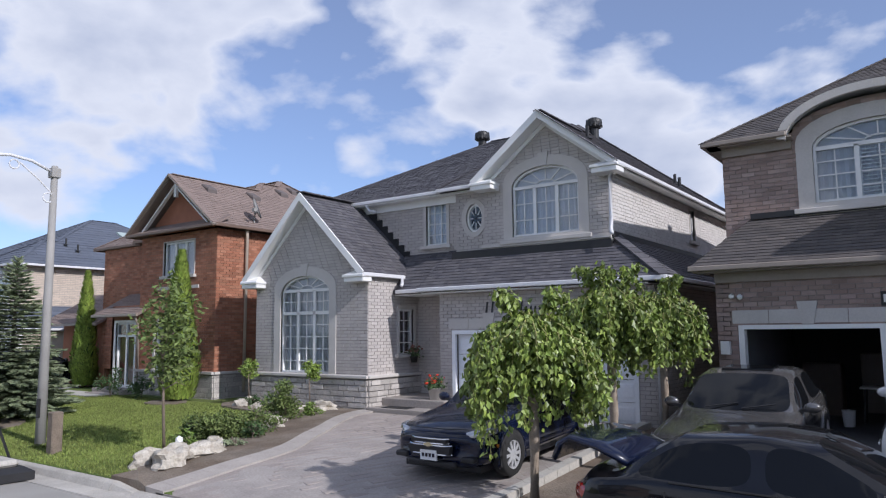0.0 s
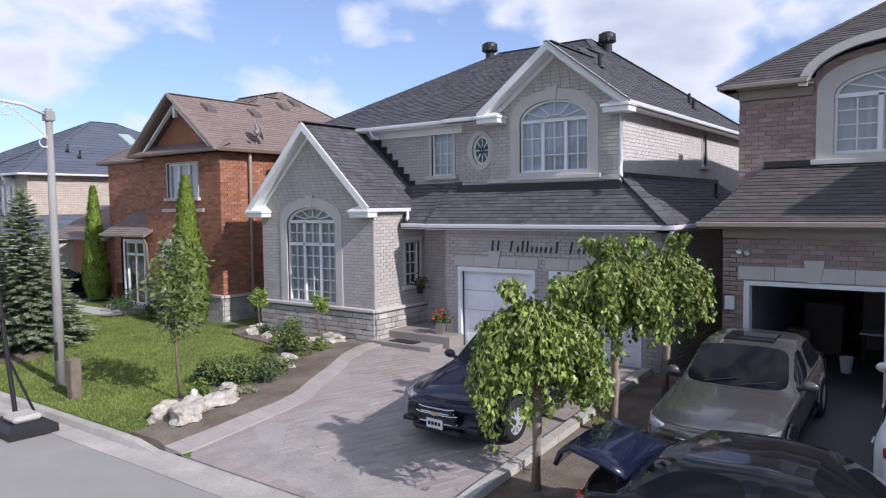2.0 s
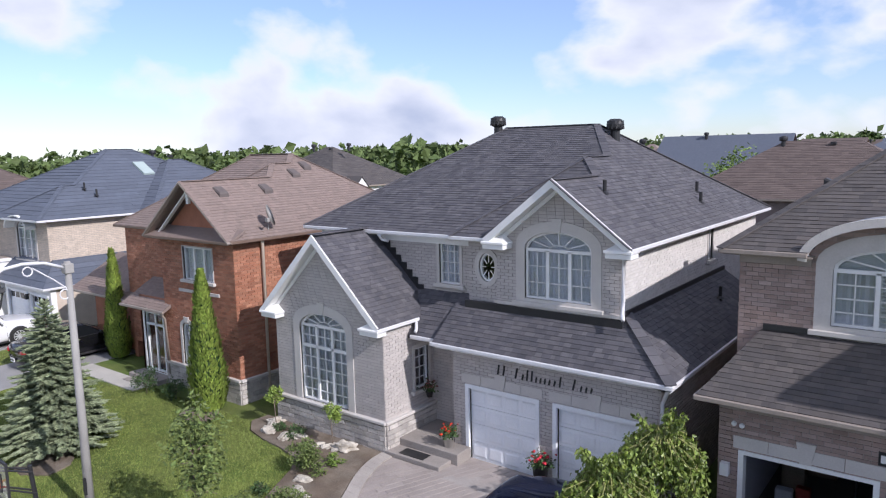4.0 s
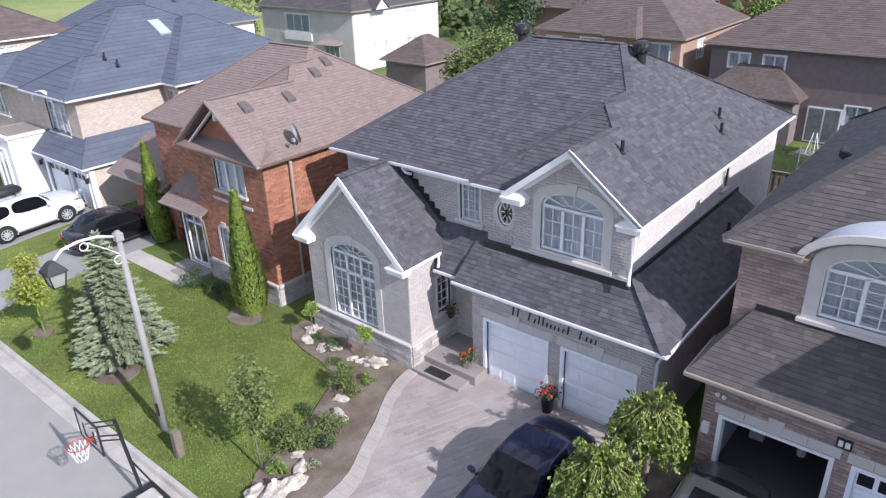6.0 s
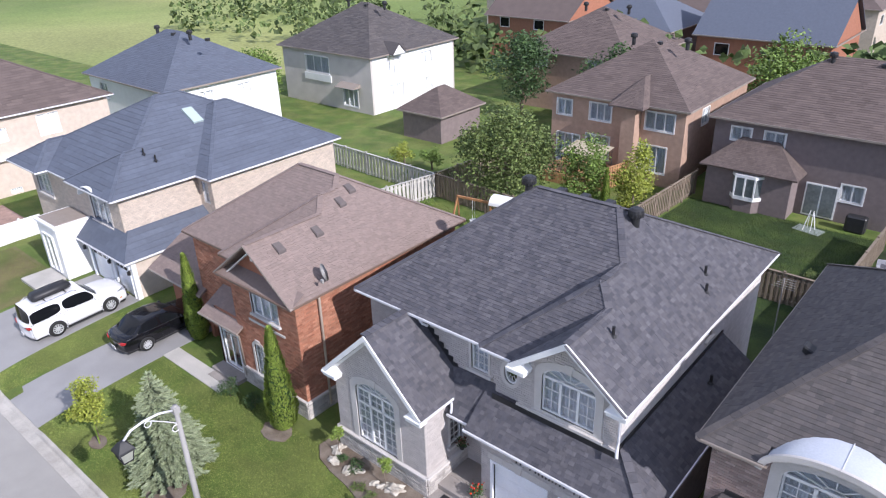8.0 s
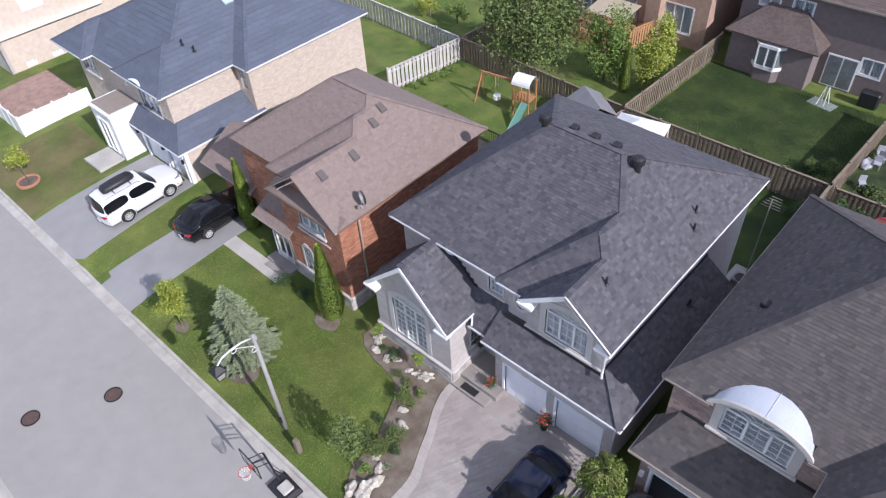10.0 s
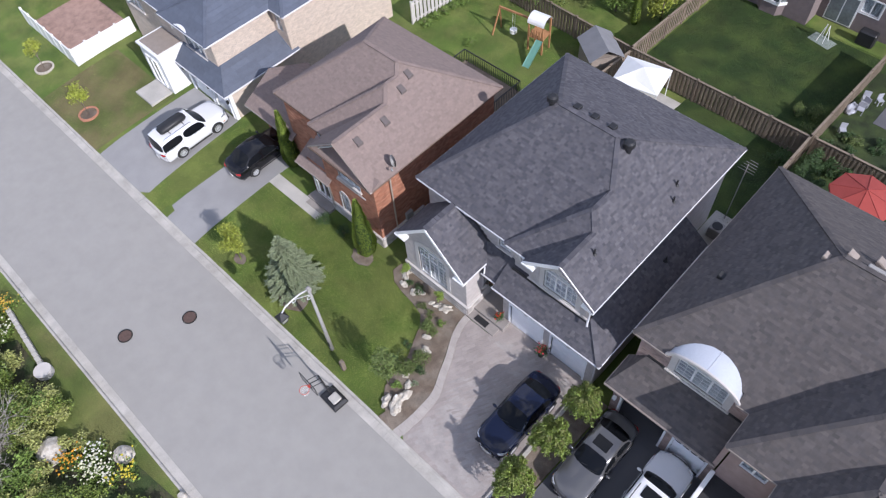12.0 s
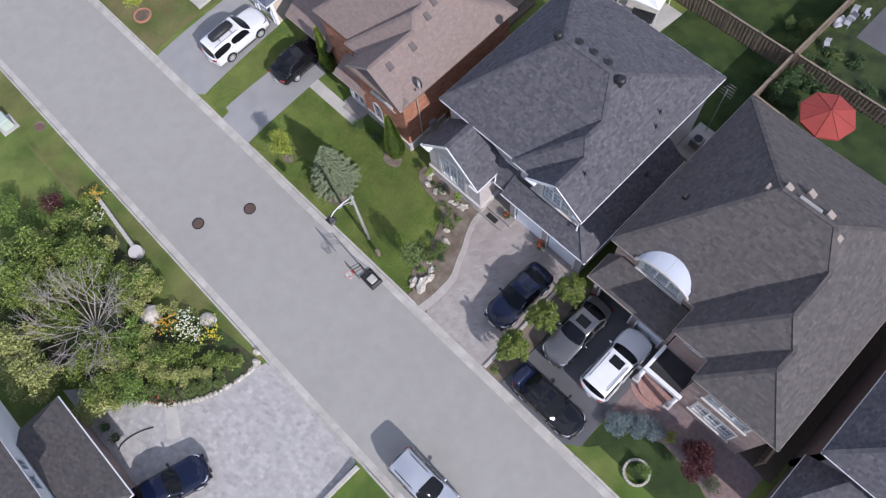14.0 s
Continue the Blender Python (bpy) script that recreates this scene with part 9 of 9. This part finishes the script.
bush(-12.95, 9.35, 0.72, 0.55, 1700, 0.075, M["yew"], 52, "low spreading yew in the front bed")
bush(-12.45, 9.85, 0.7, 0.5, 1600, 0.075, M["yew"], 53, "low spreading yew in the front bed")
bush(-12.0, 9.55, 0.35, 0.4, 500, 0.07, M["leaf_dark"], 54, "low dark shrub in the front bed")
bush(-16.0, 12.75, 0.25, 0.35, 350, 0.07, M["leaf_dark"], 55, "small dark shrub in the front bed")
bush(-15.4, 12.8, 0.4, 0.4, 400, 0.07, M["leaf_dark"], 56, "small dark shrub in the front bed")
bush(-12.4, 8.3, 0.25, 0.4, 350, 0.09, M["leaf"], 57, "tuft of grassy perennials among rocks")
bush(-22.6, 12.5, 0.45, 0.9, 700, 0.08, M["leaf_dark"], 58, "dark shrub by the porch")
bush(-21.2, 12.7, 0.4, 0.7, 600, 0.08, M["leaf_dark"], 59, "dark shrub by the brick wall")
bush(-5.0, 6.95, 0.3, 0.2, 350, 0.07, M["leaf"], 60, "low weeds at the kerb")
bush(-13.9, 12.15, 0.3, 0.25, 350, 0.07, M["yew"], 501, "low grey-green perennial in the front bed")
bush(-14.6, 12.3, 0.35, 0.22, 350, 0.07, M["yew"], 502, "low grey-green perennial in the front bed")
bush(-13.0, 12.2, 0.28, 0.35, 400, 0.07, M["leaf"], 503, "small green perennial in the front bed")
bush(-13.55, 10.2, 0.25, 0.35, 300, 0.07, M["leaf_dark"], 504, "small dark shrub in the front bed")
bush(-12.55, 9.3, 0.45, 0.6, 1200, 0.075, M["yew"], 505, "low spreading yew in the front bed")
bush(-11.75, 8.9, 0.2, 0.2, 260, 0.07, M["needle"], 506, "small grey-leaved perennial in the front bed")
bush(-13.2, 9.0, 0.4, 0.6, 800, 0.08, M["leaf_dark"], 507, "dark green shrub under the crab apple")
BLUE = mat("leaf_bluespruce", (0.15, 0.20, 0.21), 0.8, 0.2, 2, 30, 0.1, island=0.3, col2=(0.20, 0.25, 0.25))
bush(1.95, 9.5, 0.85, 0.8, 3600, 0.08, BLUE, 61, "silvery blue creeping juniper")
bush(3.3, 10.2, 0.95, 0.85, 4200, 0.08, BLUE, 62, "silvery blue creeping juniper")
broadleaf(pose(6.0, 10.6, gz(6, 10.6)), "small purple-red Japanese maple", 0.4, 1.08, 1.7, 9000, 0.10, mat("leaf_maroon", (0.075, 0.016, 0.018), 0.6, 0.25, 2, 30, 0.1, island=0.4), 63, n=8, r=0.05)
bush(7.5, 10.4, 0.6, 0.5, 500, 0.08, M["leaf_dark"], 64, "low dark green shrub by the brick walk")
bush(4.47, 10.85, 0.34, 0.45, 450, 0.08, GOLD, 65, "small golden shrub by the front walk")
ringb = thing("planter_ring", "round pale stone ring on the lawn with a young shrub", "planter", at=pose(4.36, 8.2, gz(4.36, 8.2)))
for k in range(22):
    a = 2 * math.pi * k / 22
    part("edging_block", Geo().box(-0.09, -0.07, -0.05, 0.09, 0.07, 0.2), M["rock"], ringb, bevel=0.015).matrix_basis = pose(0.68 * math.cos(a), 0.68 * math.sin(a), 0, 0, 0, math.degrees(a) + 90)
bush(4.55, 8.4, 0.5, 0.9, 700, 0.1, M["leaf"], 66, "young green shrub in the ring bed")

# rocks round the bed
rng = random.Random(77)
rocks = [(-12.25, 7.42, 0.34), (-11.72, 7.55, 0.46), (-11.72, 8.22, 0.36), (-12.0, 8.72, 0.24), (-12.45, 8.95, 0.2), (-12.62, 10.62, 0.28), (-13.15, 11.15, 0.24), (-13.5, 13.0, 0.38), (-13.95, 12.85, 0.22), (-14.3, 12.75, 0.18), (-15.2, 12.82, 0.26), (-15.5, 12.6, 0.24), (-16.2, 12.62, 0.28), (-16.45, 12.95, 0.24), (-16.6, 13.18, 0.28)]
for k, (x, y, r) in enumerate(rocks):
    r *= 0.82
    g = Geo().ball((0, 0, 0), r, k + 1, 0.7, (1.2, 0.75, 0.62), 3, 1.5)
    ob = put("rock", g, M["rock"])
    ob.matrix_basis = pose(x, y, gz(x, y) + r * 0.3, 0, 0, rng.uniform(0, 360))
    tagged(ob, "pale weathered limestone boulder edging the bed", "rock", group="bed rocks")
for x, y, r in ((-22.3, -5.3, 0.75), (-19.55, -3.0, 0.5), (-15.9, -2.2, 0.22), (-15.5, -2.6, 0.2)):
    ob = put("rock", Geo().ball((0, 0, 0), r, int(r * 50), 0.4, (1.1, 0.9, 0.6), 2, 1.4), M["rock"])
    ob.matrix_basis = pose(x, y, gz(x, y) + r * 0.3)
    tagged(ob, "large pale boulder in a flower garden", "rock", group="bed rocks")
orn = tagged(put("garden_ornament", Geo().box(-12.02, 7.78, 0.4, -11.9, 7.9, 0.86).ball((-11.96, 7.84, 0.93), 0.075, sub=1), M["white"]), "small plain white ornament among the rocks", "ornament")


def flower_pot(x, y, z, rot=0, colour=(0.5, 0.03, 0.02), kind="pot", leaves=260, r=0.16, h=0.28, potmat=None):
    t = thing("potted_flowers", "potted flowers in full bloom by the entrance", "flower pot", group="flower pots", at=pose(x, y, z))
    part("pot", Geo().loft([[(q * math.cos(2 * math.pi * k / 14), q * math.sin(2 * math.pi * k / 14), zz) for k in range(14)] for q, zz in ((r * 0.7, 0), (r, h), (r * 1.06, h), (r * 0.95, h - 0.02))]), potmat or M["precast"], t, smooth=True)
    rg = random.Random(int(x * 100))
    g = Geo()
    for k in range(leaves):
        leaf(g, (rg.gauss(0, r * 0.7), rg.gauss(0, r * 0.7), h + abs(rg.gauss(0.1, 0.09))), 0.09, rg, 0.0)
    part("leaves", g, M["leaf_dark"], t)
    petals = mat("bloom_%d" % int(abs(x * 10)), colour, 0.6, 0.2, 5, 40, 0, objrand=0.4)
    for k in range(26):
        part("bloom", Geo().ball((rg.gauss(0, r * 0.8), rg.gauss(0, r * 0.8), h + 0.1 + abs(rg.gauss(0.09, 0.07))), rg.uniform(0.025, 0.045), k, 0.5, (1, 1, 0.7), 1), petals, t)


flower_pot(-10.9, 14.25, 1.17, colour=(0.55, 0.04, 0.015))
flower_pot(-8.15, 14.25, 0.86, colour=(0.5, 0.02, 0.04), r=0.2, h=0.5, potmat=M["black"])
flower_pot(-12.2, 15.1, 2.02, colour=(0.25, 0.10, 0.08), r=0.11, h=0.16, potmat=M["black"], leaves=120)

# garden opposite
LO = [M["leaf"], M["mulberry"], M["mulberry"], M["mulberry"]]
rng = random.Random(91)
for k, (x, y, r, h) in enumerate(((-21.4, -7.2, 1.2, 1.5), (-19.6, -6.8, 1.0, 1.2), (-18.0, -5.4, 0.9, 1.0), (-17.2, -4.2, 0.7, 0.9), (-16.4, -3.4, 0.6, 0.7), (-19.0, -4.9, 0.7, 0.7), (-20.4, -8.3, 1.0, 1.2), (-22.6, -8.8, 1.3, 1.8), (-25.6, -9.6, 1.5, 2.2), (-27.2, -7.2, 1.4, 2.0), (-24.4, -6.0, 1.1, 1.6), (-26.0, -5.2, 1.0, 1.4), (-28.2, -9.6, 1.6, 2.4), (-18.3, -7.0, 0.8, 0.9), (-30.8, -4.4, 0.9, 1.1), (-31.8, -3.6, 0.7, 0.8), (-30.4, -5.8, 0.9, 1.2), (-34.0, -7.4, 1.4, 1.8), (-36.0, -9.0, 1.6, 2.2), (-29.0, -12.0, 1.8, 2.6), (-24.5, -12.2, 1.3, 2.0))):
    bush(x, y, r, h, int(1500 * r), 0.13, rng.choice(LO), 100 + k, "leafy shrub in the dense front garden opposite")
M["leaf_garden"] = mat("garden_leaf", (0.28, 0.31, 0.085), 0.6, 0.2, 2, 30, 0.1, island=0.45, col2=(0.33, 0.34, 0.12))
for k, (x, y, r) in enumerate(((-16.1, -4.7, 0.5), (-16.4, -5.6, 0.55), (-16.9, -6.4, 0.6), (-17.5, -7.3, 0.6), (-18.3, -8.0, 0.65), (-19.3, -8.7, 0.65), (-20.3, -9.3, 0.7), (-21.3, -9.6, 0.7))):
    bush(x, y, r, r * 1.3, int(2200 * r), 0.09, M["yew"], 140 + k, "clipped round green shrub edging the garden opposite")
for k, (x, y, r) in enumerate(((-17.0, -5.2, 0.6), (-17.6, -6.2, 0.7), (-18.6, -6.6, 0.75), (-19.6, -7.4, 0.8), (-20.8, -8.2, 0.8), (-20.6, -6.6, 0.7))):
    bush(x, y, r, r * 1.6, int(2000 * r), 0.11, M["leaf_garden"], 160 + k, "leafy yellow-green shrub in the garden opposite")
GREENS = [M["leaf_garden"], M["leaf"], M["leaf_garden"], M["mulberry"]]
for k in range(64):
    u, v = rng.random(), rng.random()
    x, y = -31.5 + 13.5 * u, -11.0 + (7.4 - 2.4 * abs(u - 0.5)) * v
    r = rng.uniform(0.6, 1.25)
    if math.hypot(x + 24.3, y + 8.2) > 2.3 and math.hypot(x + 20.0, y + 4.4) > 1.3 and (x < -18.6 or y > -7.5):
        bush(x, y, r, r * rng.uniform(1.1, 1.7), int(1300 * r), 0.14, rng.choice(GREENS), 170 + k, "leafy shrub in the dense front garden opposite")
broadleaf(pose(-33.0, -5.4, gz(-20, -5)), "dark purple smoke bush", 0.3, 0.9, 1.4, 1500, 0.11, bpy.data.materials["leaf_maroon"], 130, n=7)
for k, (x, y, col) in enumerate(((-21.2, -4.9, (0.55, 0.27, 0.02)), (-20.0, -4.5, (0.62, 0.62, 0.42)), (-19.3, -4.0, (0.60, 0.58, 0.45)), (-18.6, -3.4, (0.55, 0.45, 0.04)), (-20.5, -3.9, (0.6, 0.6, 0.5)), (-31.8, -3.0, (0.55, 0.35, 0.05)), (-30.2, -4.0, (0.6, 0.6, 0.45)))):
    t = thing("flowers", "bed of yellow and cream flowers opposite", "flowers", group="flower clumps", at=pose(x, y, gz(x, y)))
    rg = random.Random(k)
    s, petals = Geo(), mat("petals_%d" % k, col, 0.7, 0.2, 5, 40, 0, objrand=0.2)
    for j in range(60):
        p = (rg.gauss(0, 0.33), rg.gauss(0, 0.33), 0.55 + rg.uniform(-0.1, 0.2))
        part("bloom", Geo().ball(p, rg.uniform(0.03, 0.07), j, 0.3, (1, 1, 0.6), 1), petals, t)
        s.tube([(p[0] * 0.6, p[1] * 0.6, 0), p], 0.01, 4, False)
        for q in range(3):
            leaf(s, (p[0], p[1], rg.uniform(0.1, 0.5)), 0.16, rg)
    part("foliage", s, M["leaf"], t)
for k, (x, y, r, h) in enumerate(((-28.6, -9.4, 1.6, 2.6), (-23.2, -12.2, 1.5, 2.4), (-27.4, -6.0, 1.5, 2.3), (-25.6, -11.6, 1.4, 2.2), (-30.4, -8.2, 1.5, 2.4))):
    broadleaf(pose(x, y, gz(x, y)), "light green leafy small tree in the garden opposite", 0.7, r, h, 4600, 0.17, M["leaf_garden"] if k % 2 else M["mulberry"], 450 + k, lumps=26, r=0.06)
slab("paving_band", [(-17.35, -8.0), (-16.75, -7.5), (-15.0, -8.4), (-15.6, -9.0)], M["concrete"], "pale paving band across the stone drive", "paving", lift=0.05)
hz = lambda x, y: gz(x, y) + 0.065
pipe = [(-16.7, -9.2), (-17.0, -9.75), (-17.2, -10.4), (-17.25, -11.0), (-17.1, -11.4)]
tagged(put("garden_hose", Geo().tube([(x, y, hz(x, y)) for x, y in curve(pipe, 4)], 0.035, 6), M["black"]), "dark garden hose lying across the paving", "hose")
for x, y, c, r in ((-17.75, -8.1, (0.45, 0.10, 0.08), 0.2), (-17.1, -7.6, (0.45, 0.2, 0.16), 0.2), (-20.7, -11.25, (0.3, 0.3, 0.3), 0.17), (-18.6, -11.1, (0.10, 0.12, 0.05), 0.2), (-17.7, -11.05, (0.4, 0.3, 0.2), 0.22)):
    flower_pot(x, y, gz(x, y) + 0.03, colour=c, r=r, h=0.3, potmat=M["black"])
# leafless shrub tree
rng = random.Random(17)
bare = thing("tree", "leafless multi-stemmed grey shrub in the garden opposite", "tree", at=pose(-24.3, -8.2, gz(-20, -8)))
bark_grey = mat("grey_twig", (0.33, 0.30, 0.27), 0.9, 0.2, 5, 30, 0.2)


def twig(g, p, d, ln, r, depth):
    q = p + d * ln
    g.tube([p, p.lerp(q, 0.5) + Vector((rng.gauss(0, 0.03), rng.gauss(0, 0.03), 0)), q], [r, r * 0.8, r * 0.55], 4, False)
    if depth:
        for k in range(3 if depth > 1 else 4):
            e = (d + Vector((rng.gauss(0, 0.42), rng.gauss(0, 0.42), rng.gauss(0.05, 0.25)))).normalized()
            twig(g, p.lerp(q, rng.uniform(0.55, 1)), e, ln * rng.uniform(0.55, 0.8), r * 0.55, depth - 1)


for k in range(18):
    a = 2 * math.pi * k / 18
    g = Geo()
    twig(g, Vector((0.1 * math.cos(a), 0.1 * math.sin(a), 0)), Vector((math.cos(a) * 0.85, math.sin(a) * 0.85, 0.8)).normalized(), 2.2, 0.05, 3)
    part("branch", g, bark_grey, bare)
gw = thing("garden_wall", "low stone edging wall with a round end pier opposite", "wall", kind="structure")
for k in range(16):
    x = -32.2 + 0.36 * k
    part("block", Geo().box(x, -3.1 - 0.03 * k, 0.3, x + 0.34, -2.85 - 0.03 * k, 0.85), M["concrete"], gw, bevel=0.02)
part("pier", Geo().tube([(-26.5, -3.5, 0.3), (-26.5, -3.5, 0.9)], 0.45, 18), M["precast"], gw)
for k in range(20):
    x, y = -32.6 + 0.17 * k, -10.6 + 0.26 * k
    part("block", Geo().box(-0.17, -0.12, -0.2, 0.17, 0.12, 0.3), M["concrete"], gw).matrix_basis = pose(x, y, gz(x, y), 0, 0, 57)
wheelp = thing("hose_reel", "white round hose reel on the path", "hose reel", at=pose(-20.9, -10.4, gz(-20, -10.4) + 0.06))
part("reel", Geo().tube([(0.22 * math.cos(2 * math.pi * k / 16), 0.22 * math.sin(2 * math.pi * k / 16), 0.05) for k in range(17)], 0.05, 6), M["white"], wheelp)

# back garden trees
broadleaf(pose(-26.6, 37.6, gz(-20, 37.6)), "large broadleaf tree behind the back fence", 1.2, 3.5, 5.4, 9500, 0.25, M["yew"], 201, lumps=40, n=14, r=0.2)
broadleaf(pose(-22.0, 40.0, gz(-20, 40)), "bright green young tree behind the fence", 0.7, 1.75, 4.6, 4600, 0.2, M["leaf"], 202, lumps=24, r=0.09)
broadleaf(pose(-18.9, 41.2, gz(-20, 41)), "yellow-green young tree by the fence", 0.6, 1.4, 4.4, 3600, 0.2, GOLD, 203, lumps=20, r=0.09)
broadleaf(pose(-36.0, 40.5, gz(-20, 40)), "small bright shrub by the back fence", 0.3, 1.0, 1.5, 900, 0.17, M["leaf"], 204, lumps=9)
broadleaf(pose(-38.6, 40.0, gz(-20, 40)), "small bright shrub by the back fence", 0.3, 1.1, 1.6, 900, 0.17, GOLD, 205, lumps=9)
broadleaf(pose(-29.2, 57.0, -0.4), "large tree between the houses behind", 2.2, 3.0, 5.5, 4200, 0.33, M["leaf_dark"], 206, lumps=26, r=0.2)
broadleaf(pose(-39.5, 58.0, -0.4), "large tree between the houses behind", 2.2, 3.2, 5.5, 4200, 0.33, M["leaf_dark"], 207, lumps=26, r=0.2)
broadleaf(pose(0.2, 63.0, -0.4), "large tree behind the brown roofs", 2.4, 3.6, 6.5, 4200, 0.36, M["leaf_dark"], 208, lumps=26, r=0.22)
broadleaf(pose(-17.0, 66.0, -0.4), "large tree behind the brown roofs", 2.4, 3.6, 6.2, 4200, 0.36, M["leaf"], 209, lumps=26, r=0.22)
broadleaf(pose(-64.0, 44.5, -0.4), "broad green tree behind the blue roof", 1.5, 3.0, 4.6, 3600, 0.3, M["leaf"], 210, lumps=20, r=0.15)
bush(-6.0, 33.8, 0.9, 1.0, 800, 0.12, M["leaf_dark"], 211, "dark shrub in the fence corner")
bush(-4.2, 32.6, 0.9, 1.4, 900, 0.12, M["leaf_dark"], 212, "dark shrub beside the red umbrella")
bush(-27.0, 29.8, 0.5, 0.4, 500, 0.09, M["leaf"], 213, "low vegetable bed planting")
for k in range(6):
    bush(-30.9, 29.2 + k * 1.0, 0.5, 0.45, 450, 0.1, M["leaf"], 214 + k, "low vegetable planting along the white fence")


rng = random.Random(61)
for k in range(14):
    bush(rng.uniform(-4.2, 7.8), rng.uniform(36.8, 40.4), rng.uniform(0.35, 0.7), rng.uniform(0.3, 0.7), 520, 0.12, rng.choice([M["leaf_dark"], M["yew"], M["leaf_dark"]]), 400 + k, "dark leafy plant in the kitchen garden")
for k, (x, y, r, h) in enumerate(((-4.3, 32.9, 0.7, 1.5), (-4.2, 33.9, 0.75, 1.6), (-4.2, 34.9, 0.7, 1.4), (-3.3, 35.1, 0.6, 1.1), (-3.2, 33.2, 0.55, 0.9), (-4.4, 36.7, 0.5, 1.0), (-2.4, 35.2, 0.5, 0.8))):
    bush(x, y, r, h, 1500, 0.10, M["leaf_dark"], 430 + k, "dark dense shrub along the garden fence")
for k, (x, y, r, h) in enumerate(((-7.2, 38.6, 0.55, 0.8), (-6.1, 39.1, 0.55, 0.9), (-5.8, 37.2, 0.5, 0.9), (-8.3, 36.4, 0.4, 0.5))):
    bush(x, y, r, h, 800, 0.10, M["yew"], 440 + k, "rough grey-green weeds in the fence corner")


# far woods: one band of many leaf clumps, uneven outline
def woods(name, boxes, seed, size=1.1):
    rng = random.Random(seed)
    g = Geo()
    for x0, x1, y0, y1, h, n in boxes:
        for k in range(n):
            x, y = rng.uniform(x0, x1), rng.uniform(y0, y1)
            hh = h * rng.uniform(0.6, 1.2)
            for j in range(46):
                a, b = rng.uniform(0, 2 * math.pi), rng.random()
                r = hh * 0.42 * math.sqrt(max(1 - (2 * b - 0.9) ** 2, 0.05))
                leaf(g, (x + r * math.cos(a), y + r * math.sin(a), BZ + hh * (0.12 + 0.85 * b)), size * rng.uniform(0.9, 1.9) * hh / 9, rng, 0.2, 0.9)
    ob = put(name, g, M["far_leaf"])
    tagged(ob, "distant belt of dark green trees", "trees", kind="stuff")


woods("woods_near", [(-130, -74, 70, 100, 5.5, 46), (-60, 40, 72, 76, 7, 26), (-60, 50, 100, 104, 7, 26), (-80, 70, 130, 134, 8, 30), (-90, 80, 165, 170, 8, 34)], 301)
woods("woods_far", [(-420, -140, 120, 300, 11, 260), (-120, 160, 205, 210, 9, 50), (-150, 200, 250, 256, 9, 60), (-400, 300, 330, 430, 12, 330), (-600, 400, 480, 640, 14, 300)], 302, 1.6)
tagged(put("far_field", Geo().add([(-420, 45, BZ + 0.06), (-85, 45, BZ + 0.06), (-72, 62, BZ + 0.06), (-110, 150, BZ + 0.06), (-420, 150, BZ + 0.06)], [(0, 1, 2, 3, 4)]), M["field"]), "open yellow-green field beyond the houses", "field", kind="structure")


# lawn blades, densest on the front lawn
BED = [(-11.45, 6.6), (-5.0, 6.6), (-5.0, 14.0), (-17.35, 14.0), (-17.35, 12.85), (-16.8, 12.4), (-15.1, 12.1), (-14.3, 11.9), (-13.85, 11.4), (-13.1, 9.75), (-12.85, 7.9), (-12.45, 7.4)]


def lawn(name, areas, seed, material):
    rng = random.Random(seed)
    v, f = [], []
    for x0, x1, y0, y1, n, hmax in areas:
        for k in range(n):
            x, y = rng.uniform(x0, x1), rng.uniform(y0, y1)
            if -17.6 < x < -10.5 and 6.6 < y < 14 and (len(scan(BED, y)) and any(a < x for a, b in scan(BED, y))):
                continue
            z = gz(x, y)
            a, h = rng.uniform(0, 6.28), rng.uniform(0.4, 1.0) * hmax
            dx, dy = 0.010 * math.cos(a), 0.010 * math.sin(a)
            i = len(v)
            v += [(x - dx, y - dy, z - 0.01), (x + dx, y + dy, z - 0.01), (x + rng.gauss(0, 0.025), y + rng.gauss(0, 0.025), z + h)]
            f.append((i, i + 1, i + 2))
    ob = put(name, Geo().add(v, f), material)
    tagged(ob, "short mown lawn grass", "grass", kind="stuff")


BLADE = mat("grass_blade", (0.160, 0.220, 0.044), 0.8, 0.3, 0.6, 6, 0, island=0.45, col2=(0.225, 0.255, 0.068))
lawn("grass_front", [(-23.4, -11.4, 6.64, 12.9, 130000, 0.06), (-27.55, -23.4, 6.64, 12.2, 26000, 0.06), (-32.9, -31.1, 6.64, 14.0, 11000, 0.06)], 5, BLADE)
lawn("grass_back", [(-31.2, -18, 27.6, 35, 25000, 0.07), (1.5, 8, 6.64, 9.2, 5000, 0.05)], 6, BLADE)
lawn("grass_rough_blades", [(-17.4, -5.2, 35.4, 47.5, 60000, 0.14), (-12.9, -5.2, 27.4, 35.2, 26000, 0.09), (-4.3, 8.4, 26.9, 30.0, 9000, 0.08)], 7, mat("blade_rough", (0.040, 0.078, 0.012), 0.8, 0.3, 0.6, 6, 0, island=0.45, col2=(0.075, 0.115, 0.024)))
lawn("grass_dry_blades", [(-45, -15.6, -4, -2.32, 42000, 0.06), (-46, -38.7, 6.64, 12.6, 26000, 0.06)], 9, mat("blade_dry", (0.165, 0.175, 0.05), 0.8, 0.3, 0.6, 6, 0, island=0.45, col2=(0.13, 0.175, 0.04)))
